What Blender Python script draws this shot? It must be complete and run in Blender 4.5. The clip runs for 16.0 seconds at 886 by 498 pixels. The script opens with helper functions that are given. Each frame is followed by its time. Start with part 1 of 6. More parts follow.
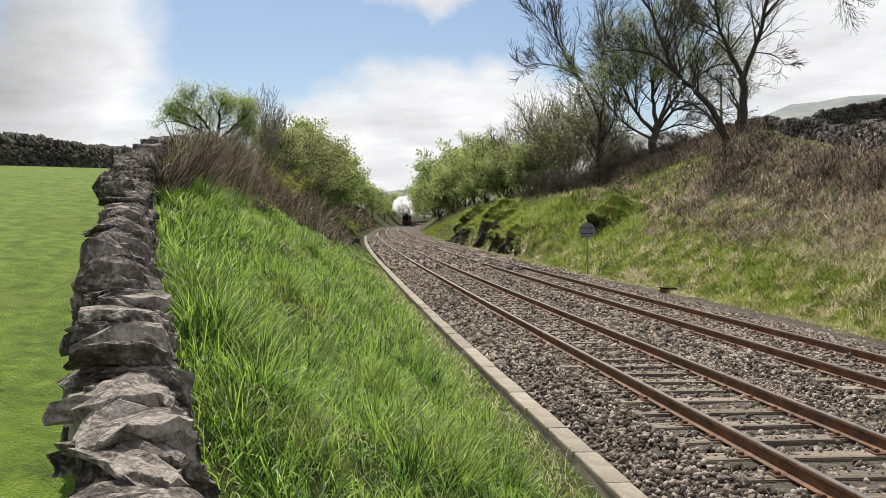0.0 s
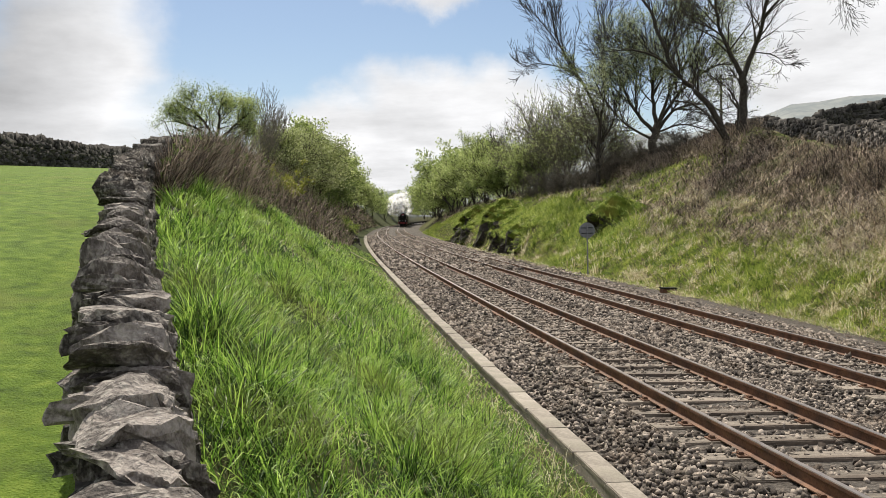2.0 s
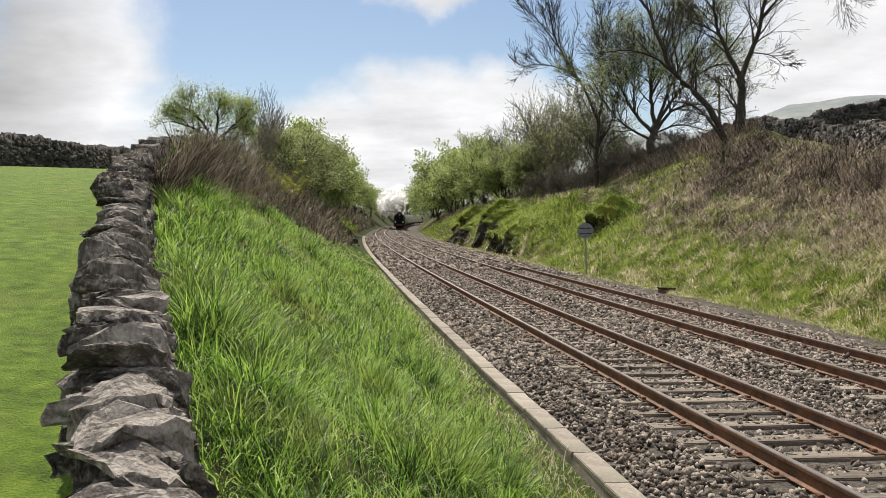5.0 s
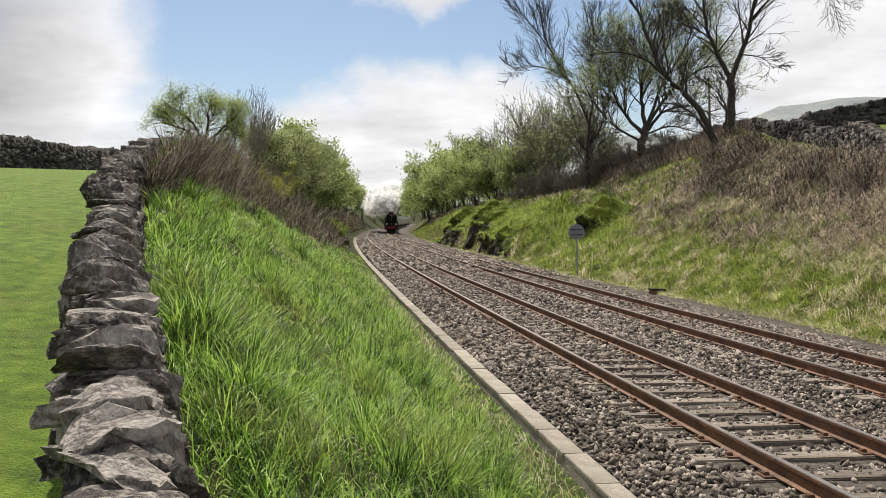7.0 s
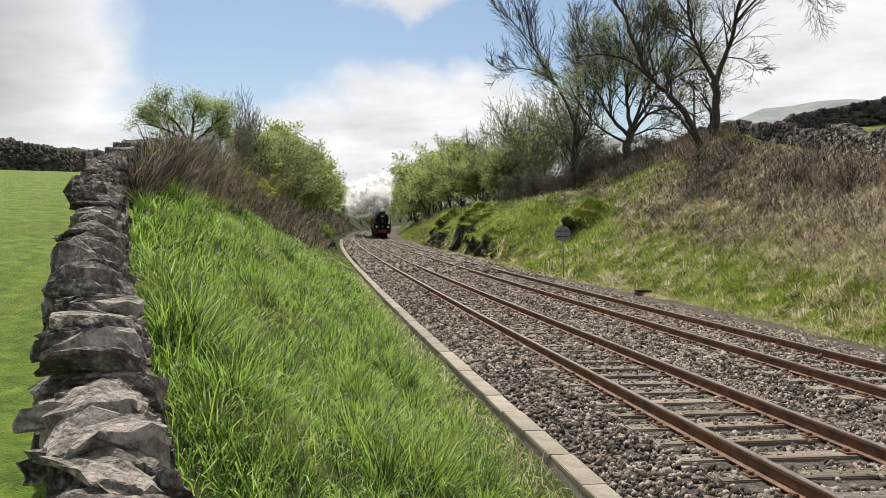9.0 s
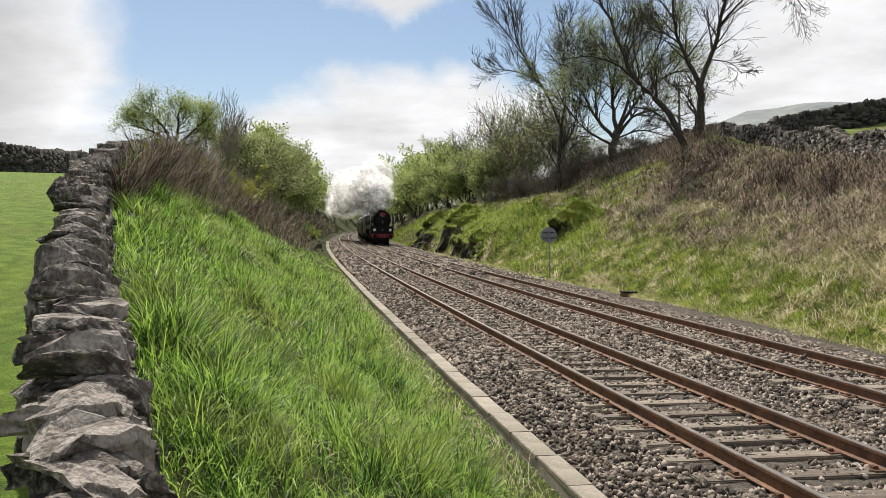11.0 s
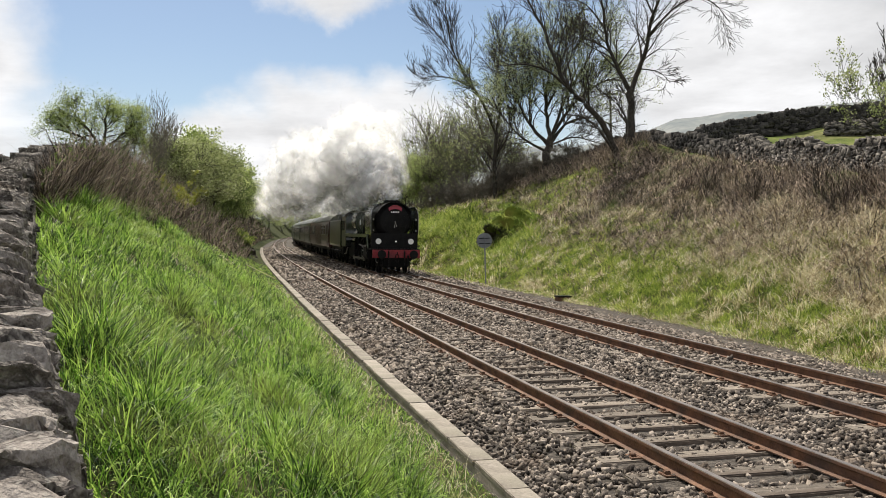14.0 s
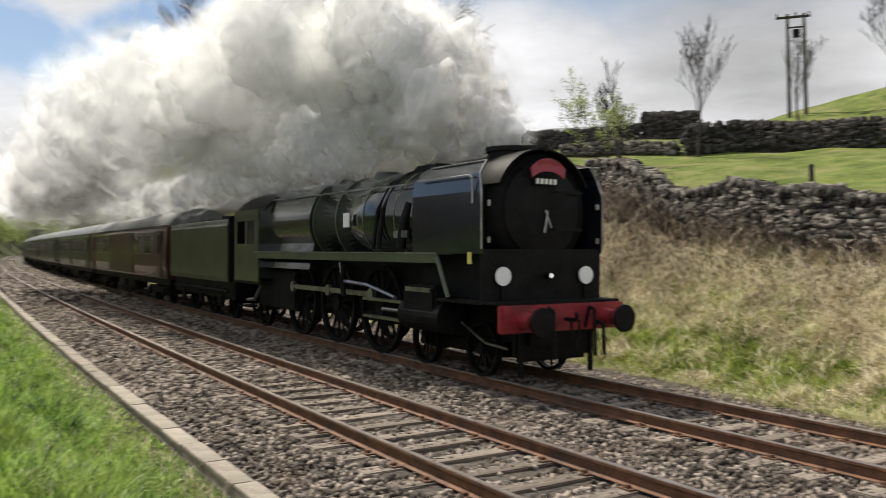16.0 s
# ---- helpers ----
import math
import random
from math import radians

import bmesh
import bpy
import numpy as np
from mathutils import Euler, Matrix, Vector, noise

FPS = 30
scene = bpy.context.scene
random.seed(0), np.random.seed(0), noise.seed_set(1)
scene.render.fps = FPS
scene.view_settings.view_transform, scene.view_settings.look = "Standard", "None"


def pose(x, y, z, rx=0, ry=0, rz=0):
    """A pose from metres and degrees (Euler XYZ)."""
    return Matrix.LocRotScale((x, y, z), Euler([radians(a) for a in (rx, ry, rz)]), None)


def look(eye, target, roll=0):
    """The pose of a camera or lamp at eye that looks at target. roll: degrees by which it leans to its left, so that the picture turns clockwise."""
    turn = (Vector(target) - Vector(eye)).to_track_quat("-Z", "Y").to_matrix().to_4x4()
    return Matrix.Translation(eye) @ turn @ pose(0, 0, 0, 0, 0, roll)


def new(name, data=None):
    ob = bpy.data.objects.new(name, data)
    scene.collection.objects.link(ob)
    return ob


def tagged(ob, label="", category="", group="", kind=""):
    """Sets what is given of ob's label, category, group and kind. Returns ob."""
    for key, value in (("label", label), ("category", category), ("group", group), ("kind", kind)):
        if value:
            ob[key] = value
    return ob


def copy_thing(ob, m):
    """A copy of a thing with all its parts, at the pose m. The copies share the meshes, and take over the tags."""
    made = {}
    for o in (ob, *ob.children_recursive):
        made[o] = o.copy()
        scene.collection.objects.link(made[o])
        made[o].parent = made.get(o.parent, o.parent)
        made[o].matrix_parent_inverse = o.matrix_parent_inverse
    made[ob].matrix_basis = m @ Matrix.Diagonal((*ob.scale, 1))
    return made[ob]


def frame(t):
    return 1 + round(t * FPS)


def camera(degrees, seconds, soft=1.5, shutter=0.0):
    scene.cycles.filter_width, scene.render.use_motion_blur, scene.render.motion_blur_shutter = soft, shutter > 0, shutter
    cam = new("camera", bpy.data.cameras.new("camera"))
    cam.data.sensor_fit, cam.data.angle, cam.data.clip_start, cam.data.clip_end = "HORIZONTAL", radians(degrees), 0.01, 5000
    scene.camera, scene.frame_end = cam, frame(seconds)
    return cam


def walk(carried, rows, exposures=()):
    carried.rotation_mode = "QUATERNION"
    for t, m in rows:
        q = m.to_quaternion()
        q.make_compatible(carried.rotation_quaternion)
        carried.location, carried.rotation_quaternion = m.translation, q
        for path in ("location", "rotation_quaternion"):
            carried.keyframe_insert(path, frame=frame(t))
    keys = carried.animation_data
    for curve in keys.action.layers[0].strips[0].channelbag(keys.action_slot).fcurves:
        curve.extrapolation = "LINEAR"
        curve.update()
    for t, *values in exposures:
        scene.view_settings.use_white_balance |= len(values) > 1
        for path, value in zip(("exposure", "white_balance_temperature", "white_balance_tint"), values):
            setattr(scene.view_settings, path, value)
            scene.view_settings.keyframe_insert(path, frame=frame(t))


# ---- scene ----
cam = camera(57.47, 16.0, soft=0.65, shutter=0.3)
EYE_Z = 2.349
PATH = [(t, pose(0, 0, EYE_Z, 90 + p, r, y)) for t, y, p, r in (
    (0.0, 0.0, -2.251, 1.30), (3.0, -0.003, -2.253, 1.30), (4.0, -0.011, -2.25, 1.30), (5.3, -0.17, -2.215, 1.33),
    (6.5, -0.507, -2.16, 1.355), (7.0, -0.735, -2.141, 1.36), (7.5, -0.965, -2.11, 1.375), (8.0, -1.235, -2.087, 1.385),
    (8.5, -1.469, -2.06, 1.40), (9.0, -1.696, -2.042, 1.41), (10.2, -2.26, -1.985, 1.425), (11.5, -3.0, -1.924, 1.45),
    (12.0, -3.497, -1.895, 1.475), (12.5, -4.188, -1.865, 1.49), (13.0, -5.011, -1.818, 1.515), (13.5, -5.987, -1.743, 1.55),
    (14.0, -7.18, -1.656, 1.59), (14.5, -8.568, -1.561, 1.64), (15.0, -10.067, -1.402, 1.68), (15.5, -13.321, -1.128, 1.74),
    (16.0, -24.118, -1.164, 1.89))]
walk(cam, PATH)

# ---------------------------------------------------------------- light
SUN_AZ, SUN_EL = radians(-14), radians(53)      # azimuth from +y towards +x
world = bpy.data.worlds.new("sky")
scene.world = world
world.use_nodes = True


def build_sky():
    nt = world.node_tree
    nt.nodes.clear()
    N, L = nt.nodes.new, nt.links.new
    out, bg = N("ShaderNodeOutputWorld"), N("ShaderNodeBackground")
    sky = N("ShaderNodeTexSky")
    sky.sky_type, sky.sun_disc = "NISHITA", False
    sky.sun_elevation, sky.sun_rotation = SUN_EL, SUN_AZ
    sky.air_density, sky.dust_density, sky.ozone_density = 1.0, 0.6, 1.5
    tc, sep = N("ShaderNodeTexCoord"), N("ShaderNodeSeparateXYZ")
    L(tc.outputs["Generated"], sep.inputs[0])

    def maths(op, a, b=None, c=None, clamp=False):
        n = N("ShaderNodeMath")
        n.operation, n.use_clamp = op, clamp
        for i, v in enumerate((a, b, c)):
            if v is not None:
                if isinstance(v, (int, float)):
                    n.inputs[i].default_value = v
                else:
                    L(v, n.inputs[i])
        return n.outputs[0]
    # clouds on a flat layer overhead: direction divided by height
    zz = maths("ADD", maths("MAXIMUM", sep.outputs[2], 0.0), 0.16)
    comb = N("ShaderNodeCombineXYZ")
    L(maths("DIVIDE", sep.outputs[0], zz), comb.inputs[0])
    L(maths("DIVIDE", sep.outputs[1], zz), comb.inputs[1])
    big, small = N("ShaderNodeTexNoise"), N("ShaderNodeTexNoise")
    mapn = N("ShaderNodeMapping")
    mapn.inputs["Location"].default_value = CLOUD_SHIFT
    L(comb.outputs[0], mapn.inputs[0])
    for n, sc, det, ro in ((big, 0.62, 7, 0.5), (small, 1.6, 6, 0.6)):
        n.inputs["Scale"].default_value, n.inputs["Detail"].default_value, n.inputs["Roughness"].default_value = sc, det, ro
        L(mapn.outputs[0], n.inputs["Vector"])
    # cloud banks by their bearing and height, with ragged edges
    front = maths("MAXIMUM", sep.outputs[1], 0.05)
    rag = N("ShaderNodeTexNoise")
    rag.inputs["Scale"].default_value, rag.inputs["Detail"].default_value, rag.inputs["Roughness"].default_value = 5.0, 7, 0.58
    L(tc.outputs["Generated"], rag.inputs["Vector"])
    wob = N("ShaderNodeSeparateColor")
    L(rag.outputs["Color"], wob.inputs[0])
    u = maths("ADD", maths("DIVIDE", sep.outputs[0], front), maths("MULTIPLY", maths("SUBTRACT", wob.outputs[0], 0.5), 0.22))
    v = maths("ADD", maths("DIVIDE", sep.outputs[2], front), maths("MULTIPLY", maths("SUBTRACT", wob.outputs[1], 0.5), 0.14))

    def bank(u0, v0, ru, rv):
        a, b = maths("DIVIDE", maths("SUBTRACT", u, u0), ru), maths("DIVIDE", maths("SUBTRACT", v, v0), rv)
        return maths("SUBTRACT", 1.0, maths("ADD", maths("MULTIPLY", a, a), maths("MULTIPLY", b, b)))
    cover = None
    for c in CLOUD_BANKS:
        cover = bank(*c) if cover is None else maths("MAXIMUM", cover, bank(*c))
    cover = maths("MAXIMUM", cover, -0.6)
    # broken cloud overhead and behind, out of view, added to lift the ambient light
    above = N("ShaderNodeMapRange")
    above.interpolation_type = "SMOOTHSTEP"
    above.inputs["From Min"].default_value, above.inputs["From Max"].default_value, above.inputs["To Max"].default_value = 0.38, 0.75, 0.85
    L(maths("DIVIDE", sep.outputs[2], front), above.inputs["Value"])
    cover = maths("ADD", cover, above.outputs[0])
    dens = maths("ADD", maths("MULTIPLY", cover, 0.16), maths("ADD", maths("MULTIPLY", big.outputs[0], 0.35), 0.38))
    dark = maths("MAXIMUM", maths("MAXIMUM", bank(-0.62, 0.20, 0.24, 0.16), bank(1.0, 0.30, 0.45, 0.24)), 0.0)
    ramp = N("ShaderNodeMapRange")
    ramp.interpolation_type = "SMOOTHSTEP"
    ramp.inputs["From Min"].default_value, ramp.inputs["From Max"].default_value = 0.465, 0.66
    L(dens, ramp.inputs["Value"])
    shade = N("ShaderNodeMapRange")
    shade.inputs["From Min"].default_value, shade.inputs["From Max"].default_value = 0.35, 0.68
    shade.inputs["To Min"].default_value, shade.inputs["To Max"].default_value = 1.0, 0.72
    L(small.outputs[0], shade.inputs["Value"])
    white = N("ShaderNodeVectorMath")
    white.operation = "SCALE"
    white.inputs[0].default_value = CLOUD_WHITE
    L(maths("MULTIPLY", shade.outputs[0], maths("SUBTRACT", 1.0, maths("MULTIPLY", dark, 0.42))), white.inputs["Scale"])
    mix = N("ShaderNodeMix")
    mix.data_type = "RGBA"
    L(ramp.outputs[0], mix.inputs["Factor"])
    L(sky.outputs[0], mix.inputs["A"])
    L(white.outputs[0], mix.inputs["B"])
    L(mix.outputs["Result"], bg.inputs[0])
    bg.inputs[1].default_value = SKY_STRENGTH
    L(bg.outputs[0], out.inputs[0])


SKY_STRENGTH = 0.08
CLOUD_SHIFT = (0.4, 1.3, 0.0)
CLOUD_BANKS = ((-0.47, 0.215, 0.14, 0.12), (-0.62, 0.10, 0.36, 0.12), (-0.01, 0.275, 0.07, 0.035), (0.05, 0.125, 0.17, 0.065), (-0.12, 0.09, 0.2, 0.06), (0.0, 0.0, 1.6, 0.085), (0.62, 0.17, 0.33, 0.15), (1.2, 0.15, 0.6, 0.3))
CLOUD_WHITE = (10.6, 10.6, 10.75)
build_sky()
sun_data = bpy.data.lights.new("sun", "SUN")
sun_data.energy, sun_data.angle, sun_data.color = 5.2, radians(0.6), (1.0, 0.92, 0.79)
sun = new("sun", sun_data)
sun.matrix_world = look((math.sin(SUN_AZ) * math.cos(SUN_EL) * 80, math.cos(SUN_AZ) * math.cos(SUN_EL) * 80, math.sin(SUN_EL) * 80), (0, 0, 0))
scene.view_settings.exposure = 0.3


# ---------------------------------------------------------------- materials
def material(name, colours, scale=4.0, rough=0.85, bump=0.3, bump_scale=None, metal=0.0, fine=8.0, per_object=0.0, per_island=0.0,
             stain=None, stain_scale=0.7, stain_amount=0.5, stretch=(1, 1, 1), spec=0.4, coat=0.0, bump_distance=0.02, translucent=0.0):
    """A surface whose colour runs over a list of colours by noise at two scales, with optional stains, relief and random variation."""
    m = bpy.data.materials.new(name)
    m.use_nodes = True
    nt = m.node_tree
    N, L = nt.nodes.new, nt.links.new
    bsdf = nt.nodes["Principled BSDF"]
    tc, mp = N("ShaderNodeTexCoord"), N("ShaderNodeMapping")
    mp.inputs["Scale"].default_value = stretch
    L(tc.outputs["Object"], mp.inputs[0])
    a, b = N("ShaderNodeTexNoise"), N("ShaderNodeTexNoise")
    for n, sc in ((a, scale), (b, scale * fine)):
        n.inputs["Scale"].default_value, n.inputs["Detail"].default_value, n.inputs["Roughness"].default_value = sc, 5, 0.6
        L(mp.outputs[0], n.inputs["Vector"])
    add = N("ShaderNodeMath")
    add.operation = "MULTIPLY_ADD"
    L(b.outputs[0], add.inputs[0])
    add.inputs[1].default_value = 0.45
    L(a.outputs[0], add.inputs[2])
    value = add.outputs[0]
    for amount, node, socket in ((per_object, "ShaderNodeObjectInfo", "Random"), (per_island, "ShaderNodeNewGeometry", "Random Per Island")):
        if amount:
            src, ma = N(node), N("ShaderNodeMath")
            ma.operation = "MULTIPLY_ADD"
            L(src.outputs[socket], ma.inputs[0])
            ma.inputs[1].default_value = amount
            L(value, ma.inputs[2])
            sub = N("ShaderNodeMath")
            sub.operation = "SUBTRACT"
            L(ma.outputs[0], sub.inputs[0])
            sub.inputs[1].default_value = amount / 2
            value = sub.outputs[0]
    ramp = N("ShaderNodeValToRGB")
    el = ramp.color_ramp.elements
    n = len(colours)
    for i, c in enumerate(colours):
        pos = 0.5 + 0.45 * i / max(1, n - 1)
        e = el[i] if i < 2 else el.new(pos)
        e.position, e.color = pos, (*c, 1)
    L(value, ramp.inputs[0])
    colour = ramp.outputs[0]
    if stain:
        s, mr, mx = N("ShaderNodeTexNoise"), N("ShaderNodeMapRange"), N("ShaderNodeMix")
        s.inputs["Scale"].default_value, s.inputs["Detail"].default_value = stain_scale, 6
        L(mp.outputs[0], s.inputs["Vector"])
        mr.inputs["From Min"].default_value, mr.inputs["From Max"].default_value = 0.50, 0.66
        mr.inputs["To Max"].default_value = stain_amount
        L(s.outputs[0], mr.inputs["Value"])
        mx.data_type = "RGBA"
        L(mr.outputs[0], mx.inputs["Factor"])
        L(colour, mx.inputs["A"])
        mx.inputs["B"].default_value = (*stain, 1)
        colour = mx.outputs["Result"]
    L(colour, bsdf.inputs["Base Color"])
    bsdf.inputs["Roughness"].default_value, bsdf.inputs["Metallic"].default_value = rough, metal
    bsdf.inputs["Specular IOR Level"].default_value, bsdf.inputs["Coat Weight"].default_value = spec, coat
    if bump:
        bn, bt = N("ShaderNodeBump"), N("ShaderNodeTexNoise")
        bt.inputs["Scale"].default_value, bt.inputs["Detail"].default_value = bump_scale or scale * fine, 6
        L(mp.outputs[0], bt.inputs["Vector"])
        bn.inputs["Strength"].default_value, bn.inputs["Distance"].default_value = bump, bump_distance
        L(bt.outputs[0], bn.inputs["Height"])
        L(bn.outputs[0], bsdf.inputs["Normal"])
    if translucent:
        tr, ms = N("ShaderNodeBsdfTranslucent"), N("ShaderNodeMixShader")
        L(colour, tr.inputs["Color"])
        ms.inputs[0].default_value = translucent
        L(bsdf.outputs[0], ms.inputs[1])
        L(tr.outputs[0], ms.inputs[2])
        L(ms.outputs[0], nt.nodes["Material Output"].inputs[0])
    return m


M = {
    "field": material("pasture_turf", [(0.05, 0.09, 0.008), (0.105, 0.175, 0.014), (0.18, 0.25, 0.032)], 5.0, 0.9, 1.0, 60, fine=11, stain=(0.14, 0.16, 0.035), stain_scale=1.3, stain_amount=0.45, bump_distance=0.04, spec=0.2),
    "rough_pasture": material("rough_hill_pasture", [(0.05, 0.07, 0.014), (0.10, 0.13, 0.026), (0.17, 0.19, 0.05)], 0.8, 0.95, 0.8, 12, stain=(0.18, 0.165, 0.075), stain_scale=0.4, stain_amount=0.6, spec=0.15),
    # soil and thatch, darkened to hold the shade between the grass blades
    "verge": material("verge_soil_thatch_and_shade", [(0.016, 0.020, 0.007), (0.032, 0.042, 0.010), (0.06, 0.07, 0.02)], 2.0, 0.95, 0.8, 25, stain=(0.09, 0.08, 0.04), stain_scale=1.3, spec=0.1),
    "bank": material("bank_thatch", [(0.03, 0.03, 0.012), (0.075, 0.068, 0.028), (0.15, 0.125, 0.06)], 1.3, 0.95, 0.9, 18, stain=(0.09, 0.14, 0.025), stain_scale=0.5, stain_amount=0.75, spec=0.1),
    "bed": material("ballast_bed", [(0.02, 0.017, 0.014), (0.062, 0.052, 0.043), (0.15, 0.13, 0.11)], 14, 0.95, 1.0, 22, fine=3, stain=(0.075, 0.055, 0.04), stain_scale=0.8, bump_distance=0.05),
    "stone_chip": material("ballast_chip", [(0.026, 0.020, 0.016), (0.110, 0.090, 0.074), (0.32, 0.272, 0.23)], 5, 0.9, 0.4, 60, per_island=0.6, stain=(0.12, 0.085, 0.06), stain_scale=1.2),
    "rail": material("rusted_rail_steel", [(0.07, 0.035, 0.02), (0.14, 0.07, 0.04), (0.22, 0.11, 0.06)], 5, 0.75, 0.25, 60, stain=(0.06, 0.045, 0.04), stain_scale=2),
    "rail_top": material("worn_rail_head", [(0.22, 0.19, 0.17), (0.34, 0.30, 0.27)], 4, 0.42, 0.05, 80, metal=0.85),
    "sleeper": material("weathered_sleeper", [(0.085, 0.07, 0.056), (0.17, 0.145, 0.118), (0.29, 0.245, 0.20)], 6, 0.9, 0.5, 40, per_object=0.3, stretch=(0.4, 3, 1), stain=(0.08, 0.05, 0.035)),
    "concrete": material("weathered_concrete", [(0.17, 0.148, 0.122), (0.27, 0.24, 0.20), (0.38, 0.34, 0.29)], 3, 0.92, 0.3, 60, per_object=0.2, stain=(0.16, 0.15, 0.11), stain_scale=1.5),
    "limestone": material("weathered_limestone", [(0.022, 0.019, 0.017), (0.105, 0.09, 0.08), (0.32, 0.285, 0.255)], 7, 0.95, 1.0, 60, per_object=0.35, stain=(0.40, 0.375, 0.33), stain_scale=34, stain_amount=0.5, fine=9, bump_distance=0.025),
    # field limestone with the shade of backlit wall faces put into its colour
    "limestone_far": material("shaded_field_limestone", [(0.010, 0.009, 0.008), (0.028, 0.025, 0.023), (0.07, 0.064, 0.058)], 3, 0.95, 0.6, 14, per_island=0.5, stain=(0.15, 0.14, 0.12), stain_scale=3.5, stain_amount=0.3),
    # lighter version: grey limestone, dimmed in colour for faces turned from the sun
    "limestone_mid": material("backlit_grey_limestone", [(0.014, 0.012, 0.011), (0.045, 0.04, 0.035), (0.15, 0.135, 0.12)], 3, 0.95, 0.6, 14, per_island=0.9, stain=(0.36, 0.33, 0.29), stain_scale=3.5, stain_amount=0.4),
    "rock": material("mossy_rock_face", [(0.012, 0.010, 0.008), (0.030, 0.025, 0.020), (0.08, 0.07, 0.052)], 2.5, 0.95, 1.0, 9, stain=(0.09, 0.12, 0.016), stain_scale=1.1, stain_amount=0.75, bump_distance=0.1),
    "moss": material("moss_and_short_grass", [(0.03, 0.045, 0.008), (0.09, 0.125, 0.016), (0.17, 0.20, 0.035)], 2.5, 0.95, 1.0, 14, stain=(0.16, 0.12, 0.03), stain_scale=1.2, stain_amount=0.5, bump_distance=0.06, spec=0.1),
    # moor colours paled towards blue-grey, with the haze of distance in them
    "hill": material("hazed_distant_moor", [(0.14, 0.165, 0.178), (0.20, 0.218, 0.222), (0.27, 0.28, 0.27)], 0.012, 1.0, 0.0, fine=5, spec=0.0),
    "bark": material("grey_bark", [(0.018, 0.015, 0.012), (0.04, 0.034, 0.027), (0.085, 0.074, 0.06)], 7, 0.95, 0.6, 30, per_object=0.15),
    "pale_bark": material("pale_grey_bark", [(0.05, 0.045, 0.035), (0.13, 0.115, 0.09), (0.26, 0.235, 0.19)], 7, 0.95, 0.4, 30, per_object=0.15),
    "twig": material("dead_bramble_stem", [(0.022, 0.015, 0.012), (0.095, 0.066, 0.050), (0.48, 0.39, 0.30)], 1.5, 0.9, 0.0, per_island=0.75, fine=6),
    "straw": material("dead_grass_straw", [(0.20, 0.155, 0.08), (0.62, 0.53, 0.33), (0.90, 0.84, 0.64)], 1.1, 0.85, 0.0, per_island=0.7, fine=6, translucent=0.38, spec=0.2),
    "blade": material("fresh_grass_blade", [(0.022, 0.052, 0.010), (0.14, 0.295, 0.030), (0.42, 0.60, 0.125)], 1.4, 0.5, 0.0, per_island=0.85, fine=5, translucent=0.45, stain=(0.34, 0.34, 0.11), stain_scale=0.8, stain_amount=0.35, spec=0.35),
    "bank_blade": material("mossy_bank_blade", [(0.05, 0.09, 0.014), (0.23, 0.33, 0.042), (0.50, 0.55, 0.14)], 1.1, 0.7, 0.0, per_island=0.55, fine=5, translucent=0.35, spec=0.2),
    "leaf": material("spring_leaf", [(0.13, 0.16, 0.05), (0.30, 0.35, 0.13), (0.52, 0.55, 0.30)], 0.4, 0.6, 0.0, per_island=0.4, fine=6, translucent=0.45, spec=0.3),
    "leaf_fresh": material("fresh_bright_leaf", [(0.14, 0.185, 0.05), (0.31, 0.38, 0.115), (0.50, 0.56, 0.25)], 0.4, 0.6, 0.0, per_island=0.45, fine=6, translucent=0.5, spec=0.3),
    "leaf_dark": material("ivy_green_leaf", [(0.06, 0.09, 0.02), (0.11, 0.16, 0.035), (0.20, 0.26, 0.07)], 0.4, 0.6, 0.0, per_island=0.4, fine=6, translucent=0.35, spec=0.3),
    "leaf_yellow": material("yellow_green_leaf", [(0.14, 0.16, 0.02), (0.24, 0.26, 0.035), (0.36, 0.36, 0.07)], 0.5, 0.6, 0.0, per_island=0.3, fine=6, translucent=0.4),
    "pole": material("creosoted_pole", [(0.03, 0.026, 0.022), (0.06, 0.05, 0.042)], 5, 0.9, 0.4, 30, stretch=(3, 3, 0.3)),
    "black": material("sooty_black_paint", [(0.004, 0.004, 0.0045), (0.008, 0.008, 0.0085), (0.014, 0.0135, 0.013)], 2.5, 0.5, 0.08, 12, stain=(0.012, 0.011, 0.010), stain_scale=1.6, stain_amount=0.4, spec=0.09),
    "boiler": material("polished_dark_green_paint", [(0.009, 0.013, 0.010), (0.015, 0.021, 0.015), (0.024, 0.030, 0.021)], 1.2, 0.16, 0.03, 5, coat=0.8, stain=(0.012, 0.013, 0.014), stain_scale=1.0, stain_amount=0.4),
    "deflector": material("glossy_blue_black_paint", [(0.005, 0.006, 0.010), (0.008, 0.010, 0.017), (0.012, 0.014, 0.022)], 1.2, 0.22, 0.03, 5, coat=0.6, stain=(0.012, 0.012, 0.014), stain_scale=1.0, stain_amount=0.4),
    "tender": material("dull_olive_green_paint", [(0.03, 0.042, 0.018), (0.055, 0.068, 0.028), (0.08, 0.09, 0.042)], 1.0, 0.3, 0.05, 6, coat=0.4, stain=(0.03, 0.027, 0.02), stain_scale=0.8, stain_amount=0.5),
    "red": material("buffer_beam_red", [(0.16, 0.012, 0.02), (0.24, 0.018, 0.026), (0.30, 0.03, 0.04)], 3, 0.45, 0.05, 15, stain=(0.05, 0.02, 0.02), stain_scale=2),
    "headboard": material("crimson_headboard", [(0.24, 0.03, 0.05), (0.34, 0.05, 0.075)], 3, 0.4, 0.0),
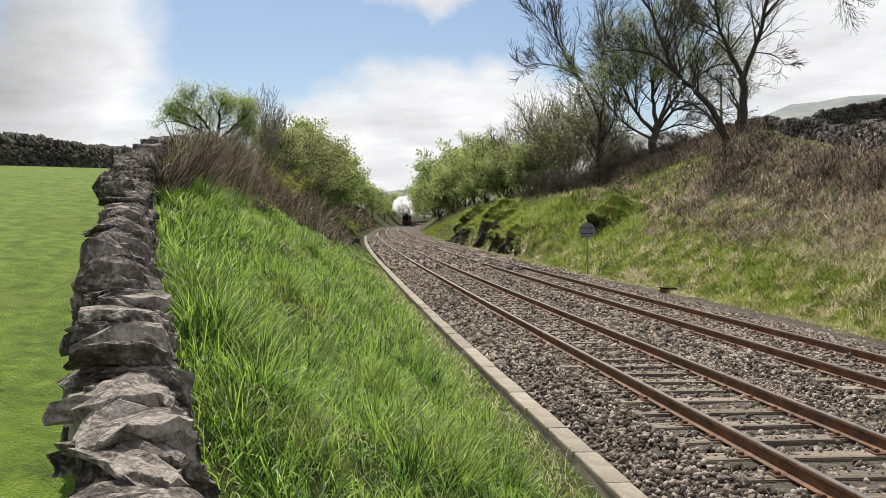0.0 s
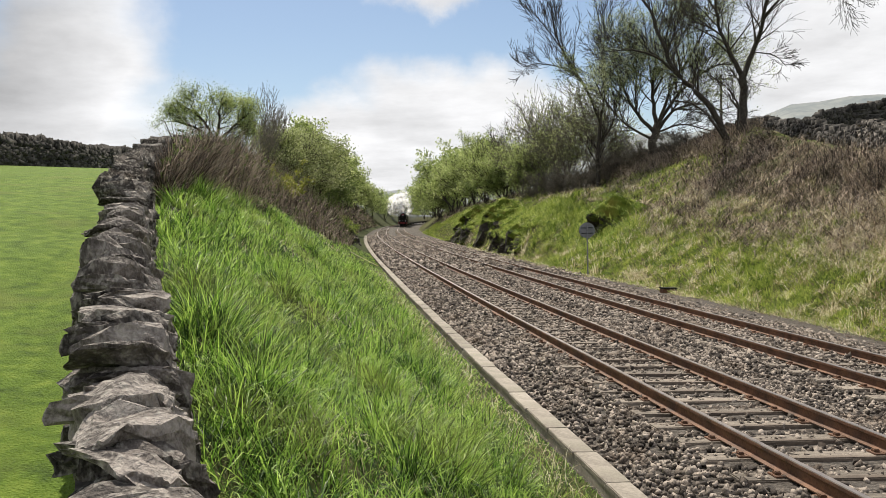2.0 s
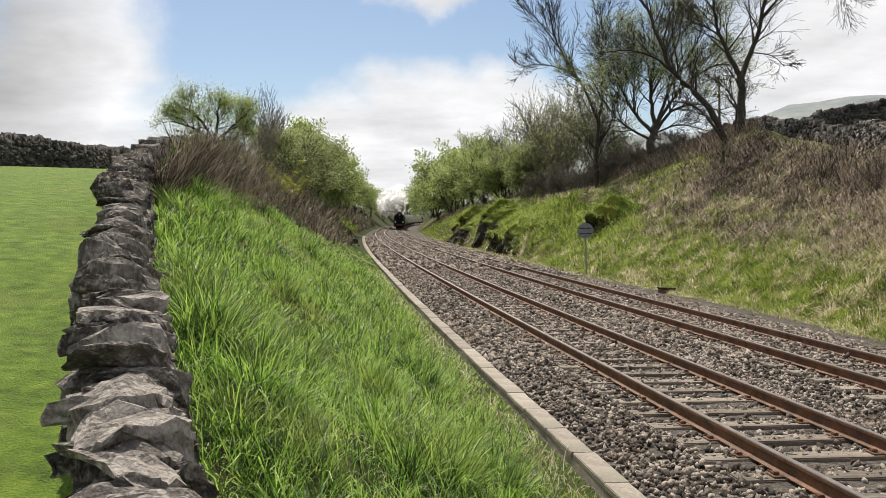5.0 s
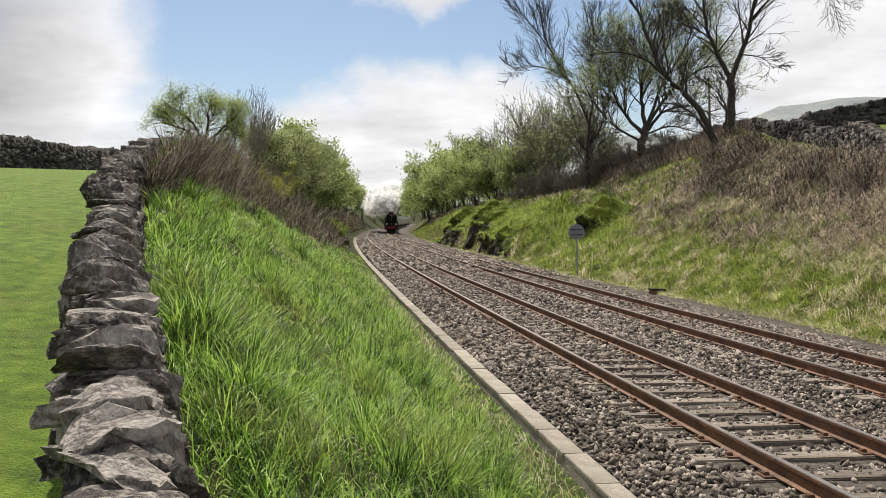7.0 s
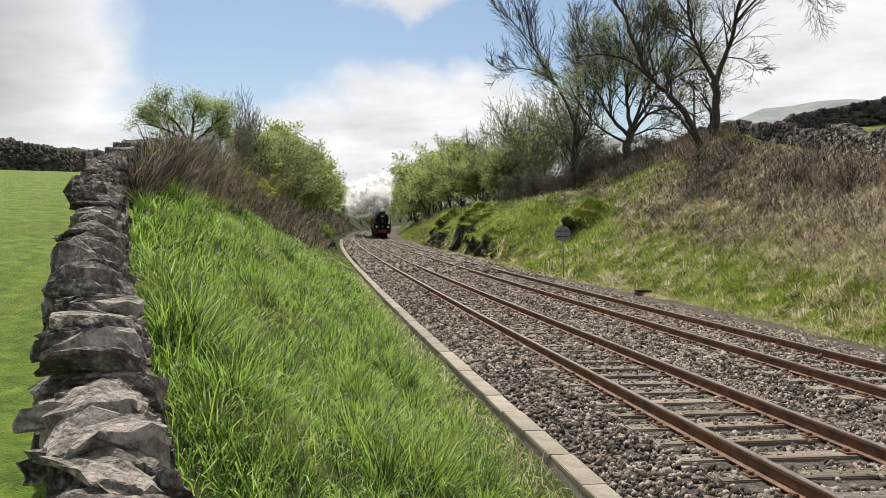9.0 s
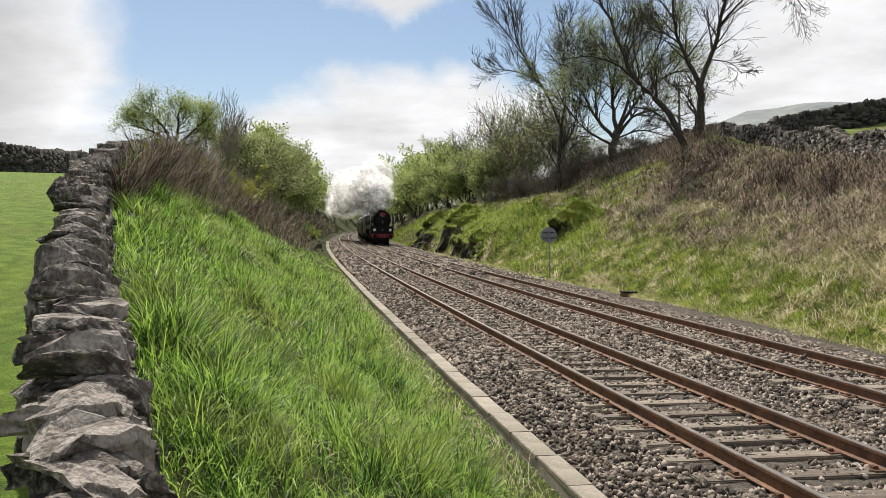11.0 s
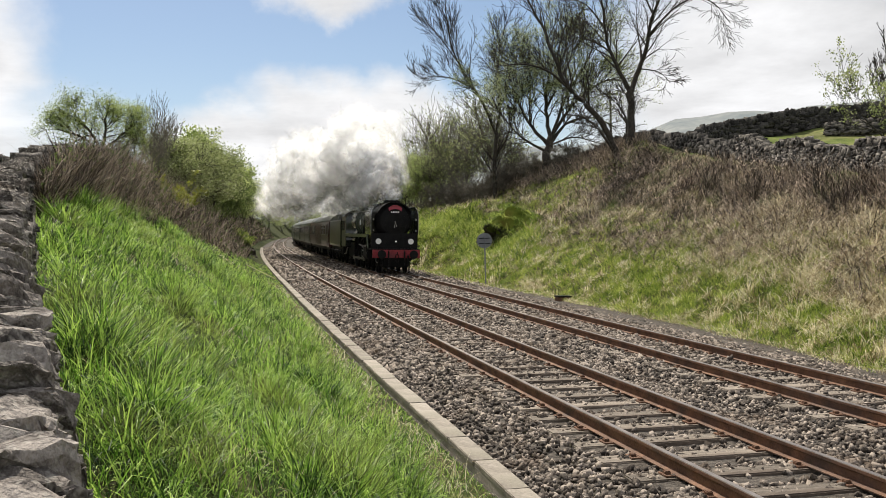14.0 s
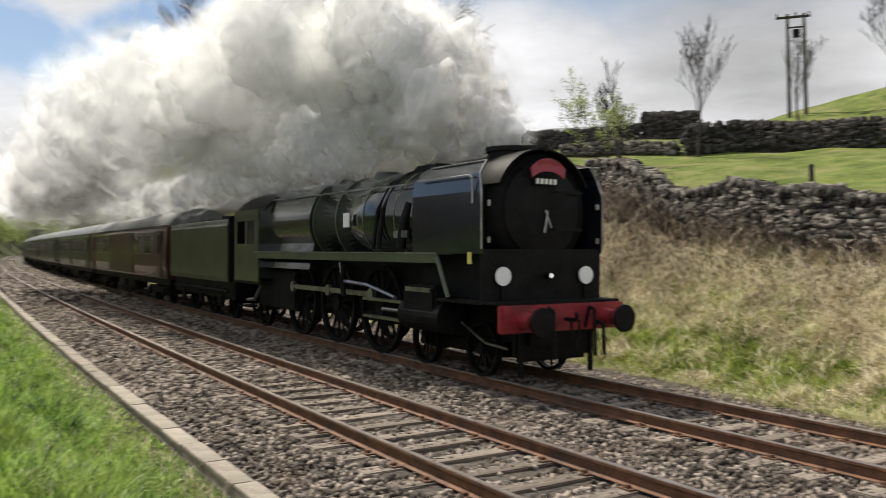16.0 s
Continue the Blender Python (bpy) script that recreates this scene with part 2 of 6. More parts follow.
    "steel": material("oiled_bright_steel", [(0.25, 0.24, 0.23), (0.42, 0.41, 0.40)], 4, 0.32, 0.05, 30, metal=0.9, stain=(0.10, 0.085, 0.07), stain_scale=3),
    "white": material("white_enamel", [(0.72, 0.72, 0.70), (0.85, 0.85, 0.83)], 4, 0.4, 0.0),
    "yellow": material("yellow_enamel", [(0.55, 0.50, 0.10), (0.7, 0.66, 0.2)], 4, 0.4, 0.0),
    "olive": material("running_plate_green", [(0.05, 0.065, 0.035), (0.08, 0.095, 0.055)], 2, 0.35, 0.05, 12, coat=0.3),
    "maroon": material("dark_maroon_coach_paint", [(0.035, 0.010, 0.010), (0.055, 0.015, 0.014), (0.07, 0.022, 0.018)], 1.0, 0.28, 0.03, 5, coat=0.4, stain=(0.04, 0.028, 0.018), stain_scale=0.7),
    "green": material("dark_green_coach_paint", [(0.012, 0.022, 0.012), (0.02, 0.034, 0.018), (0.03, 0.045, 0.025)], 1.0, 0.28, 0.03, 5, coat=0.4, stain=(0.035, 0.03, 0.018), stain_scale=0.7),
    "roof": material("grey_coach_roof", [(0.05, 0.056, 0.05), (0.085, 0.092, 0.083), (0.13, 0.135, 0.122)], 1.5, 0.55, 0.05, 10, stain=(0.06, 0.06, 0.055), stain_scale=0.8),
    "coal": material("coal", [(0.008, 0.008, 0.008), (0.03, 0.03, 0.03)], 6, 0.5, 0.8, 10),
    "sign": material("sign_back_grey", [(0.14, 0.15, 0.17), (0.20, 0.21, 0.235)], 5, 0.6, 0.05, 20),
}


def glass_material():
    m = bpy.data.materials.new("coach_window_glass")
    m.use_nodes = True
    b = m.node_tree.nodes["Principled BSDF"]
    b.inputs["Base Color"].default_value = (0.02, 0.022, 0.024, 1)
    b.inputs["Roughness"].default_value = 0.06
    b.inputs["Specular IOR Level"].default_value = 0.6
    return m


def lamp_glass():
    m = bpy.data.materials.new("lit_lamp_lens")
    m.use_nodes = True
    b = m.node_tree.nodes["Principled BSDF"]
    b.inputs["Base Color"].default_value = (0.9, 0.9, 0.85, 1)
    b.inputs["Emission Color"].default_value = (1, 0.97, 0.9, 1)
    b.inputs["Emission Strength"].default_value = 0.35
    return m


M["glass"], M["lens"] = glass_material(), lamp_glass()


# ---------------------------------------------------------------- small builders
def mesh_object(name, verts, faces, mat, parent=None, label="", smooth=False, mats=None, slots=None):
    me = bpy.data.meshes.new(name)
    me.from_pydata([tuple(v) for v in verts], [], [tuple(f) for f in faces])
    for m in (mats or [mat]):
        me.materials.append(m)
    if slots is not None:
        me.polygons.foreach_set("material_index", np.asarray(slots, dtype=np.int32))
    if smooth:
        me.polygons.foreach_set("use_smooth", np.ones(len(me.polygons), dtype=bool))
    me.update()
    ob = new(name, me)
    if parent is not None:
        ob.parent = parent
    if label:
        ob["label"] = label
    return ob


def array_object(name, verts, tris, mat, smooth=False):
    """One mesh from numpy arrays of points and triangles (or quads)."""
    k = tris.shape[1]
    me = bpy.data.meshes.new(name)
    me.vertices.add(len(verts))
    me.vertices.foreach_set("co", np.asarray(verts, dtype=np.float32).ravel())
    me.loops.add(tris.size)
    me.loops.foreach_set("vertex_index", np.asarray(tris, dtype=np.int32).ravel())
    me.polygons.add(len(tris))
    me.polygons.foreach_set("loop_start", np.arange(0, tris.size, k, dtype=np.int32))
    me.polygons.foreach_set("loop_total", np.full(len(tris), k, dtype=np.int32))
    if smooth:
        me.polygons.foreach_set("use_smooth", np.ones(len(tris), dtype=bool))
    me.materials.append(mat)
    me.update(calc_edges=True)
    me.validate()
    return new(name, me)


def part(name, bm, mat, parent, label="", smooth=False):
    me = bpy.data.meshes.new(name)
    bmesh.ops.recalc_face_normals(bm, faces=bm.faces)
    for f in bm.faces:
        f.smooth = smooth
    bm.to_mesh(me)
    bm.free()
    me.materials.append(mat)
    ob = new(name, me)
    ob.parent = parent
    if label:
        ob["label"] = label
    return ob


def block(bm, x0, x1, y0, y1, z0, z1, bevel=0.0):
    r = bmesh.ops.create_cube(bm, size=1)
    bmesh.ops.transform(bm, matrix=Matrix.Translation(((x0 + x1) / 2, (y0 + y1) / 2, (z0 + z1) / 2)) @ Matrix.Diagonal((x1 - x0, y1 - y0, z1 - z0, 1)), verts=r["verts"])
    if bevel:
        edges = list({e for v in r["verts"] for e in v.link_edges})
        bmesh.ops.bevel(bm, geom=edges, offset=bevel, segments=2, affect="EDGES")
    return bm


def boxed(x0, x1, y0, y1, z0, z1, bevel=0.0):
    return block(bmesh.new(), x0, x1, y0, y1, z0, z1, bevel)


def tube(bm, a, b, r0, r1=None, seg=16):
    """A closed cylinder or cone from a to b."""
    a, b = Vector(a), Vector(b)
    r1 = r0 if r1 is None else r1
    m = Matrix.Translation((a + b) / 2) @ (b - a).to_track_quat("Z", "Y").to_matrix().to_4x4()
    bmesh.ops.create_cone(bm, cap_ends=True, segments=seg, radius1=r0, radius2=r1, depth=(b - a).length, matrix=m)
    return bm


def piped(points, r, seg=6):
    bm = bmesh.new()
    for a, b in zip(points, points[1:]):
        tube(bm, a, b, r, r, seg)
    return bm


# ---------------------------------------------------------------- the line of the railway
K_AT = (0, 30, 70, 120, 180, 260, 340)
K_OF = (0.00125, 0.00047, 0.00041, 0.00067, 0.00036, 0.00058, 0.00057)
HEADING, OFFSET, CANT, GAP = -0.1565, 4.382, radians(2.415), 2.225
K_LINE = np.arange(-60, 400, 0.25)
_k = np.interp(K_LINE, K_AT, K_OF)
_zero = int(np.argmin(np.abs(K_LINE)))
_a = np.cumsum(_k) * 0.25
ANGLE = _a - _a[_zero] + HEADING
_x, _y = np.cumsum(np.sin(ANGLE)) * 0.25, np.cumsum(np.cos(ANGLE)) * 0.25
LINE_X, LINE_Y = _x - _x[_zero] + OFFSET, _y - _y[_zero]


def plan(s, o):
    """World x, y at s metres along the near rail and o metres to its right; works on arrays."""
    s, o = np.asarray(s, float), np.asarray(o, float)
    sc = np.clip(s, -60, 399)
    a = np.interp(sc, K_LINE, ANGLE)
    over = s - sc
    x = np.interp(sc, K_LINE, LINE_X) + np.sin(a) * over + np.cos(a) * o
    y = np.interp(sc, K_LINE, LINE_Y) + np.cos(a) * over - np.sin(a) * o
    return x, y


def on_track(s, o, z=0.0):
    """World place on the canted track plane, z above rail top."""
    x, y = plan(s, o * math.cos(CANT) + z * math.sin(CANT))
    return float(x), float(y), z * math.cos(CANT) - o * math.sin(CANT)


def track_pose(s, o, z=0.0):
    """Local y runs along the track away from the camera, x to the right, z up, canted."""
    a = float(np.interp(s, K_LINE, ANGLE))
    return Matrix.Translation(on_track(s, o, z)) @ Matrix.Rotation(-a, 4, "Z") @ Matrix.Rotation(CANT, 4, "Y")


def nz(x, y, scale, seed=0.0):
    """Cheap smooth value noise on arrays, -1 to 1."""
    x, y = np.asarray(x, float) / scale, np.asarray(y, float) / scale
    return (np.sin(x * 1.7 + 2.1 * np.sin(y * 1.3 + seed) + seed) + np.sin(y * 2.3 + 1.7 * np.sin(x * 0.9 + seed * 2.0) + seed * 3.1) + np.sin((x + y) * 1.1 + seed * 5.7)) / 3


TOE_S, TOE_O = (-10, 0, 7, 12, 20, 30, 45, 60, 340), (7.3, 7.4, 7.7, 8.3, 9.0, 9.4, 8.9, 9.1, 9.4)
TOP_S, TOP_O = (-60, 0, 10, 15, 22, 38, 48, 70, 100, 160, 340), (12.7, 12.7, 12.9, 13.75, 15.5, 19.0, 20.9, 20.6, 18.5, 17, 17)
LW_S, LW_O = (-60, -5, 2.7, 6.8, 12.9, 21, 37, 63, 100, 340), (-4, -4, -4.8, -5.78, -7.03, -7.67, -9.0, -10, -10.5, -10.5)
LB_S, LB_Z = (-60, -5, 2.7, 6.8, 12.9, 21, 37, 63, 120, 340), (-0.4, 0.0, 0.45, 1.15, 2.15, 3.1, 4.4, 5.6, 6.2, 6.0)


def smooth01(x):
    x = np.clip(x, 0, 1)
    return x * x * (3 - 2 * x)


def ground_z(s, o):
    """Height of the bare ground."""
    s, o = np.asarray(s, float), np.asarray(o, float)
    bed = -0.42 + 0.13 * smooth01((-1.72 - o) / 0.2) * (o > -12) - np.clip(o, -2, 9) * math.sin(CANT)
    toe, top = np.interp(s, TOE_S, TOE_O), np.interp(s, TOP_S, TOP_O)
    slope = np.interp(s, (4, 7, 11.2, 15), (0.46, 0.48, 0.61, 0.66))
    up = np.clip(o - toe, 0, None)
    crest = top - toe
    zr = slope * np.minimum(up, crest)
    steep = smooth01((s - 52) / 10) * smooth01((150 - s) / 30)
    zr = zr + steep * 1.5 * smooth01(up / 1.2) * (1 - smooth01((up - 4) / 4))
    beyond = np.clip(up - crest, 0, None)
    rise = 0.118 - 0.138 * smooth01((s - 43) / 14)
    zr = zr + rise * np.minimum(beyond, 60) + 0.02 * np.clip(beyond - 60, 0, 300)
    zr = zr + smooth01(up / 2) * (0.16 * nz(s, o, 1.6, 1.0) * (1 - smooth01((s - 50) / 30)) + 0.25 * nz(s, o, 5.0, 2.0))
    zr = zr + 3.6 * np.exp(-((s - 30) / 13) ** 2 - ((o - 66) / 9) ** 2)
    lw, lb = np.interp(s, LW_S, LW_O), np.interp(s, LB_S, LB_Z)
    kerb = np.interp(s, (-60, 40, 70, 340), (-2.05, -2.05, -2.2, -2.3))
    left = np.clip((kerb - o) / np.maximum(kerb - lw, 0.1), 0, None)
    zl = (lb + 0.5) * np.where(left < 1, 0.55 * left + 0.45 * smooth01(left), 1.0)
    out = np.clip(lw - o, 0, None)
    zl = zl + 0.045 * np.minimum(out, 15) + 0.03 * np.clip(out - 15, 0, 30) + 0.01 * np.clip(out - 40, 0, 500)
    zl = zl + smooth01(left * 2.5) * (1 - smooth01(out / 2)) * (0.10 * nz(s, o, 0.9, 3.0) * (s < 40) + 0.12 * nz(s, o, 3.0, 4.0) * (1 - smooth01((s - 40) / 30)))
    heap = o - lw
    zl = zl + 0.36 * smooth01((heap - 0.08) / 0.25) * (1 - smooth01((heap - 0.5) / 1.3)) * smooth01((s - 4) / 3) * (1 - smooth01((s - 40) / 20))
    return bed + np.where(o > 3, zr, 0) + np.where(o < 0, zl, 0)


def ground_point(s, o):
    x, y = plan(s, o)
    return float(x), float(y), float(ground_z(s, o))


def build_ground():
    far = np.array([3000, 2000, 1300, 850, 560])
    s_list = np.concatenate([-far[1:][::1], [-360, -230, -150, -100, -60, -40, -25], np.arange(-14, 45, 0.4), np.arange(45, 160, 1.2), np.arange(160, 345, 4), [380, 450], far[::-1]])
    s_list = np.unique(s_list)
    o_list = np.unique(np.concatenate([-far, far, -np.array([380, 250, 160, 110, 80, 60, 48, 40, 34]), np.array([44, 48, 52, 55, 58, 61, 64, 67, 70, 73, 76, 80, 85, 92, 110, 160, 250, 380]), np.arange(-30, -12, 1.5), np.arange(-12, -1.6, 0.3), np.arange(-1.6, 7, 1.2), np.arange(7, 22, 0.35), np.arange(22, 42, 1.5)]))
    ss, oo = np.meshgrid(s_list, o_list, indexing="ij")
    x, y = plan(ss, oo)
    bx, by = OFFSET + math.sin(-0.08) * ss + math.cos(0.08) * oo, math.cos(0.08) * ss + math.sin(0.08) * oo
    w = smooth01((np.abs(oo) - 60) / 250)
    x, y = x * (1 - w) + bx * w, y * (1 - w) + by * w
    z = ground_z(np.clip(ss, -60, 340), oo)
    verts = np.stack([x.ravel(), y.ravel(), z.ravel()], 1)
    n, m = ss.shape
    idx = np.arange(n * m).reshape(n, m)
    quads = np.stack([idx[:-1, :-1], idx[:-1, 1:], idx[1:, 1:], idx[1:, :-1]], -1).reshape(-1, 4)
    cs, co = (ss[:-1, :-1] + ss[1:, 1:]).ravel() / 2, (oo[:-1, :-1] + oo[1:, 1:]).ravel() / 2
    slot = np.zeros(len(quads), np.int32)
    slot[co > 8] = 4
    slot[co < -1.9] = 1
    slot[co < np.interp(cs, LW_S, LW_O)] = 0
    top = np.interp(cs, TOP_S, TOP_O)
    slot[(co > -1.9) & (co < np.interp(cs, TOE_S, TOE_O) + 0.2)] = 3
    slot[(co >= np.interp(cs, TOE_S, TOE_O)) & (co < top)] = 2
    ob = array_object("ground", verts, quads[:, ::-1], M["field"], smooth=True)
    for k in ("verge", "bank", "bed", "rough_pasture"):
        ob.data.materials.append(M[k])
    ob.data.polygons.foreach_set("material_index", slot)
    return tagged(ob, "grassy cutting with green pasture above it", "ground", kind="structure")


ground = build_ground()

# ---------------------------------------------------------------- track
NEAR_C, FAR_C = 0.7525, 1.505 + GAP + 0.7525


def sweep(name, section, s_values, mat, o=0.0, z=0.0, parent=None, closed=True, label=""):
    """A section of (across, up) points carried along the canted track."""
    verts, faces = [], []
    k = len(section)
    for s in s_values:
        for a, u in section:
            verts.append(on_track(s, o + a, z + u))
    for i in range(len(s_values) - 1):
        for j in range(k if closed else k - 1):
            p, q = i * k + j, i * k + (j + 1) % k
            faces.append((p, q, q + k, p + k))
    if closed:
        faces += [tuple(range(k))[::-1], tuple((len(s_values) - 1) * k + j for j in range(k))]
    return mesh_object(name, verts, faces, mat, parent, label)


RAIL_S = np.concatenate([np.arange(-30, 60, 1.0), np.arange(60, 340, 3.0)])
HEAD = [(-0.036, -0.004), (-0.030, 0.0), (0.030, 0.0), (0.036, -0.004)]
RAIL = [(-0.036, -0.006), (0.036, -0.006), (0.036, -0.035), (0.009, -0.050), (0.009, -0.135), (0.07, -0.150), (0.07, -0.160), (-0.07, -0.160), (-0.07, -0.150), (-0.009, -0.135), (-0.009, -0.050), (-0.036, -0.035)]


def build_track(centre, label):
    t = tagged(new("railway_track"), label, "railway track", group="railway tracks")
    for side in (-0.7525, 0.7525):
        r = sweep("rail", RAIL[::-1], RAIL_S, M["rail"], centre + side, 0.0, t, label="rust-brown flat-bottomed steel rail")
        sweep("rail_head", [(-0.032, -0.008), (-0.028, 0.0015), (0.028, 0.0015), (0.032, -0.008)], RAIL_S, M["rail_top"], centre + side, 0.0, r, label="worn shiny running surface of the rail")
    return t


near_track = build_track(NEAR_C, "rusty railway track on weathered sleepers beside the kerb")
far_track = build_track(FAR_C, "railway track in ballast that the steam train runs on")

# ballast bed, one crowned sheet over both tracks
BED_O = [-1.46, -1.2, -0.8, -0.3, 0.0, 0.75, 1.5, 1.9, 2.6, 3.3, 3.75, 4.45, 5.2, 5.7, 6.3, 7.0, 8.2, 9.8]
BED_Z = [-0.36, -0.32, -0.25, -0.19, -0.20, -0.215, -0.20, -0.21, -0.30, -0.22, -0.205, -0.22, -0.20, -0.21, -0.30, -0.42, -0.50, -0.62]


def bed_z(o):
    return np.interp(o, BED_O, BED_Z)


def build_bed():
    ss = np.concatenate([np.arange(-30, 45, 0.6), np.arange(45, 340, 3.0)])
    oo = np.arange(-1.46, 9.9, 0.22)
    verts, faces = [], []
    for s in ss:
        for o in oo:
            verts.append(on_track(s, o, float(bed_z(o)) + 0.02 * float(nz(s, o, 0.7, 8.0))))
    k = len(oo)
    for i in range(len(ss) - 1):
        for j in range(k - 1):
            p = i * k + j
            faces.append((p, p + 1, p + k + 1, p + k))
    return tagged(mesh_object("ballast_bed", verts, faces, M["bed"], smooth=True), "bed of grey-brown crushed stone ballast under the rails", "ballast", kind="structure")


ballast_bed = build_bed()


def stones(n, s0, s1, size, seed, o0=-1.42, o1=8.6, power=1.0):
    """Many angular chips: squashed, jittered cubes of 12 triangles."""
    rng = np.random.default_rng(seed)
    s = s0 + (s1 - s0) * rng.random(n) ** power
    o = o0 + (o1 - o0) * rng.random(n)
    cube = np.array([[-1, -1, -1], [1, -1, -1], [1, 1, -1], [-1, 1, -1], [-1, -1, 1], [1, -1, 1], [1, 1, 1], [-1, 1, 1]], float)
    tri = np.array([[0, 2, 1], [0, 3, 2], [4, 5, 6], [4, 6, 7], [0, 1, 5], [0, 5, 4], [1, 2, 6], [1, 6, 5], [2, 3, 7], [2, 7, 6], [3, 0, 4], [3, 4, 7]])
    r = size * (0.6 + 0.8 * rng.random((n, 1, 1)))
    shape = np.array([1.0, 0.75, 0.55]) * (0.7 + 0.6 * rng.random((n, 1, 3)))
    p = (cube[None] + rng.normal(0, 0.34, (n, 8, 3))) * r * shape
    q = rng.normal(0, 1, (n, 4))
    q /= np.linalg.norm(q, axis=1)[:, None]
    w, x, y, z = q.T
    R = np.stack([np.stack([1 - 2 * (y * y + z * z), 2 * (x * y - z * w), 2 * (x * z + y * w)], -1), np.stack([2 * (x * y + z * w), 1 - 2 * (x * x + z * z), 2 * (y * z - x * w)], -1), np.stack([2 * (x * z - y * w), 2 * (y * z + x * w), 1 - 2 * (x * x + y * y)], -1)], 1)
    p = np.einsum("nij,nkj->nki", R, p)
    zt = bed_z(o) + rng.random(n) * size * 0.9
    px, py = plan(s, o * math.cos(CANT))
    base = np.stack([px, py, zt - o * math.sin(CANT)], 1)
    # keep the rails and the tops of the sleepers clear
    keep = np.ones(n, bool)
    for rail in (0.0, 1.505, 1.505 + GAP, 3.01 + GAP):
        keep &= np.abs(o - rail) > 0.085
    for c, clear in ((NEAR_C, 0.95), (FAR_C, 0.35)):
        bare = (np.abs(o - c) < 1.2) & (np.abs(((s + 40) / 0.65) % 1 - 0.5) > 0.27) & (rng.random(n) < clear)
        keep &= ~bare
    p = (p + base[:, None])[keep]
    m = len(p)
    t = (tri[None] + 8 * np.arange(m)[:, None, None]).reshape(-1, 3)
    return p.reshape(-1, 3), t


def build_stones():
    a = stones(66000, -1, 22, 0.027, 11, power=1.05)
    b = stones(40000, 14, 48, 0.04, 12, power=1.1)
    c = stones(22000, 40, 120, 0.085, 13)
    verts = np.concatenate([a[0], b[0], c[0]])
    tris = np.concatenate([a[1], b[1] + len(a[0]), c[1] + len(a[0]) + len(b[0])])
    return tagged(array_object("ballast_stones", verts, tris, M["stone_chip"]), "loose angular grey and brown ballast stones between the rails", "ballast", kind="stuff")


ballast_stones = build_stones()


def build_sleepers():
    bm = block(bmesh.new(), -1.27, 1.27, -0.125, 0.125, -0.14, 0.0, 0.012)
    me = bpy.data.meshes.new("sleeper")
    bm.to_mesh(me)
    bm.free()
    me.materials.append(M["sleeper"])
    cb = bmesh.new()
    block(cb, -0.16, 0.16, -0.08, 0.08, 0.0, 0.018, 0.004)
    for d in (-1, 1):
        block(cb, d * 0.11 - 0.03, d * 0.11 + 0.03, -0.035, 0.035, 0.010, 0.05, 0.008)
    clip = bpy.data.meshes.new("rail_fastening")
    cb.to_mesh(clip)
    cb.free()
    clip.materials.append(M["rail"])
    rng = random.Random(5)
    for t, c, count in ((near_track, NEAR_C, 290), (far_track, FAR_C, 290)):
        for i in range(count):
            s = -6 + 0.65 * i + (0.0 if i else 0.0)
            ob = new("sleeper", me)
            ob.parent = t
            ob.matrix_basis = track_pose(s, c + rng.uniform(-0.03, 0.03), -0.172) @ Matrix.Rotation(rng.uniform(-0.02, 0.02), 4, "Z")
            if s < 30 and s > 2:
                for x in (-0.7525, 0.7525):
                    f = new("rail_fastening", clip)
                    f.parent, f.location = ob, (x, 0, 0)


def build_kerb():
    k = tagged(new("cable_trough"), "line of weathered concrete trough lids along the grass", "kerb")
    bm = block(bmesh.new(), -0.125, 0.125, -0.495, 0.495, -0.06, 0.0, 0.008)
    me = bpy.data.meshes.new("trough_lid")
    bm.to_mesh(me)
    bm.free()
    me.materials.append(M["concrete"])
    rng = random.Random(8)
    for i in range(130):
        s = -4.7 + i
        ob = new("trough_lid", me)
        ob.parent = k
        o = float(np.interp(s, (-60, 40, 70, 340), (-1.61, -1.63, -1.75, -1.9)))
        ob.matrix_basis = track_pose(s, o + rng.uniform(-0.008, 0.008), -0.235 + rng.uniform(-0.006, 0.006)) @ Matrix.Rotation(rng.uniform(-0.012, 0.012), 4, "Z") @ Matrix.Rotation(rng.uniform(-0.015, 0.015), 4, "Y")
    ss = np.arange(-5, 125, 2.0)
    sweep("trough_wall", [(-1.74, -0.52), (-1.505, -0.52), (-1.505, -0.297), (-1.74, -0.297)], ss, M["concrete"], 0, 0, k)
    return k


# ---------------------------------------------------------------- dry stone walls
def hewn_stone(name, size, seed, mat, points=22, flat=0.35):
    """An angular broken slab: the hull of scattered points, arched across, with a split, layered front."""
    rng = random.Random(seed)
    bm = bmesh.new()
    for i in range(points):
        a = rng.uniform(0, 2 * math.pi)
        c, q = math.cos(a), math.sin(a)
        r = rng.uniform(0.42, 0.54) / max(abs(c), abs(q)) ** 0.6
        bm.verts.new((c * r, q * r * rng.uniform(0.8, 1.05), rng.choice((-0.5, 0.5, 0.5)) * rng.uniform(1 - flat, 1.0)))
    hull = bmesh.ops.convex_hull(bm, input=bm.verts[:])
    bmesh.ops.delete(bm, geom=[v for v in hull["geom_interior"] if isinstance(v, bmesh.types.BMVert)], context="VERTS")
    bmesh.ops.triangulate(bm, faces=bm.faces[:])
    bmesh.ops.subdivide_edges(bm, edges=bm.edges[:], cuts=3, use_grid_fill=True)
    off = Vector((rng.uniform(0, 50), rng.uniform(0, 50), rng.uniform(0, 50)))
    for v in bm.verts:
        p = v.co.copy()
        step = 0.5 * round(2.2 * noise.noise(Vector((p.x * 1.7, p.y * 2.4, 0)) + off))
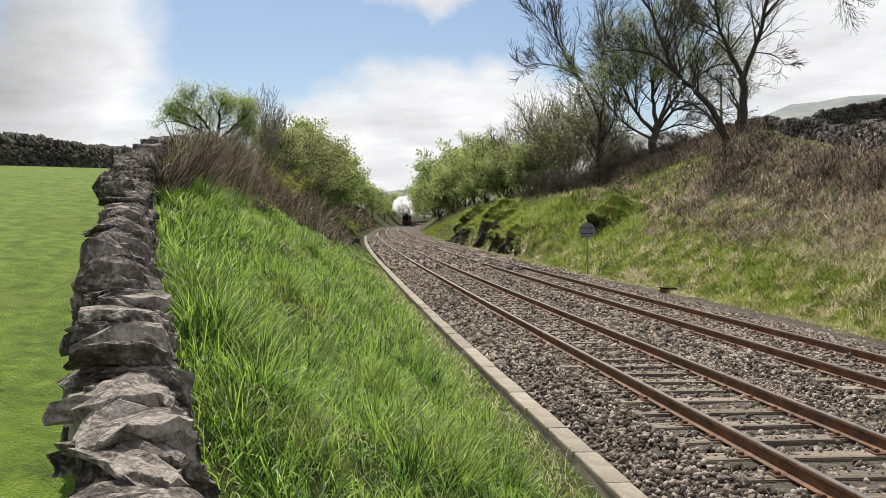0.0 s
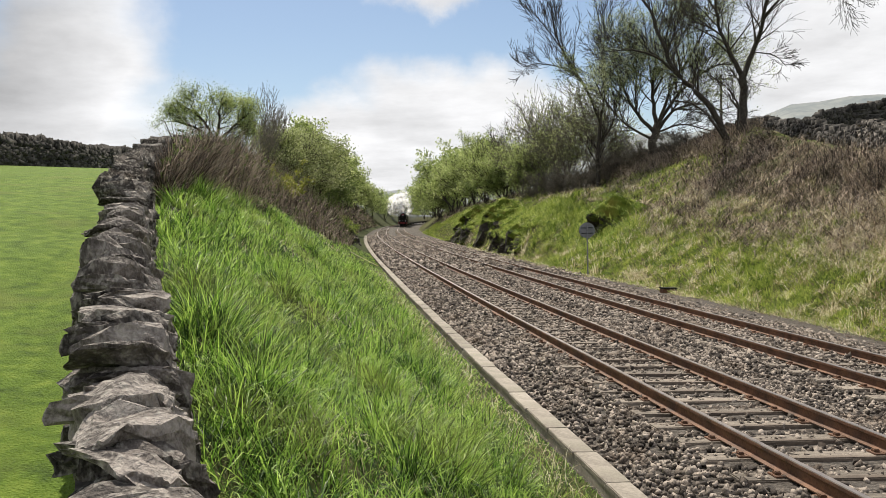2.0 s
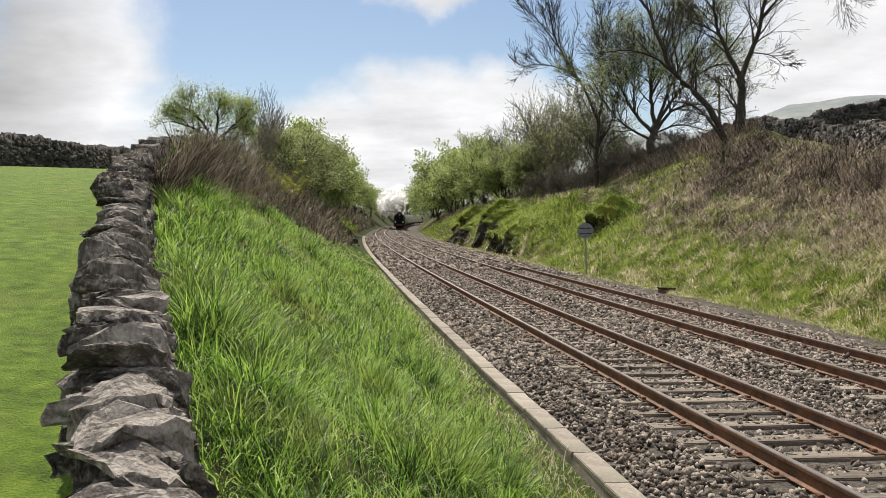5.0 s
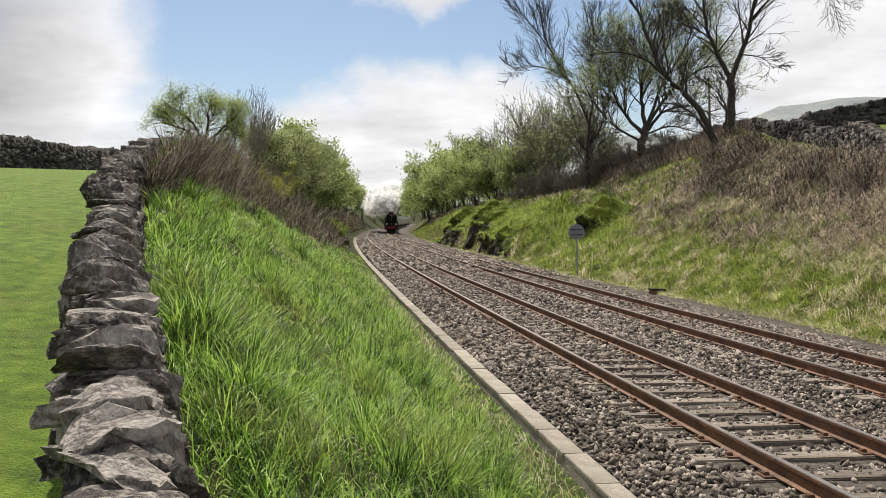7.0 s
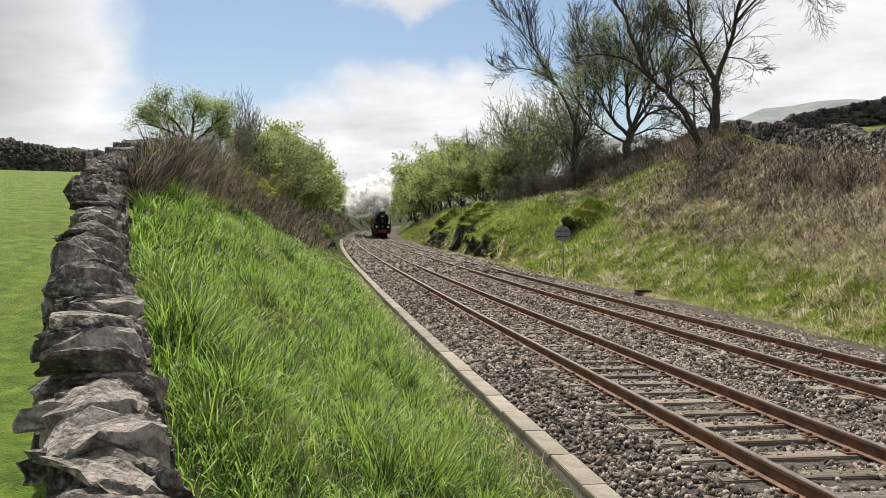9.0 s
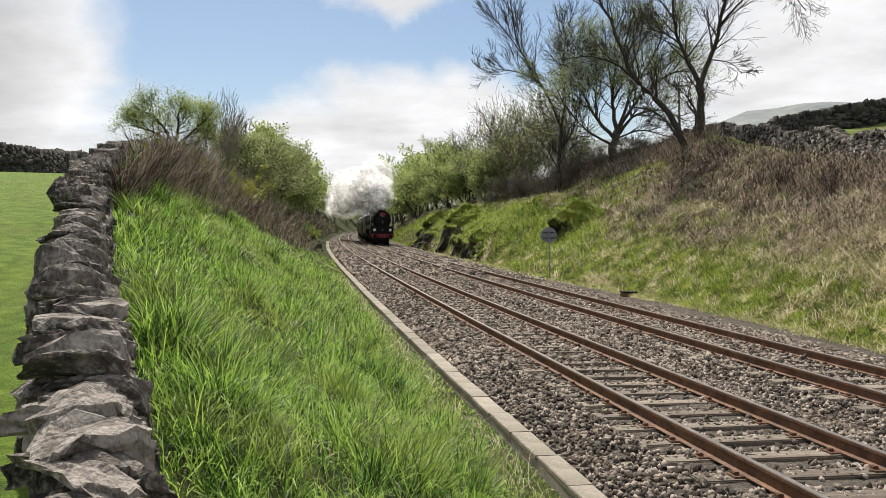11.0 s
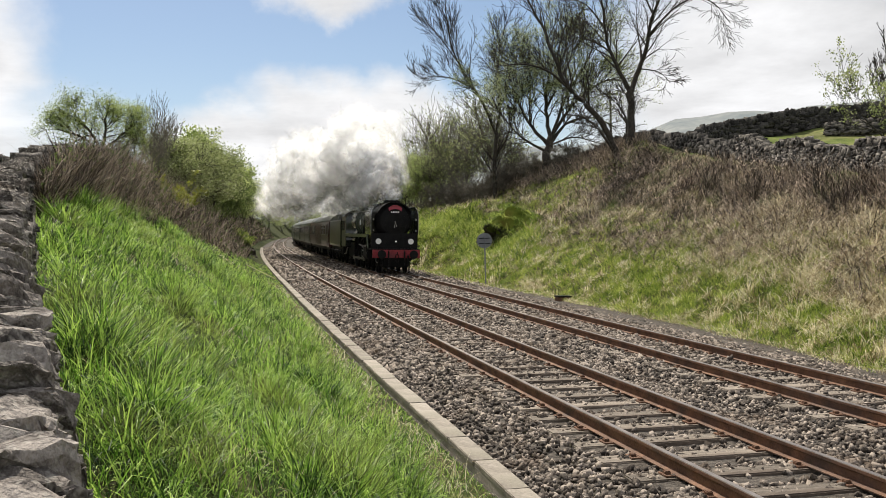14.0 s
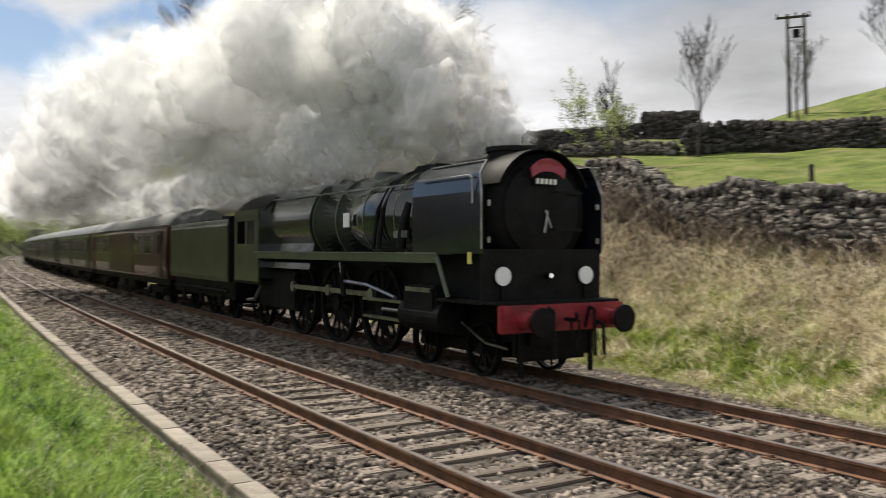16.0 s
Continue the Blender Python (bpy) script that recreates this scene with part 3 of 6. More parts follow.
        p.z += (0.22 * step if p.z > 0 else 0.0) - 1.5 * p.x * p.x
        p += noise.noise_vector(p * 4.5 + off) * 0.08 + noise.noise_vector(p * 11 + off) * 0.045
        v.co = Vector((p.x * size[0], p.y * size[1], p.z * size[2]))
    me = bpy.data.meshes.new(name)
    bm.to_mesh(me)
    bm.free()
    me.materials.append(mat)
    return me


def wall_frame(path, d):
    """Place and heading at d metres along a path of world points."""
    for (a, b) in zip(path, path[1:]):
        a, b = Vector(a), Vector(b)
        n = (b - a).length
        if d <= n or b == Vector(path[-1]):
            p = a.lerp(b, min(d / n, 1.0))
            return p, math.atan2(-(b - a).x, (b - a).y)
        d -= n


def path_length(path):
    return sum((Vector(b) - Vector(a)).length for a, b in zip(path, path[1:]))


def wall_core(path, height, half_base, half_top, parent, mat, step=0.5):
    n = max(2, int(path_length(path) / step))
    verts, faces = [], []
    for i in range(n + 1):
        p, h = wall_frame(path, path_length(path) * i / n)
        side = Vector((math.cos(h), math.sin(h), 0))
        for w, z in ((-half_base, -0.3), (-half_top, height), (half_top, height), (half_base, -0.3)):
            q = p + side * w
            verts.append((q.x, q.y, q.z + z))
        if i:
            b = 4 * (i - 1)
            faces += [(b + j, b + j + 1, b + j + 5, b + j + 4) for j in range(3)]
    faces += [(3, 2, 1, 0), tuple(4 * n + j for j in range(4))]
    return mesh_object("core", verts, faces, mat, parent)


def walled(pairs):
    return [ground_point(s, o) for s, o in pairs]


def joined_stones(name, path, height, half_base, half_top, parent, mat, count, size, seed, sides=(-1, 1), cope=True, ragged=0.0):
    """Face stones and cope stones of a far wall, real geometry joined in one part."""
    rng = np.random.default_rng(seed)
    total = path_length(path)
    cube = np.array([[-1, -1, -1], [1, -1, -1], [1, 1, -1], [-1, 1, -1], [-1, -1, 1], [1, -1, 1], [1, 1, 1], [-1, 1, 1]], float)
    tri = np.array([[0, 2, 1], [0, 3, 2], [4, 5, 6], [4, 6, 7], [0, 1, 5], [0, 5, 4], [1, 2, 6], [1, 6, 5], [2, 3, 7], [2, 7, 6], [3, 0, 4], [3, 4, 7]])
    verts, tris = [], []
    samples = 400
    fr = [wall_frame(path, total * i / samples) for i in range(samples + 1)]
    P = np.array([tuple(f[0]) for f in fr])
    A = np.array([f[1] for f in fr])
    d = rng.random(count) * total
    kind = rng.random(count)
    side = np.where(rng.random(count) < 0.5, sides[0], sides[-1])
    v = rng.random(count)
    is_cope = (kind < 0.22) & cope
    i = np.clip((d / total * samples).astype(int), 0, samples)
    wide = np.where(is_cope, rng.normal(0, half_top * 0.35, count), side * (half_base + (half_top - half_base) * v + 0.01))
    local = 1 - ragged * np.clip(0.5 + 0.9 * nz(d, d * 0 + seed, 1.9, seed) + 0.35 * nz(d, d * 0, 0.6, seed + 2), 0, 1)
    z = local * np.where(is_cope, height + 0.05 + 0.07 * rng.random(count), v * height)
    centre = P[i] + np.stack([np.cos(A[i]) * wide, np.sin(A[i]) * wide, z], 1)
    dims = np.stack([np.where(is_cope, half_top * 0.95, size * 0.5), size * np.where(is_cope, 0.45, 0.9) * (0.7 + 0.6 * rng.random(count)), size * np.where(is_cope, 0.75, 0.36) * (0.7 + 0.6 * rng.random(count))], 1)
    p = (cube[None] + rng.normal(0, 0.3, (count, 8, 3))) * dims[:, None]
    tilt = rng.normal(0, 0.12, count) + np.where(is_cope, 0.3 * rng.normal(0, 1, count), 0)
    cy, sy = np.cos(tilt), np.sin(tilt)
    py, pz = p[..., 1] * cy[:, None] - p[..., 2] * sy[:, None], p[..., 1] * sy[:, None] + p[..., 2] * cy[:, None]
    ca, sa = np.cos(A[i])[:, None], np.sin(A[i])[:, None]
    q = np.stack([p[..., 0] * ca - py * sa, p[..., 0] * sa + py * ca, pz], -1) + centre[:, None]
    t = (tri[None] + 8 * np.arange(count)[:, None, None]).reshape(-1, 3)
    ob = array_object(name, q.reshape(-1, 3), t, mat)
    ob.parent = parent
    return tagged(ob, kind="stuff")


def far_wall(pairs, label, height, count, seed, mat="limestone_far", half_base=0.3, half_top=0.18, size=0.2, ragged=0.12):
    w = tagged(new("dry_stone_wall"), label, "stone wall", group="dry stone walls")
    path = walled(pairs)
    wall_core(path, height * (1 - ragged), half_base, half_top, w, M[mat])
    joined_stones("wall_stones", path, height, half_base, half_top, w, M[mat], count, size, seed, ragged=ragged)
    return w


NEAR_WALL = [(s, float(np.interp(s, LW_S, LW_O))) for s in (-6, -4, -2, 0.2, 1.5, 2.7, 4.5, 6.8, 9, 11, 12.9, 15, 18, 21, 26, 31, 37, 45, 55, 63)]
WALL_H = 0.76


def build_near_wall():
    w = tagged(new("dry_stone_wall"), "weathered grey limestone dry wall with jagged slab coping beside the pasture", "stone wall", group="dry stone walls")
    path = walled(NEAR_WALL)
    # core takes the shade-darkened stone, so gaps between the stones are dark
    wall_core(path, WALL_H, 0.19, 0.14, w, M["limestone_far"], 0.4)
    slabs = [hewn_stone("cope_stone", (0.35 + 0.03 * (i % 3), 0.19 + 0.04 * (i % 4), 0.065 + 0.016 * (i % 5)), 100 + i, M["limestone"], 18) for i in range(22)]
    rng = random.Random(21)
    d, total = 0.35, path_length(path)
    while d < min(total, 40):
        p, h = wall_frame(path, d)
        side = Vector((math.cos(h), math.sin(h), 0))
        ob = new("cope_stone", slabs[rng.randrange(22)])
        ob.parent = w
        big = rng.random() < 0.3
        q = p + side * rng.uniform(-0.03, 0.03) + Vector((0, 0, WALL_H + rng.uniform(0.01, 0.12)))
        ob.matrix_basis = Matrix.Translation(q) @ Matrix.Rotation(h + rng.uniform(-0.28, 0.28), 4, "Z") @ Matrix.Rotation(radians(rng.uniform(-24, 10)), 4, "X") @ Matrix.Rotation(rng.uniform(-0.2, 0.2), 4, "Y") @ Matrix.Diagonal((rng.uniform(0.84, 1.08), rng.uniform(0.85, 1.15), rng.uniform(1.0, 1.6) * (1.25 if big else 0.95), 1))
        d += rng.uniform(0.05, 0.085) * (1.0 if d < 20 else 1.5)
    faces = [hewn_stone("wall_stone", (0.2, 0.24 + 0.05 * (i % 4), 0.10 + 0.03 * (i % 3)), 200 + i, M["limestone"], 14) for i in range(10)]
    for side_sign, reach in ((1, 19.0),):
        for course in range(5):
            d = 0.3 + rng.random() * 0.2
            z = 0.04 + course * 0.14
            while d < reach:
                p, h = wall_frame(path, d)
                side = Vector((math.cos(h), math.sin(h), 0))
                ob = new("wall_stone", faces[rng.randrange(10)])
                ob.parent = w
                half = 0.19 - 0.04 * z / WALL_H
                q = p + side * side_sign * (half - 0.02 + rng.uniform(-0.02, 0.03)) + Vector((0, 0, z + rng.uniform(-0.012, 0.012)))
                ob.matrix_basis = Matrix.Translation(q) @ Matrix.Rotation(h + rng.uniform(-0.15, 0.15), 4, "Z") @ Matrix.Rotation(rng.uniform(-0.1, 0.1), 4, "X") @ Matrix.Diagonal((1, rng.uniform(0.8, 1.3), rng.uniform(0.9, 1.25), 1))
                d += rng.uniform(0.22, 0.34)
    far_path = [p for p in path if (Vector(p) - Vector(path[0])).length > 14.0]
    joined_stones("wall_stones", far_path, WALL_H, 0.19, 0.14, w, M["limestone"], 2600, 0.16, 31, (1, 1))
    return w


# ---------------------------------------------------------------- blades and stems
def ribbons(base, direction, length, width, droop, rng, segs=3):
    """Tapered curved ribbons from arrays of bases and leaning directions. Returns points and triangles."""
    n = len(base)
    side = np.stack([direction[:, 1], -direction[:, 0], np.zeros(n)], 1)
    side /= np.maximum(np.linalg.norm(side, axis=1), 1e-6)[:, None]
    rot = rng.random(n) * np.pi
    perp = np.stack([side[:, 0] * np.cos(rot) - side[:, 1] * np.sin(rot), side[:, 0] * np.sin(rot) + side[:, 1] * np.cos(rot), np.zeros(n)], 1)
    rows = []
    p, d = base.copy(), direction.copy()
    for i in range(segs):
        w = width * (1 - 0.75 * (i / segs) ** 1.5)
        rows += [p - perp * w[:, None] / 2, p + perp * w[:, None] / 2]
        p = p + d * (length / segs)[:, None]
        d = d + np.stack([np.zeros(n), np.zeros(n), -droop], 1)
        d /= np.linalg.norm(d, axis=1)[:, None]
    rows.append(p)
    k = 2 * segs + 1
    verts = np.stack(rows, 1).reshape(-1, 3)
    t = []
    for i in range(segs - 1):
        a = 2 * i
        t += [[a, a + 1, a + 3], [a, a + 3, a + 2]]
    t.append([2 * segs - 2, 2 * segs - 1, 2 * segs])
    tris = (np.array(t)[None] + k * np.arange(n)[:, None, None]).reshape(-1, 3)
    return verts, tris


def lean_directions(rng, n, spread, bias=(0, 0)):
    v = np.stack([rng.normal(bias[0], spread, n), rng.normal(bias[1], spread, n), np.ones(n)], 1)
    return v / np.linalg.norm(v, axis=1)[:, None]


def merged(name, pieces, mat, label, category):
    verts, tris, off = [], [], 0
    for v, t in pieces:
        verts.append(v)
        tris.append(t + off)
        off += len(v)
    return tagged(array_object(name, np.concatenate(verts), np.concatenate(tris), mat), label, category, kind="stuff")


def base_points(s, o, sink=0.02):
    x, y = plan(s, o)
    return np.stack([x, y, ground_z(s, o) - sink], 1)


def tufts(rng, cs, co, per, radius, height, width, droop=0.55, spread=0.35, fan=2.2):
    """Grass clumps: blades spring from a small root and fan outwards."""
    n = len(cs)
    idx = np.repeat(np.arange(n), per)
    m = len(idx)
    ang, rad = rng.random(m) * 2 * np.pi, np.sqrt(rng.random(m))
    r = radius[idx] * rad
    s, o = cs[idx] + np.cos(ang) * r, co[idx] + np.sin(ang) * r
    d = lean_directions(rng, m, spread)
    px, py = plan(s, o)
    cx, cy = plan(cs, co)
    d[:, 0] += (px - cx[idx]) / np.maximum(radius[idx], 0.02) * 0.3 * fan * rad
    d[:, 1] += (py - cy[idx]) / np.maximum(radius[idx], 0.02) * 0.3 * fan * rad
    d /= np.linalg.norm(d, axis=1)[:, None]
    L = height[idx] * (0.5 + 0.7 * rng.random(m))
    return ribbons(base_points(s, o), d, L, width[idx] * (0.7 + 0.6 * rng.random(m)), droop * (0.4 + 0.9 * rng.random(m)), rng)


def build_verge_grass():
    rng = np.random.default_rng(40)
    pieces, dead = [], []
    # even cover, thinning with distance
    for n, s0, s1, w, h in ((40000, -1, 12, 0.0085, 0.13), (22000, 10, 26, 0.019, 0.14), (17000, 24, 62, 0.036, 0.2)):
        s = s0 + (s1 - s0) * rng.random(n) ** 1.2
        lw = np.interp(s, LW_S, LW_O) + 0.25
        o = lw + (-1.80 - lw) * rng.random(n)
        thin = rng.random(n) < 0.55 + 0.45 * nz(s, o, 0.8, 6.0) + 0.25
        s, o = s[thin], o[thin]
        m = len(s)
        near_kerb = smooth01((-1.7 - o) / 0.7)
        hh = h * (0.45 + 0.75 * rng.random(m)) * (1 + 0.35 * nz(s, o, 1.1, 7.0)) * (0.45 + 0.55 * near_kerb)
        pieces.append(ribbons(base_points(s, o), lean_directions(rng, m, 0.38, (0.12, -0.05)), hh, np.full(m, w) * (0.7 + 0.6 * rng.random(m)), 0.35 + 0.5 * rng.random(m), rng))
    # clumps
    n = 1700
    cs = 3.2 + 30 * rng.random(n) ** 1.5
    lw = np.interp(cs, LW_S, LW_O) + 0.35
    co = lw + (-2.35 - lw) * rng.random(n)
    big = rng.random(n) ** 2
    pieces.append(tufts(rng, cs, co, 46, 0.06 + 0.17 * big, 0.12 + 0.32 * big, np.interp(cs, (3, 12, 33), (0.0075, 0.013, 0.026))))
    # the large tussocks that stand out
    ts = np.array([6.75, 7.7, 9.0, 6.45, 10.6, 8.3, 12.4, 7.0])
    to = np.array([-5.15, -4.5, -3.75, -3.5, -3.2, -3.0, -4.9, -2.9])
    pieces.append(tufts(rng, ts, to, 460, np.array([0.24, 0.22, 0.2, 0.27, 0.22, 0.18, 0.25, 0.2]), np.array([0.5, 0.42, 0.42, 0.5, 0.42, 0.36, 0.45, 0.4]), np.full(8, 0.010), 0.6, 0.25, 2.8))
    n = 100
    cs = 4.5 + 22 * rng.random(n) ** 1.3
    lw = np.interp(cs, LW_S, LW_O) + 0.5
    co = lw + (-2.7 - lw) * rng.random(n)
    pieces.append(tufts(rng, cs, co, 190, 0.08 + 0.12 * rng.random(n), 0.28 + 0.22 * rng.random(n), np.interp(cs, (3, 12, 33), (0.008, 0.013, 0.026)), 0.65, 0.25, 3.0))
    # dry stems and thatch
    n = 15000
    s = 3.2 + 34 * rng.random(n) ** 1.3
    lw = np.interp(s, LW_S, LW_O) + 0.3
    o = lw + (-1.95 - lw) * rng.random(n) ** 0.6
    keep = (nz(s, o, 1.0, 11.0) > 0.15) | (o > -2.7)
    s, o = s[keep], o[keep]
    m = len(s)
    dead.append(ribbons(base_points(s, o), lean_directions(rng, m, 0.75), 0.12 + 0.2 * rng.random(m), np.interp(s, (3, 12, 35), (0.005, 0.008, 0.016)), 0.3 + 0.6 * rng.random(m), rng))
    merged("verge_grass", pieces, M["blade"], "lush bright green tussocky grass on the sloping verge", "grass")
    merged("dry_grass", dead, M["straw"], "pale dead grass stems among the green verge", "grass")


def bank_fraction(s, o):
    toe, top = np.interp(s, TOE_S, TOE_O), np.interp(s, TOP_S, TOP_O)
    return (o - toe) / (top - toe)


def build_bank_cover():
    rng = np.random.default_rng(42)
    green, straw, stem = [], [], []

    def spots(n, s0, s1, f0, f1, p=1.3):
        s = s0 + (s1 - s0) * rng.random(n) ** p
        f = f0 + (f1 - f0) * rng.random(n)
        toe, top = np.interp(s, TOE_S, TOE_O), np.interp(s, TOP_S, TOP_O)
        return s, toe + f * (top - toe), f
    down = (-0.55, 0.0)
    for n, s0, s1, wd in ((48000, 4, 30, 0.020), (30000, 26, 70, 0.036), (16000, 60, 170, 0.08)):
        s, o, f = spots(n, s0, s1, -0.04, 0.62)
        face = ((s > 60) & (s < 103) & (o - np.interp(s, TOE_S, TOE_O) < 1.1)) | ((s > 46) & (s < 53.5) & (np.abs(o - np.interp(s, TOE_S, TOE_O) - 2.5) < 0.8) & (nz(s, o, 1.2, 14.0) > -0.3))
        open_ground = ~face & (rng.random(n) > smooth01((f - 0.3) / 0.2) * smooth01((s - 16) / 8) * 0.75)
        s, o, f = s[open_ground], o[open_ground], f[open_ground]
        patch = nz(s, o, 1.8, 21.0) + 0.5 * nz(s, o, 0.6, 22.0)
        g = patch > np.interp(f, (0, 0.35, 0.6), (-0.5, -0.3, 0.4)) - np.interp(s, (12, 24, 40), (-0.15, 0.25, 0.8))
        for sel, store, length, dr in ((g, green, 0.26, 0.55), (~g, straw, 0.36, 0.7)):
            m = int(sel.sum())
            store.append(ribbons(base_points(s[sel], o[sel]), lean_directions(rng, m, 0.45, down), (length * (0.4 + 0.8 * rng.random(m))) * (1 + s[sel] / 160), np.full(m, wd) * (0.6 + 0.7 * rng.random(m)), dr * (0.3 + rng.random(m)), rng))
    for n, s0, s1, wd, store, sc in ((520, 4, 45, 0.017, straw, 1.0), (480, 4, 45, 0.017, green, 0.9), (260, 40, 110, 0.04, green, 1.5), (160, 40, 90, 0.035, straw, 1.4)):
        s, o, f = spots(n, s0, s1, -0.02, 0.6)
        store.append(tufts(rng, s, o, 60, (0.10 + 0.16 * rng.random(n)) * sc, (0.3 + 0.3 * rng.random(n)) * sc, np.full(n, wd), 0.9, 0.3, 2.2))
    # ragged fringe over the ballast edge
    for n, s0, s1, wd in ((5000, 4, 32, 0.012), (3500, 28, 80, 0.024)):
        s, o, f = spots(n, s0, s1, -0.10, 0.02)
        o = o - 0.25 * smooth01(nz(s, o, 0.9, 33.0) + 0.3)
        sel = rng.random(n) < 0.6
        for q, store in ((sel, straw), (~sel, green)):
            m = int(q.sum())
            store.append(ribbons(base_points(s[q], o[q], -0.04), lean_directions(rng, m, 0.6, (-0.5, 0)), 0.12 + 0.2 * rng.random(m), np.full(m, wd), 0.3 + 0.6 * rng.random(m), rng))
    # flattened pale straw half way up the near bank
    s, o, f = spots(20000, 3, 25, 0.28, 0.78)
    m = len(s)
    straw.append(ribbons(base_points(s, o, -0.04), lean_directions(rng, m, 1.4, (-0.7, 0)), 0.35 + 0.55 * rng.random(m), np.full(m, 0.013), 0.25 + 0.5 * rng.random(m), rng))
    # brown bramble and scrub on the upper bank, in arching clumps
    for n, s0, s1, wd, hh in ((3000, 9, 46, 0.023, 1.0), (1100, 40, 75, 0.042, 0.9), (500, 70, 190, 0.06, 1.2)):
        s, o, f = spots(n, s0, s1, 0.28, 1.0, 1.1)
        keep = rng.random(n) < smooth01((f - np.interp(s, (10, 20), (0.45, 0.27))) / 0.2) * (0.7 + 0.45 * nz(s, o, 2.2, 25.0)) * np.interp(s, (9, 15, 24, 46, 52, 64), (0.2, 0.45, 0.9, 0.9, 0.4, 0.9))
        s, o, f = s[keep], o[keep], f[keep]
        m = len(s)
        stem.append(tufts(rng, s, o, 24, 0.2 + 0.45 * rng.random(m), hh * (0.45 + 0.9 * rng.random(m)), np.full(m, wd), 1.0, 1.1, 2.4))
    s, o, f = spots(9000, 44, 66, 0.5, 1.0, 1.0)
    green.append(ribbons(base_points(s, o), lean_directions(rng, 9000, 0.5), 0.2 + 0.25 * rng.random(9000), np.full(9000, 0.03), 0.3 + 0.5 * rng.random(9000), rng))
    # withered stems before the bank-top wall
    s, o, f = spots(9000, 8, 34, 0.74, 1.0, 1.0)
    keep = rng.random(len(s)) < 0.45 + 0.55 * nz(s, o, 1.3, 27.0)
    s, o = s[keep], o[keep]
    m = len(s)
    stem.append(ribbons(base_points(s, o), lean_directions(rng, m, 0.4), 0.45 + 0.75 * rng.random(m), np.full(m, 0.018), 0.1 + 0.4 * rng.random(m), rng, 4))
    # brambles on the crest under the trees
    n = 16000
    s = 46 + 30 * rng.random(n)
    o = np.interp(s, TOP_S, TOP_O) + rng.uniform(-2.5, 1.5, n)
    stem.append(ribbons(base_points(s, o), lean_directions(rng, n, 0.5), 0.5 + 0.8 * rng.random(n), np.full(n, 0.026) * (0.5 + 0.7 * rng.random(n)), 0.15 + 0.5 * rng.random(n), rng, 4))
    # long grass over the rock faces
    brow = np.repeat(np.array(BROW), 22, 0)
    brow = brow + np.stack([rng.normal(0, 0.22, len(brow)), rng.normal(0, 0.22, len(brow)), rng.normal(-0.06, 0.05, len(brow))], 1)
    green.append(ribbons(brow, lean_directions(rng, len(brow), 0.5, (-0.6, 0)), 0.25 + 0.4 * rng.random(len(brow)), np.full(len(brow), 0.04), 0.5 + 0.8 * rng.random(len(brow)), rng))
    n = 800
    s = 42 + 60 * rng.random(n)
    o = np.interp(s, TOE_S, TOE_O) + 1.5 + 2.4 * rng.random(n)
    green.append(tufts(rng, s, o, 60, 0.2 + 0.2 * rng.random(n), 0.65 + 0.4 * rng.random(n), np.full(n, 0.04), 1.1, 0.3, 2.2))
    merged("bank_grass", green, M["bank_blade"], "yellow-green mossy grass drooping down the cutting bank", "grass")
    merged("bank_straw", straw, M["straw"], "pale dead straw matted on the cutting bank", "grass")
    merged("bank_scrub", stem, M["twig"], "brown leafless bramble scrub on the upper bank", "scrub")


def build_left_scrub():
    rng = np.random.default_rng(43)
    stems, leaves = [], []
    for n, s0, s1, wd in ((15000, 13, 32, 0.010), (12000, 28, 62, 0.019), (12000, 60, 130, 0.045), (9000, 120, 240, 0.09)):
        s = s0 + (s1 - s0) * rng.random(n)
        lw = np.interp(s, LW_S, LW_O)
        edge = np.interp(s, (13, 18.5, 25, 34, 52, 70, 130), (-6.6, -6.4, -6.0, -5.0, -3.4, -3.0, -2.9))
        f = rng.random(n)
        o = edge + (lw + 0.35 - edge) * f
        hh = (0.55 + 0.65 * smooth01(f * 4)) * np.interp(s, (13, 17, 30, 60), (0.55, 0.85, 1.15, 1.5)) * (1 + 0.3 * nz(s, o, 1.3, 31.0))
        tangle = rng.random(n) < 0.5
        for q, spread, reach, sag in ((~tangle, 0.38, 1.0, 0.12), (tangle, 1.5, 0.8, 0.35)):
            m = int(q.sum())
            base = base_points(s[q], o[q])
            base[:, 2] += (hh[q] * 0.6 * rng.random(m) if spread > 1 else 0)
            stems.append(ribbons(base, lean_directions(rng, m, spread), reach * hh[q] * (0.35 + 0.8 * rng.random(m)), np.full(m, wd * 1.25) * (0.5 + 0.9 * rng.random(m)), sag * rng.random(m), rng, 4))
        k = n // 16
        top = base_points(s[:k], o[:k])
        top[:, 2] += hh[:k] * (0.4 + 0.55 * rng.random(k))
        leaves.append(leaf_quads(rng, top, np.interp(s[:k], (13, 30, 60, 130), (0.035, 0.06, 0.10, 0.2))))
    merged("bramble_thicket", stems, M["twig"], "tangled brown leafless bramble thicket on the bank below the wall", "scrub")
    merged("bramble_leaves", leaves, M["leaf_dark"], "sparse dull green leaves in the bramble thicket", "scrub")


def leaf_quads(rng, centre, size):
    n = len(centre)
    u = rng.normal(0, 1, (n, 3))
    u /= np.linalg.norm(u, axis=1)[:, None]
    v = np.cross(u, rng.normal(0, 1, (n, 3)))
    v /= np.maximum(np.linalg.norm(v, axis=1), 1e-6)[:, None]
    r = (np.asarray(size) * (0.6 + 0.8 * rng.random(n)))[:, None]
    p = np.stack([centre - u * r, centre + v * r * 0.55, centre + u * r, centre - v * r * 0.55], 1).reshape(-1, 3)
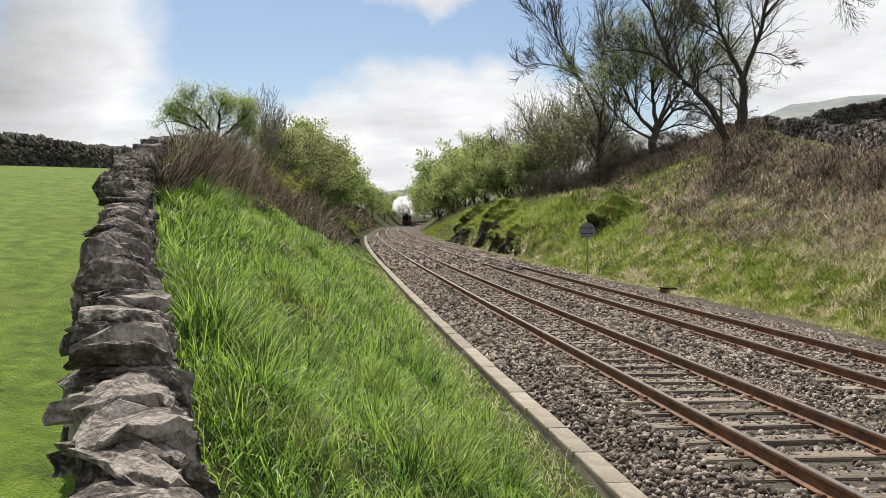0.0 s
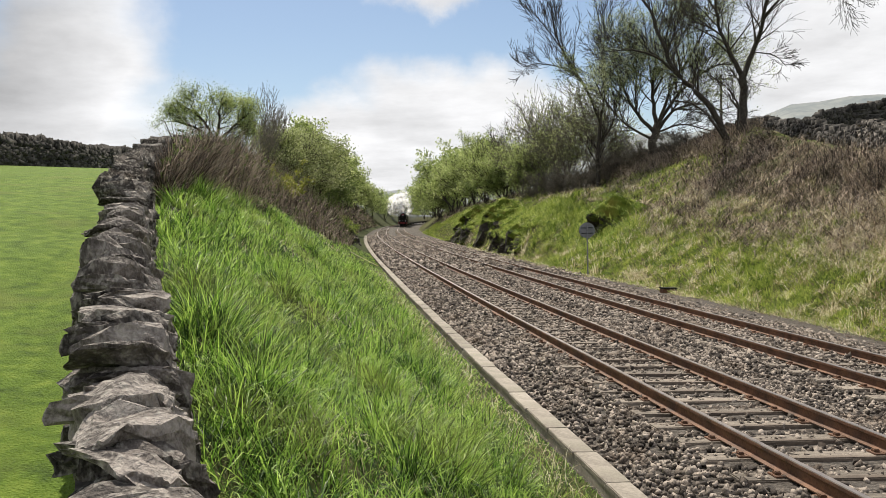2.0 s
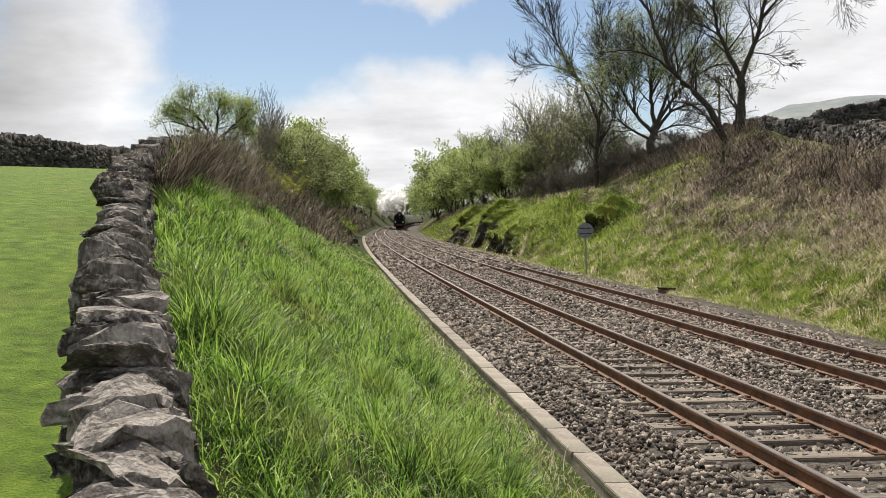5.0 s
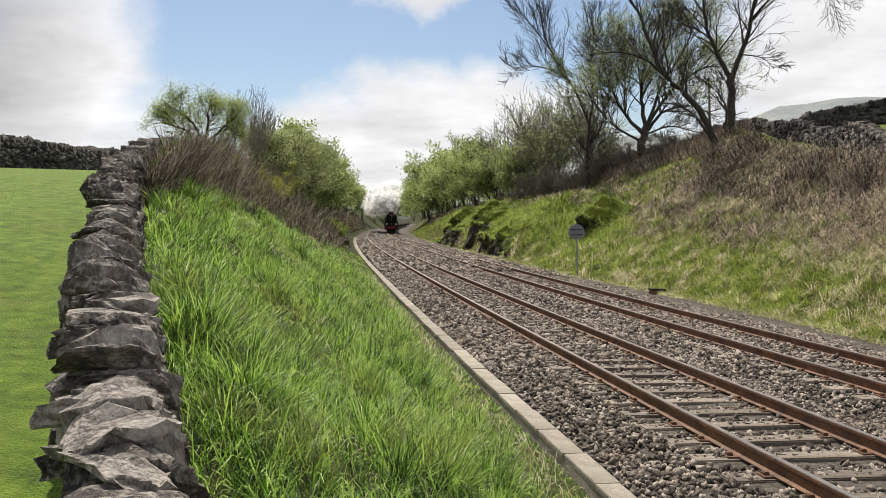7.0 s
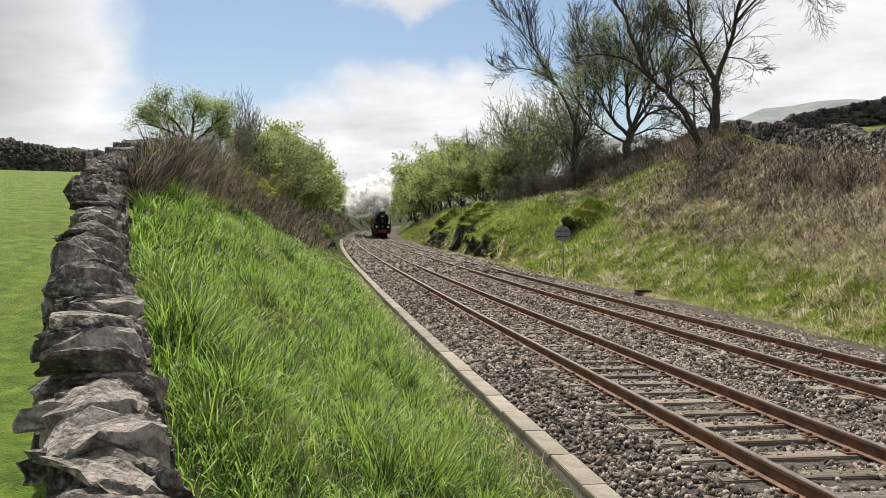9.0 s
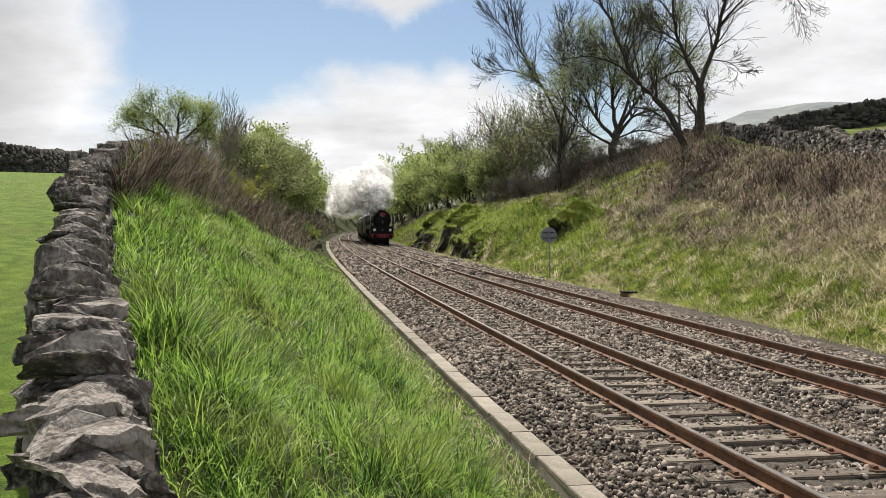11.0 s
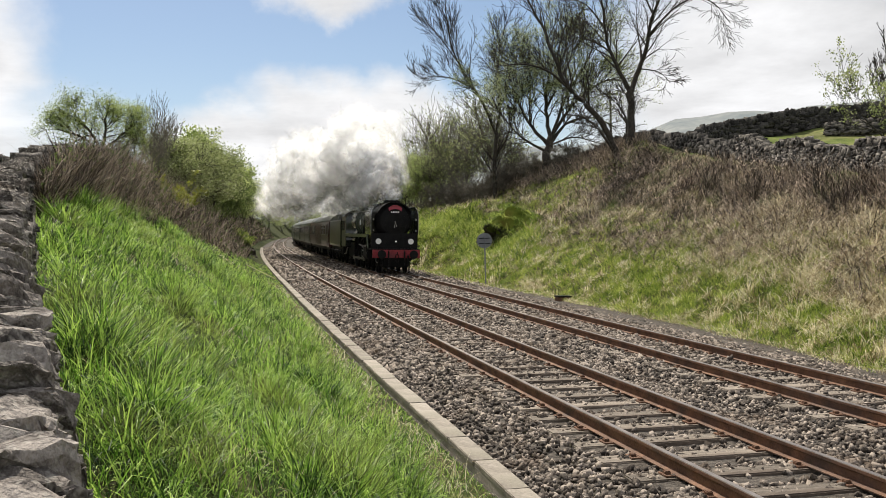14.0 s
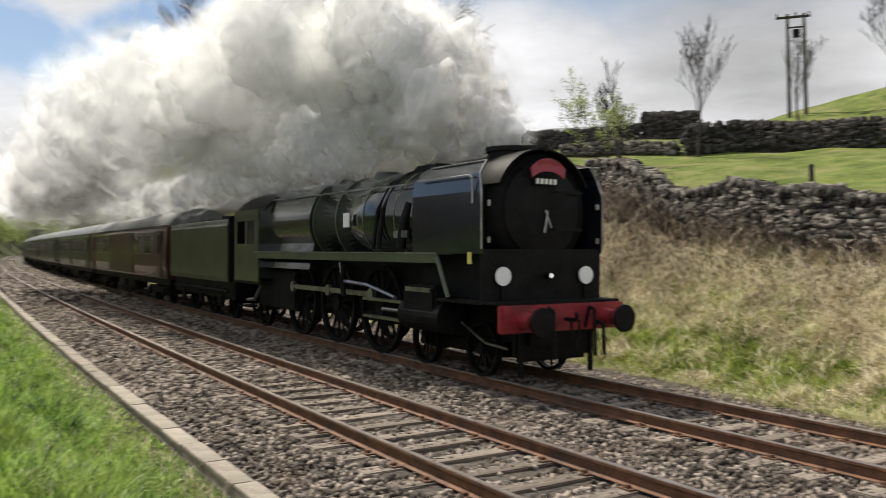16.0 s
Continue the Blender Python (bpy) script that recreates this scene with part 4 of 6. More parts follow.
    t = (np.array([[0, 1, 2], [0, 2, 3]])[None] + 4 * np.arange(n)[:, None, None]).reshape(-1, 3)
    return p, t


# ---------------------------------------------------------------- trees
def skin(branches):
    """Tapered tubes round polylines of (points, radii, sides)."""
    verts, faces = [], []
    for pts, radii, k in branches:
        base = len(verts)
        for i, (p, r) in enumerate(zip(pts, radii)):
            d = (pts[min(i + 1, len(pts) - 1)] - pts[max(i - 1, 0)]).normalized()
            a = d.orthogonal().normalized()
            b = d.cross(a)
            for j in range(k):
                t = 2 * math.pi * j / k
                verts.append(p + a * (math.cos(t) * r) + b * (math.sin(t) * r))
        for i in range(len(pts) - 1):
            for j in range(k):
                q, w = base + i * k + j, base + i * k + (j + 1) % k
                faces.append((q, w, w + k, q + k))
    return verts, faces


def grow(rng, start, direction, length, radius, level, levels, out, tips, spread, kids, wander, rise, twist=0.66, droop_last=0.0, low=0.42):
    n = 5 if level == 0 else (4 if level < 3 else 3)
    pts, radii = [start.copy()], [radius]
    d = direction.normalized()
    for i in range(n):
        d = (d + Vector((rng.gauss(0, wander), rng.gauss(0, wander), rng.gauss(0, wander * 0.7) + rise * (1 if level < levels else 1 - droop_last)))).normalized()
        pts.append(pts[-1] + d * (length / n))
        radii.append(radius * (1 - (0.62 if level < levels else 0.8) * (i + 1) / n))
    out.setdefault(level, []).append((pts, radii, (8, 6, 5, 3, 3, 3)[level]))
    if level == levels:
        tips.append(pts[-1])
        tips.append(pts[-2])
        return
    count = kids[level]
    for c in range(count):
        f = 0.35 + 0.65 * (c + rng.random() * 0.8) / count if level else low + (1 - low) * (c + rng.random() * 0.6) / count
        f = min(f, 1.0)
        x = f * n
        i = min(int(x), n - 1)
        p = pts[i].lerp(pts[i + 1], x - i)
        r = (radii[i] + (radii[i + 1] - radii[i]) * (x - i)) * (0.72 if c == count - 1 else 0.55)
        side = Vector((rng.gauss(0, 1), rng.gauss(0, 1), rng.gauss(0, 0.6)))
        side = (side - d * side.dot(d)).normalized()
        nd = (d * math.cos(spread) + side * math.sin(spread) * rng.uniform(0.7, 1.25))
        if c == count - 1:
            nd = d + side * 0.25
        grow(rng, p, nd, length * twist * rng.uniform(0.75, 1.2), max(r, 0.006), level + 1, levels, out, tips, spread, kids, wander, rise, twist, droop_last)


def tree(kind, label, place, seed, trunks, levels=4, spread=0.7, kids=(5, 5, 4, 4, 3), wander=0.16, rise=0.05, leaf=None, leaf_size=0.06, leaf_count=0, leaf_spread=0.25, twist=0.66, group="", min_twig=0.0, droop_last=0.0, crown_low=0.0, wood="bark"):
    """A tree: trunks is a list of (direction, length, radius). Wood of the first levels is the trunk part, the rest the branches part."""
    rng, nrng = random.Random(seed), np.random.default_rng(seed)
    t = tagged(new(kind), label, "shrub" if kind.endswith("shrub") else "tree", group=group)
    t.location = place
    out, tips = {}, []
    for d, length, radius in trunks:
        grow(rng, Vector((rng.uniform(-0.1, 0.1), rng.uniform(-0.1, 0.1), -0.25)), Vector(d), length, radius, 0, levels, out, tips, spread, kids, wander, rise, twist, droop_last, 0.12 if len(trunks) > 3 else 0.42)
    trunk = [b for lv in out for b in out[lv] if lv <= 1]
    fine = [(p, [max(x, min_twig) for x in r], k) for lv in out for p, r, k in out[lv] if lv > 1]
    v, f = skin(trunk)
    mesh_object("trunk", v, f, M[wood], t, smooth=True)
    v, f = skin(fine)
    tagged(mesh_object("branchwork", v, f, M[wood], t), kind="stuff")
    if leaf:
        tp = np.array([tuple(p) for p in tips])
        if crown_low:
            tp = tp[tp[:, 2] > crown_low]
        tp = tp[nrng.random(len(tp)) < 0.55]
        c = tp[nrng.integers(0, len(tp), leaf_count)] + nrng.normal(0, leaf_spread * 0.62, (leaf_count, 3))
        lv, lt = leaf_quads(nrng, c, np.full(leaf_count, leaf_size))
        ob = array_object("crown", lv, lt, M[leaf])
        ob.parent = t
        tagged(ob, kind="stuff")
    return t


def limb_line(points, sub=4):
    """A smooth line through a few (across, up) turning points, swaying a little in depth."""
    pts = [Vector((x, 0.16 * z * math.sin(0.5 * x + 0.35 * z), z)) for x, z in points]
    ext = [pts[0] * 2 - pts[1]] + pts + [pts[-1] * 2 - pts[-2]]
    out = []
    for a, b, c, d in zip(ext, ext[1:], ext[2:], ext[3:]):
        for k in range(sub):
            t = k / sub
            out.append(0.5 * ((2 * b) + (c - a) * t + (2 * a - 5 * b + 4 * c - d) * t * t + (3 * b - a - 3 * c + d) * t ** 3))
    return out + [pts[-1]]


def limbed_tree(label, place, seed, limbs, twig, kids=(0, 0, 4, 4, 3), spread=0.6, rise=0.06, droop_last=0.0, leaf=None, leaf_size=0.06, leaf_count=0, leaf_low=0.0, group="trees on the wooded bank"):
    """A tree with its main limbs laid out: (turning points, radius at the foot, at the tip, side branches, their length)."""
    rng, nrng = random.Random(seed), np.random.default_rng(seed)
    t = tagged(new("tree"), label, "tree", group=group)
    t.location = place
    main, out, tips = [], {}, []
    for points, r0, r1, count, reach in limbs:
        line = limb_line(points)
        n = len(line) - 1
        line = [p + Vector((rng.gauss(0, r0 * 0.22), rng.gauss(0, r0 * 0.22), 0)) if 0 < i < n else p for i, p in enumerate(line)]
        radii = [r0 + (r1 - r0) * (i / n) ** 0.8 for i in range(n + 1)]
        main.append((line, radii, 9))
        for c in range(count):
            f = 0.22 + 0.78 * (c + rng.random()) / count
            x = min(f, 0.999) * n
            i = int(x)
            p = line[i].lerp(line[i + 1], x - i)
            d = (line[i + 1] - line[i]).normalized()
            side = Vector((rng.gauss(0, 1), rng.gauss(0, 1), rng.gauss(0.2, 0.6)))
            side = (side - d * side.dot(d)).normalized()
            grow(rng, p, d * math.cos(spread) + side * math.sin(spread) * rng.uniform(0.8, 1.4), reach * rng.uniform(0.6, 1.25) * (1.15 - 0.4 * f), max(radii[i] * 0.45, twig * 1.6), 2, 4, out, tips, spread, kids, 0.13, rise, 0.62, droop_last)
    v, f = skin(main)
    mesh_object("trunk", v, f, M["bark"], t, smooth=True)
    fine = [(p, [max(x, twig) for x in r], k) for lv in out for p, r, k in out[lv]]
    v, f = skin(fine)
    tagged(mesh_object("branchwork", v, f, M["bark"], t), kind="stuff")
    if leaf:
        tp = np.array([tuple(p) for p in tips])
        tp = tp[tp[:, 2] + nrng.normal(0, 0.8, len(tp)) > leaf_low]
        c = tp[nrng.integers(0, len(tp), leaf_count)] + nrng.normal(0, 0.16, (leaf_count, 3))
        lv, lt = leaf_quads(nrng, c, np.full(leaf_count, leaf_size))
        ob = array_object("crown", lv, lt, M[leaf])
        ob.parent = t
        tagged(ob, kind="stuff")
    return t


def build_trees():
    up = lambda x, y, z: (x, y, z)
    bare, haw, bush = "tall bare ash tree with fine twigs on the bank top", "gnarled hawthorn coming into sparse green leaf on the bank", "dense bush in fresh pale green leaf on the cutting side"
    # three on the crest of the right bank
    limbed_tree("tall bare forked ash tree with drooping twigs", ground_point(46.9, 20.4), 301, [
        (((0, -0.3), (0.1, 1.8), (0.2, 3.7)), 0.27, 0.21, 4, 1.3), (((0.2, 3.5), (-0.5, 5.0), (-0.95, 6.3), (-1.3, 8.2), (-1.6, 10.4)), 0.17, 0.05, 17, 2.4),
        (((0.2, 3.5), (0.75, 4.9), (1.2, 6.1), (1.25, 7.9), (1.8, 9.6), (2.2, 11.2)), 0.19, 0.05, 19, 2.4), (((-0.8, 6.0), (-1.8, 6.7), (-3.0, 7.0)), 0.07, 0.03, 10, 1.4),
        (((1.2, 6.8), (2.3, 8.2), (3.7, 8.9), (5.2, 8.7), (6.4, 7.6)), 0.08, 0.025, 17, 1.8), (((0.8, 5.0), (2.0, 4.7), (2.7, 4.0)), 0.045, 0.02, 10, 1.0),
        (((-1.2, 7.6), (-2.2, 9.0), (-3.4, 9.8)), 0.06, 0.02, 11, 1.6), (((1.3, 8.2), (0.7, 9.4), (0.4, 11.0)), 0.06, 0.02, 11, 1.6)], 0.010, (0, 0, 5, 4, 3), 0.6, 0.02, 4.0)
    limbed_tree("leaning bare tree with slanting trunks beside the bank-top wall", ground_point(47.4, 19.7), 302, [
        (((0, -0.3), (-0.75, 1.7), (-2.0, 3.2), (-3.2, 4.3), (-3.85, 6.0), (-4.3, 7.7), (-5.0, 9.2), (-5.8, 10.8)), 0.23, 0.05, 25, 2.1),
        (((-3.1, 4.2), (-4.4, 5.2), (-6.0, 5.6), (-7.6, 5.5)), 0.10, 0.03, 15, 1.6), (((0.4, -0.3), (0.7, 2.1), (0.2, 3.3), (-0.9, 4.2)), 0.09, 0.03, 11, 1.4),
        (((-0.1, 0), (-1.2, 1.6), (-2.2, 2.4), (-3.6, 2.6)), 0.12, 0.03, 10, 1.3), (((-3.5, 5.0), (-2.6, 6.6), (-2.2, 8.6)), 0.07, 0.02, 11, 1.6)], 0.011, (0, 0, 5, 4, 3))
    limbed_tree(haw, ground_point(61.8, 20.3), 303, [
        (((0, -0.4), (0.25, 1.2), (0.7, 2.8)), 0.42, 0.3, 0, 1.2), (((0.7, 2.6), (0.4, 5.0), (0.6, 7.6), (1.2, 10.4)), 0.2, 0.04, 28, 2.6),
        (((0.5, 2.2), (2.0, 3.9), (4.0, 4.3), (5.9, 3.4)), 0.16, 0.04, 23, 2.1), (((0.7, 2.8), (2.5, 5.4), (4.6, 7.0), (6.3, 7.2)), 0.15, 0.04, 26, 2.5),
        (((0.7, 2.8), (1.8, 5.8), (3.4, 8.8), (4.2, 11.0)), 0.15, 0.04, 26, 2.6), (((0.4, 2.2), (-1.2, 4.2), (-2.2, 7.0), (-2.6, 9.8)), 0.17, 0.04, 26, 2.6),
        (((0.3, 1.6), (-1.8, 2.8), (-3.4, 4.6), (-4.5, 6.8)), 0.12, 0.03, 26, 2.4), (((0.6, 2.2), (2.6, 2.8), (4.8, 2.2)), 0.09, 0.03, 18, 1.7),
        (((-1.0, 4.0), (-0.8, 6.6), (-0.9, 9.8)), 0.10, 0.03, 20, 2.4)], 0.013, (0, 0, 5, 4, 3), 0.7, 0.06, 0, "leaf", 0.05, 52000, 5.0)
    limbed_tree("slender bare tree leaning out over the cutting", ground_point(65.2, 17.1), 304, [
        (((0, -0.3), (0.1, 2.6), (0.4, 5.8)), 0.19, 0.14, 8, 1.5), (((0.4, 5.6), (-0.6, 8.0), (-1.7, 9.9), (-2.9, 12.0), (-3.6, 14.4), (-4.0, 16.4)), 0.14, 0.03, 27, 2.6),
        (((-1.4, 9.4), (-3.0, 10.3), (-4.6, 10.6), (-6.0, 10.2)), 0.06, 0.025, 15, 1.8), (((-2.3, 11.0), (-3.8, 13.2), (-5.2, 15.0)), 0.06, 0.025, 15, 2.2),
        (((0.4, 5.6), (0.7, 8.2), (0.3, 10.8), (0.8, 13.8)), 0.10, 0.03, 21, 2.2), (((0.3, 3.8), (1.3, 5.2), (1.7, 7.6), (2.6, 9.6)), 0.09, 0.03, 17, 2.1)], 0.013, (0, 0, 5, 4, 3), 0.5, 0.09)
    for i, (s, o, h, lf, n, lab) in enumerate(((70, 18.4, 8.6, "leaf", 1500, haw), (75, 17.5, 9.2, "leaf", 2000, haw), (80, 16.8, 9.6, "leaf", 2600, haw), (86, 17.0, 10.2, None, 0, "pale bare ash sapling on the bank"), (82, 14.6, 6.8, "leaf_fresh", 6500, bush), (94, 14.5, 7.0, "leaf_fresh", 11000, bush), (104, 17.5, 10.6, None, 0, "pale bare ash sapling on the bank"), (107, 14.5, 8.2, "leaf_fresh", 13000, bush), (121, 14.8, 9.6, "leaf_fresh", 14000, bush))):
        w = h * 0.42
        tree("tree", lab, ground_point(s, o), 320 + i, [((0.15, 0, 1), h * 0.5, 0.12), ((-0.35, 0.1, 1), h * 0.48, 0.09), ((0.4, -0.2, 1), h * 0.38, 0.08), ((-0.1, -0.35, 1), h * 0.38, 0.08)], 4, 0.6, (5, 5, 4, 3), 0.15, 0.05, lf, 0.058 + s * 0.0003, int(n * 2.2), 0.36, 0.7, "trees on the wooded bank", 0.011 + 0.00008 * s, wood="pale_bark" if s < 90 else "bark")
    far = tree("tree", "dense round tree in pale green leaf above the distant cutting", ground_point(135, 15), 340, [((0.1, 0, 1), 4.6, 0.16), ((-0.4, 0.1, 1), 4.3, 0.12), ((0.4, -0.3, 1), 4.2, 0.12)], 4, 0.65, (4, 4, 4, 3), 0.16, 0.04, "leaf_fresh", 0.19, 9000, 0.55, 0.7, "trees above the far cutting", 0.025)
    rng = random.Random(9)
    for s, o, k in ((150, 14.5, 1.15), (168, 15, 1.3), (176, 13, 0.95), (195, 14, 1.1), (222, 14, 1.15), (262, 13.5, 0.95), (290, 15, 1.5), (150, 20, 1.3), (185, 20, 1.5), (240, 18, 1.5)):
        c = copy_thing(far, pose(*ground_point(s, o), 0, 0, rng.uniform(0, 360)))
        c.scale = (k, k, k)
    # left side
    limbed_tree("small round hawthorn in pale green leaf above the stone wall", ground_point(36.5, -9.5), 360, [
        (((0.3, -0.2), (0.42, 0.7), (0.35, 1.2)), 0.14, 0.11, 0, 1), (((0.35, 1.1), (-0.3, 1.7), (-1.0, 2.0), (-1.4, 2.1)), 0.08, 0.02, 14, 0.65),
        (((0.35, 1.1), (0.0, 1.9), (-0.5, 2.5), (-0.7, 2.8)), 0.08, 0.02, 14, 0.65), (((0.35, 1.1), (0.5, 1.9), (0.5, 2.5), (0.7, 2.9)), 0.08, 0.02, 14, 0.65),
        (((0.35, 1.1), (1.0, 1.7), (1.4, 2.1), (1.7, 2.3)), 0.08, 0.02, 14, 0.65), (((0.38, 1.0), (1.1, 1.3), (1.6, 1.5)), 0.05, 0.02, 8, 0.55)], 0.007, (0, 0, 5, 4, 3), 0.75, 0.05, 0, "leaf_fresh", 0.028, 22000, 1.2, "trees by the pasture wall")
    for i, (s, o, h) in enumerate(((50, -8.6, 5.2), (55, -8.4, 5.8), (46, -8.0, 4.0))):
        tree("tree", "slim bare grey sapling clump beside the pasture wall", ground_point(s, o), 370 + i, [((0.1, 0, 1), h * 0.5, 0.06), ((-0.2, 0, 1), h * 0.45, 0.05), ((0.25, 0.1, 1), h * 0.45, 0.05)], 4, 0.42, (4, 4, 3, 3), 0.1, 0.1, None, 0, 0, 0, 0.66, "trees by the pasture wall", 0.008, wood="pale_bark")
    for i, (s, o, h, n) in enumerate(((60, -6.4, 7.2, 11000), (66, -7.4, 7.0, 9000), (57, -7.6, 6.0, 6000), (72, -5.6, 6.6, 8000), (78, -7.8, 7.4, 7000))):
        tree("tree", "broad thicket tree with yellow-green spring leaf and dark stems", ground_point(s, o), 380 + i, [((0.1, 0, 1), h * 0.42, 0.12), ((-0.4, 0.1, 1), h * 0.4, 0.1), ((0.45, 0, 1), h * 0.4, 0.1), ((0, -0.4, 1), h * 0.36, 0.08)], 4, 0.65, (4, 4, 4, 3), 0.17, 0.03, "leaf" if i != 3 else "leaf_dark", 0.062, int(n * 2.6), 0.36, 0.7, "trees by the pasture wall", 0.012)
    for s, o, k in ((96, -7.5, 0.8), (118, -7, 0.85), (140, -6.2, 0.85), (165, -6.5, 0.9), (195, -6, 0.95), (229, -6, 1.0), (265, -6, 1.0), (110, -10, 1.0), (150, -10, 1.1), (310, -5, 0.9), (345, 2, 1.2), (352, -3, 1.2), (350, 8, 1.2), (340, 13, 1.2)):
        c = copy_thing(far, pose(*ground_point(min(s, 339), o) if s < 340 else (*[float(q) for q in plan(s, o)], 2.0), 0, 0, rng.uniform(0, 360)))
        c.scale = (k, k, k)
        tagged(c, "dense round tree in shaded green leaf above the distant cutting", group="trees above the far cutting")
    for i, (s, o, h) in enumerate(((57.5, 20.8, 2.0), (63.5, 19.8, 2.2), (66, 18.6, 2.4), (68.5, 16.8, 2.2), (72, 16.0, 2.6), (77, 15.2, 2.8))):
        tree("shrub", "tangled dark leafless thorn thicket under the bank-top trees", ground_point(s, o), 440 + i, [((rng.uniform(-0.9, 0.9), rng.uniform(-0.7, 0.7), 1), h * 0.55, 0.035) for j in range(7)], 4, 0.75, (5, 4, 4, 3), 0.2, 0.0, None, 0, 0, 0, 0.7, "thorn thicket", 0.012, wood="pale_bark")
    # yellow-leaved shrub in the brambles and shrubs on the near right bank
    tree("shrub", "low yellow-green leafing shrub among brown brambles", ground_point(34, -6.2), 395, [((0.3, 0, 1), 1.0, 0.04), ((-0.4, 0, 1), 1.0, 0.04), ((0.1, -0.3, 0.8), 0.9, 0.03)], 3, 0.8, (4, 4, 3), 0.2, 0.0, "leaf_yellow", 0.05, 2600, 0.13, 0.7, "", 0.006)
    for i, (s, o) in enumerate(((18.4, 13.2), (17.2, 13.5), (23, 14.6), (27, 15.0), (31, 15.6), (21, 13.6))):
        tree("shrub", "leafless dark purple-brown shrub on the grass bank", ground_point(s, o), 400 + i, [((rng.uniform(-0.4, 0.4), rng.uniform(-0.3, 0.3), 1), 0.8, 0.02) for j in range(5)], 3, 0.5, (3, 3, 3), 0.14, 0.05, None, 0, 0, 0, 0.68, "bare bank shrubs", 0.004)
    # field trees beyond the wall
    tree("tree", "young hawthorn leaning with a wind-bent leafy top in the field", ground_point(28.2, 22.8), 410, [((0.05, 0, 1), 2.0, 0.08), ((-0.6, 0, 1), 2.3, 0.06)], 4, 0.5, (5, 4, 3, 3), 0.15, 0.06, "leaf", 0.05, 3200, 0.14, 0.64, "field trees", 0.006, 0, 0.8)
    for i, (s, o, h) in enumerate(((31, 25.5, 5.0), (29.6, 29.6, 7.4), (36, 47, 7.6), (38, 62, 9.0))):
        tree("tree", "slim bare field tree with fine upright twigs", ground_point(s, o), 420 + i, [((0.02, 0, 1), h * 0.62, 0.08 + 0.008 * i)], 4, 0.5, (9, 5, 3, 3), 0.08, 0.10, None, 0, 0, 0, 0.5, "field trees", 0.010)


# ---------------------------------------------------------------- the train (local y runs back from the lamps, x away from the camera, z above the rail)
FRONT_S, SPEED = 11.36, 16.335
ROLLING = []      # (wheelset, radius, local place)
RODS = []         # (rod, crank radius, local place, phase)


def shell(profile, y0, y1, steps=1, scale=None):
    """A closed skin of (x, z) points from y0 to y1; scale gives a factor at each step."""
    bm = bmesh.new()
    rows = []
    for i in range(steps + 1):
        f = i / steps
        k = scale(f) if scale else 1.0
        rows.append([bm.verts.new((x * k, y0 + (y1 - y0) * f, z)) for x, z in profile])
    n = len(profile)
    for a, b in zip(rows, rows[1:]):
        for j in range(n):
            bm.faces.new((a[j], a[(j + 1) % n], b[(j + 1) % n], b[j]))
    bm.faces.new(rows[0][::-1])
    bm.faces.new(rows[-1])
    return bm


def barrel(y0, y1, r0, r1, z, seg=48):
    bm = bmesh.new()
    return tube(bm, (0, y0, z), (0, y1, z), r0, r1, seg)


def ring(y, r, z, w=0.06, t=0.015, seg=48):
    bm = bmesh.new()
    return tube(bm, (0, y, z), (0, y + w, z), r + t, r + t, seg)


def wheel_mesh(name, r, spokes, mat_tyre, half=0.7525):
    """A wheelset: two spoked wheels on an axle."""
    bm = bmesh.new()
    for sx in (-1, 1):
        x = sx * (half - 0.02)
        for i in range(32):
            a0, a1 = 2 * math.pi * i / 32, 2 * math.pi * (i + 1) / 32
            quad = []
            for xx, rr in ((x - 0.065, r), (x + 0.065, r), (x + 0.055, r * 0.89), (x - 0.055, r * 0.89)):
                quad.append((xx, rr))
            va = [bm.verts.new((xx, math.cos(a0) * rr, math.sin(a0) * rr)) for xx, rr in quad]
            vb = [bm.verts.new((xx, math.cos(a1) * rr, math.sin(a1) * rr)) for xx, rr in quad]
            for j in range(4):
                bm.faces.new((va[j], va[(j + 1) % 4], vb[(j + 1) % 4], vb[j]))
        for i in range(spokes):
            a = 2 * math.pi * i / spokes
            tube(bm, (x, math.cos(a) * r * 0.1, math.sin(a) * r * 0.1), (x, math.cos(a) * r * 0.91, math.sin(a) * r * 0.91), r * 0.055, r * 0.04, 6)
        tube(bm, (x - 0.09, 0, 0), (x + 0.09, 0, 0), r * 0.2, r * 0.2, 16)
    tube(bm, (-half, 0, 0), (half, 0, 0), 0.09, 0.09, 12)
    me = bpy.data.meshes.new(name)
    bm.to_mesh(me)
    bm.free()
    me.materials.append(mat_tyre)
    return me


def add_wheel(parent, mesh, y, r, name):
    ob = new(name, mesh)
    ob.parent = parent
    ob.location = (0, y, r)
    ROLLING.append((ob, r, (0, y, r)))
    return ob


def build_locomotive():
    e = tagged(new("steam_locomotive"), "dark green steam locomotive with smoke deflectors and red buffer beam", "locomotive")
    B, G = M["black"], M["boiler"]
    part("frame", boxed(-0.62, 0.62, -0.4, 12.6, 0.62, 1.35, 0.02), B, e)
    part("boiler_cradle", boxed(-0.60, 0.60, 2.3, 10.8, 1.3, 2.25), B, e)
    part("smokebox_saddle", boxed(-1.0, 1.0, 0.12, 2.4, 1.34, 2.2, 0.02), B, e)
    # buffer beam, buffers, coupling, pipes
    beam = part("buffer_beam", boxed(-1.30, 1.30, -0.55, -0.42, 0.86, 1.30, 0.015), M["red"], e, "crimson red painted buffer beam")
    for x in (-0.87, 0.87):
        buf = bmesh.new()
        tube(buf, (x, -0.55, 1.06), (x, -0.78, 1.06), 0.15, 0.12, 20)
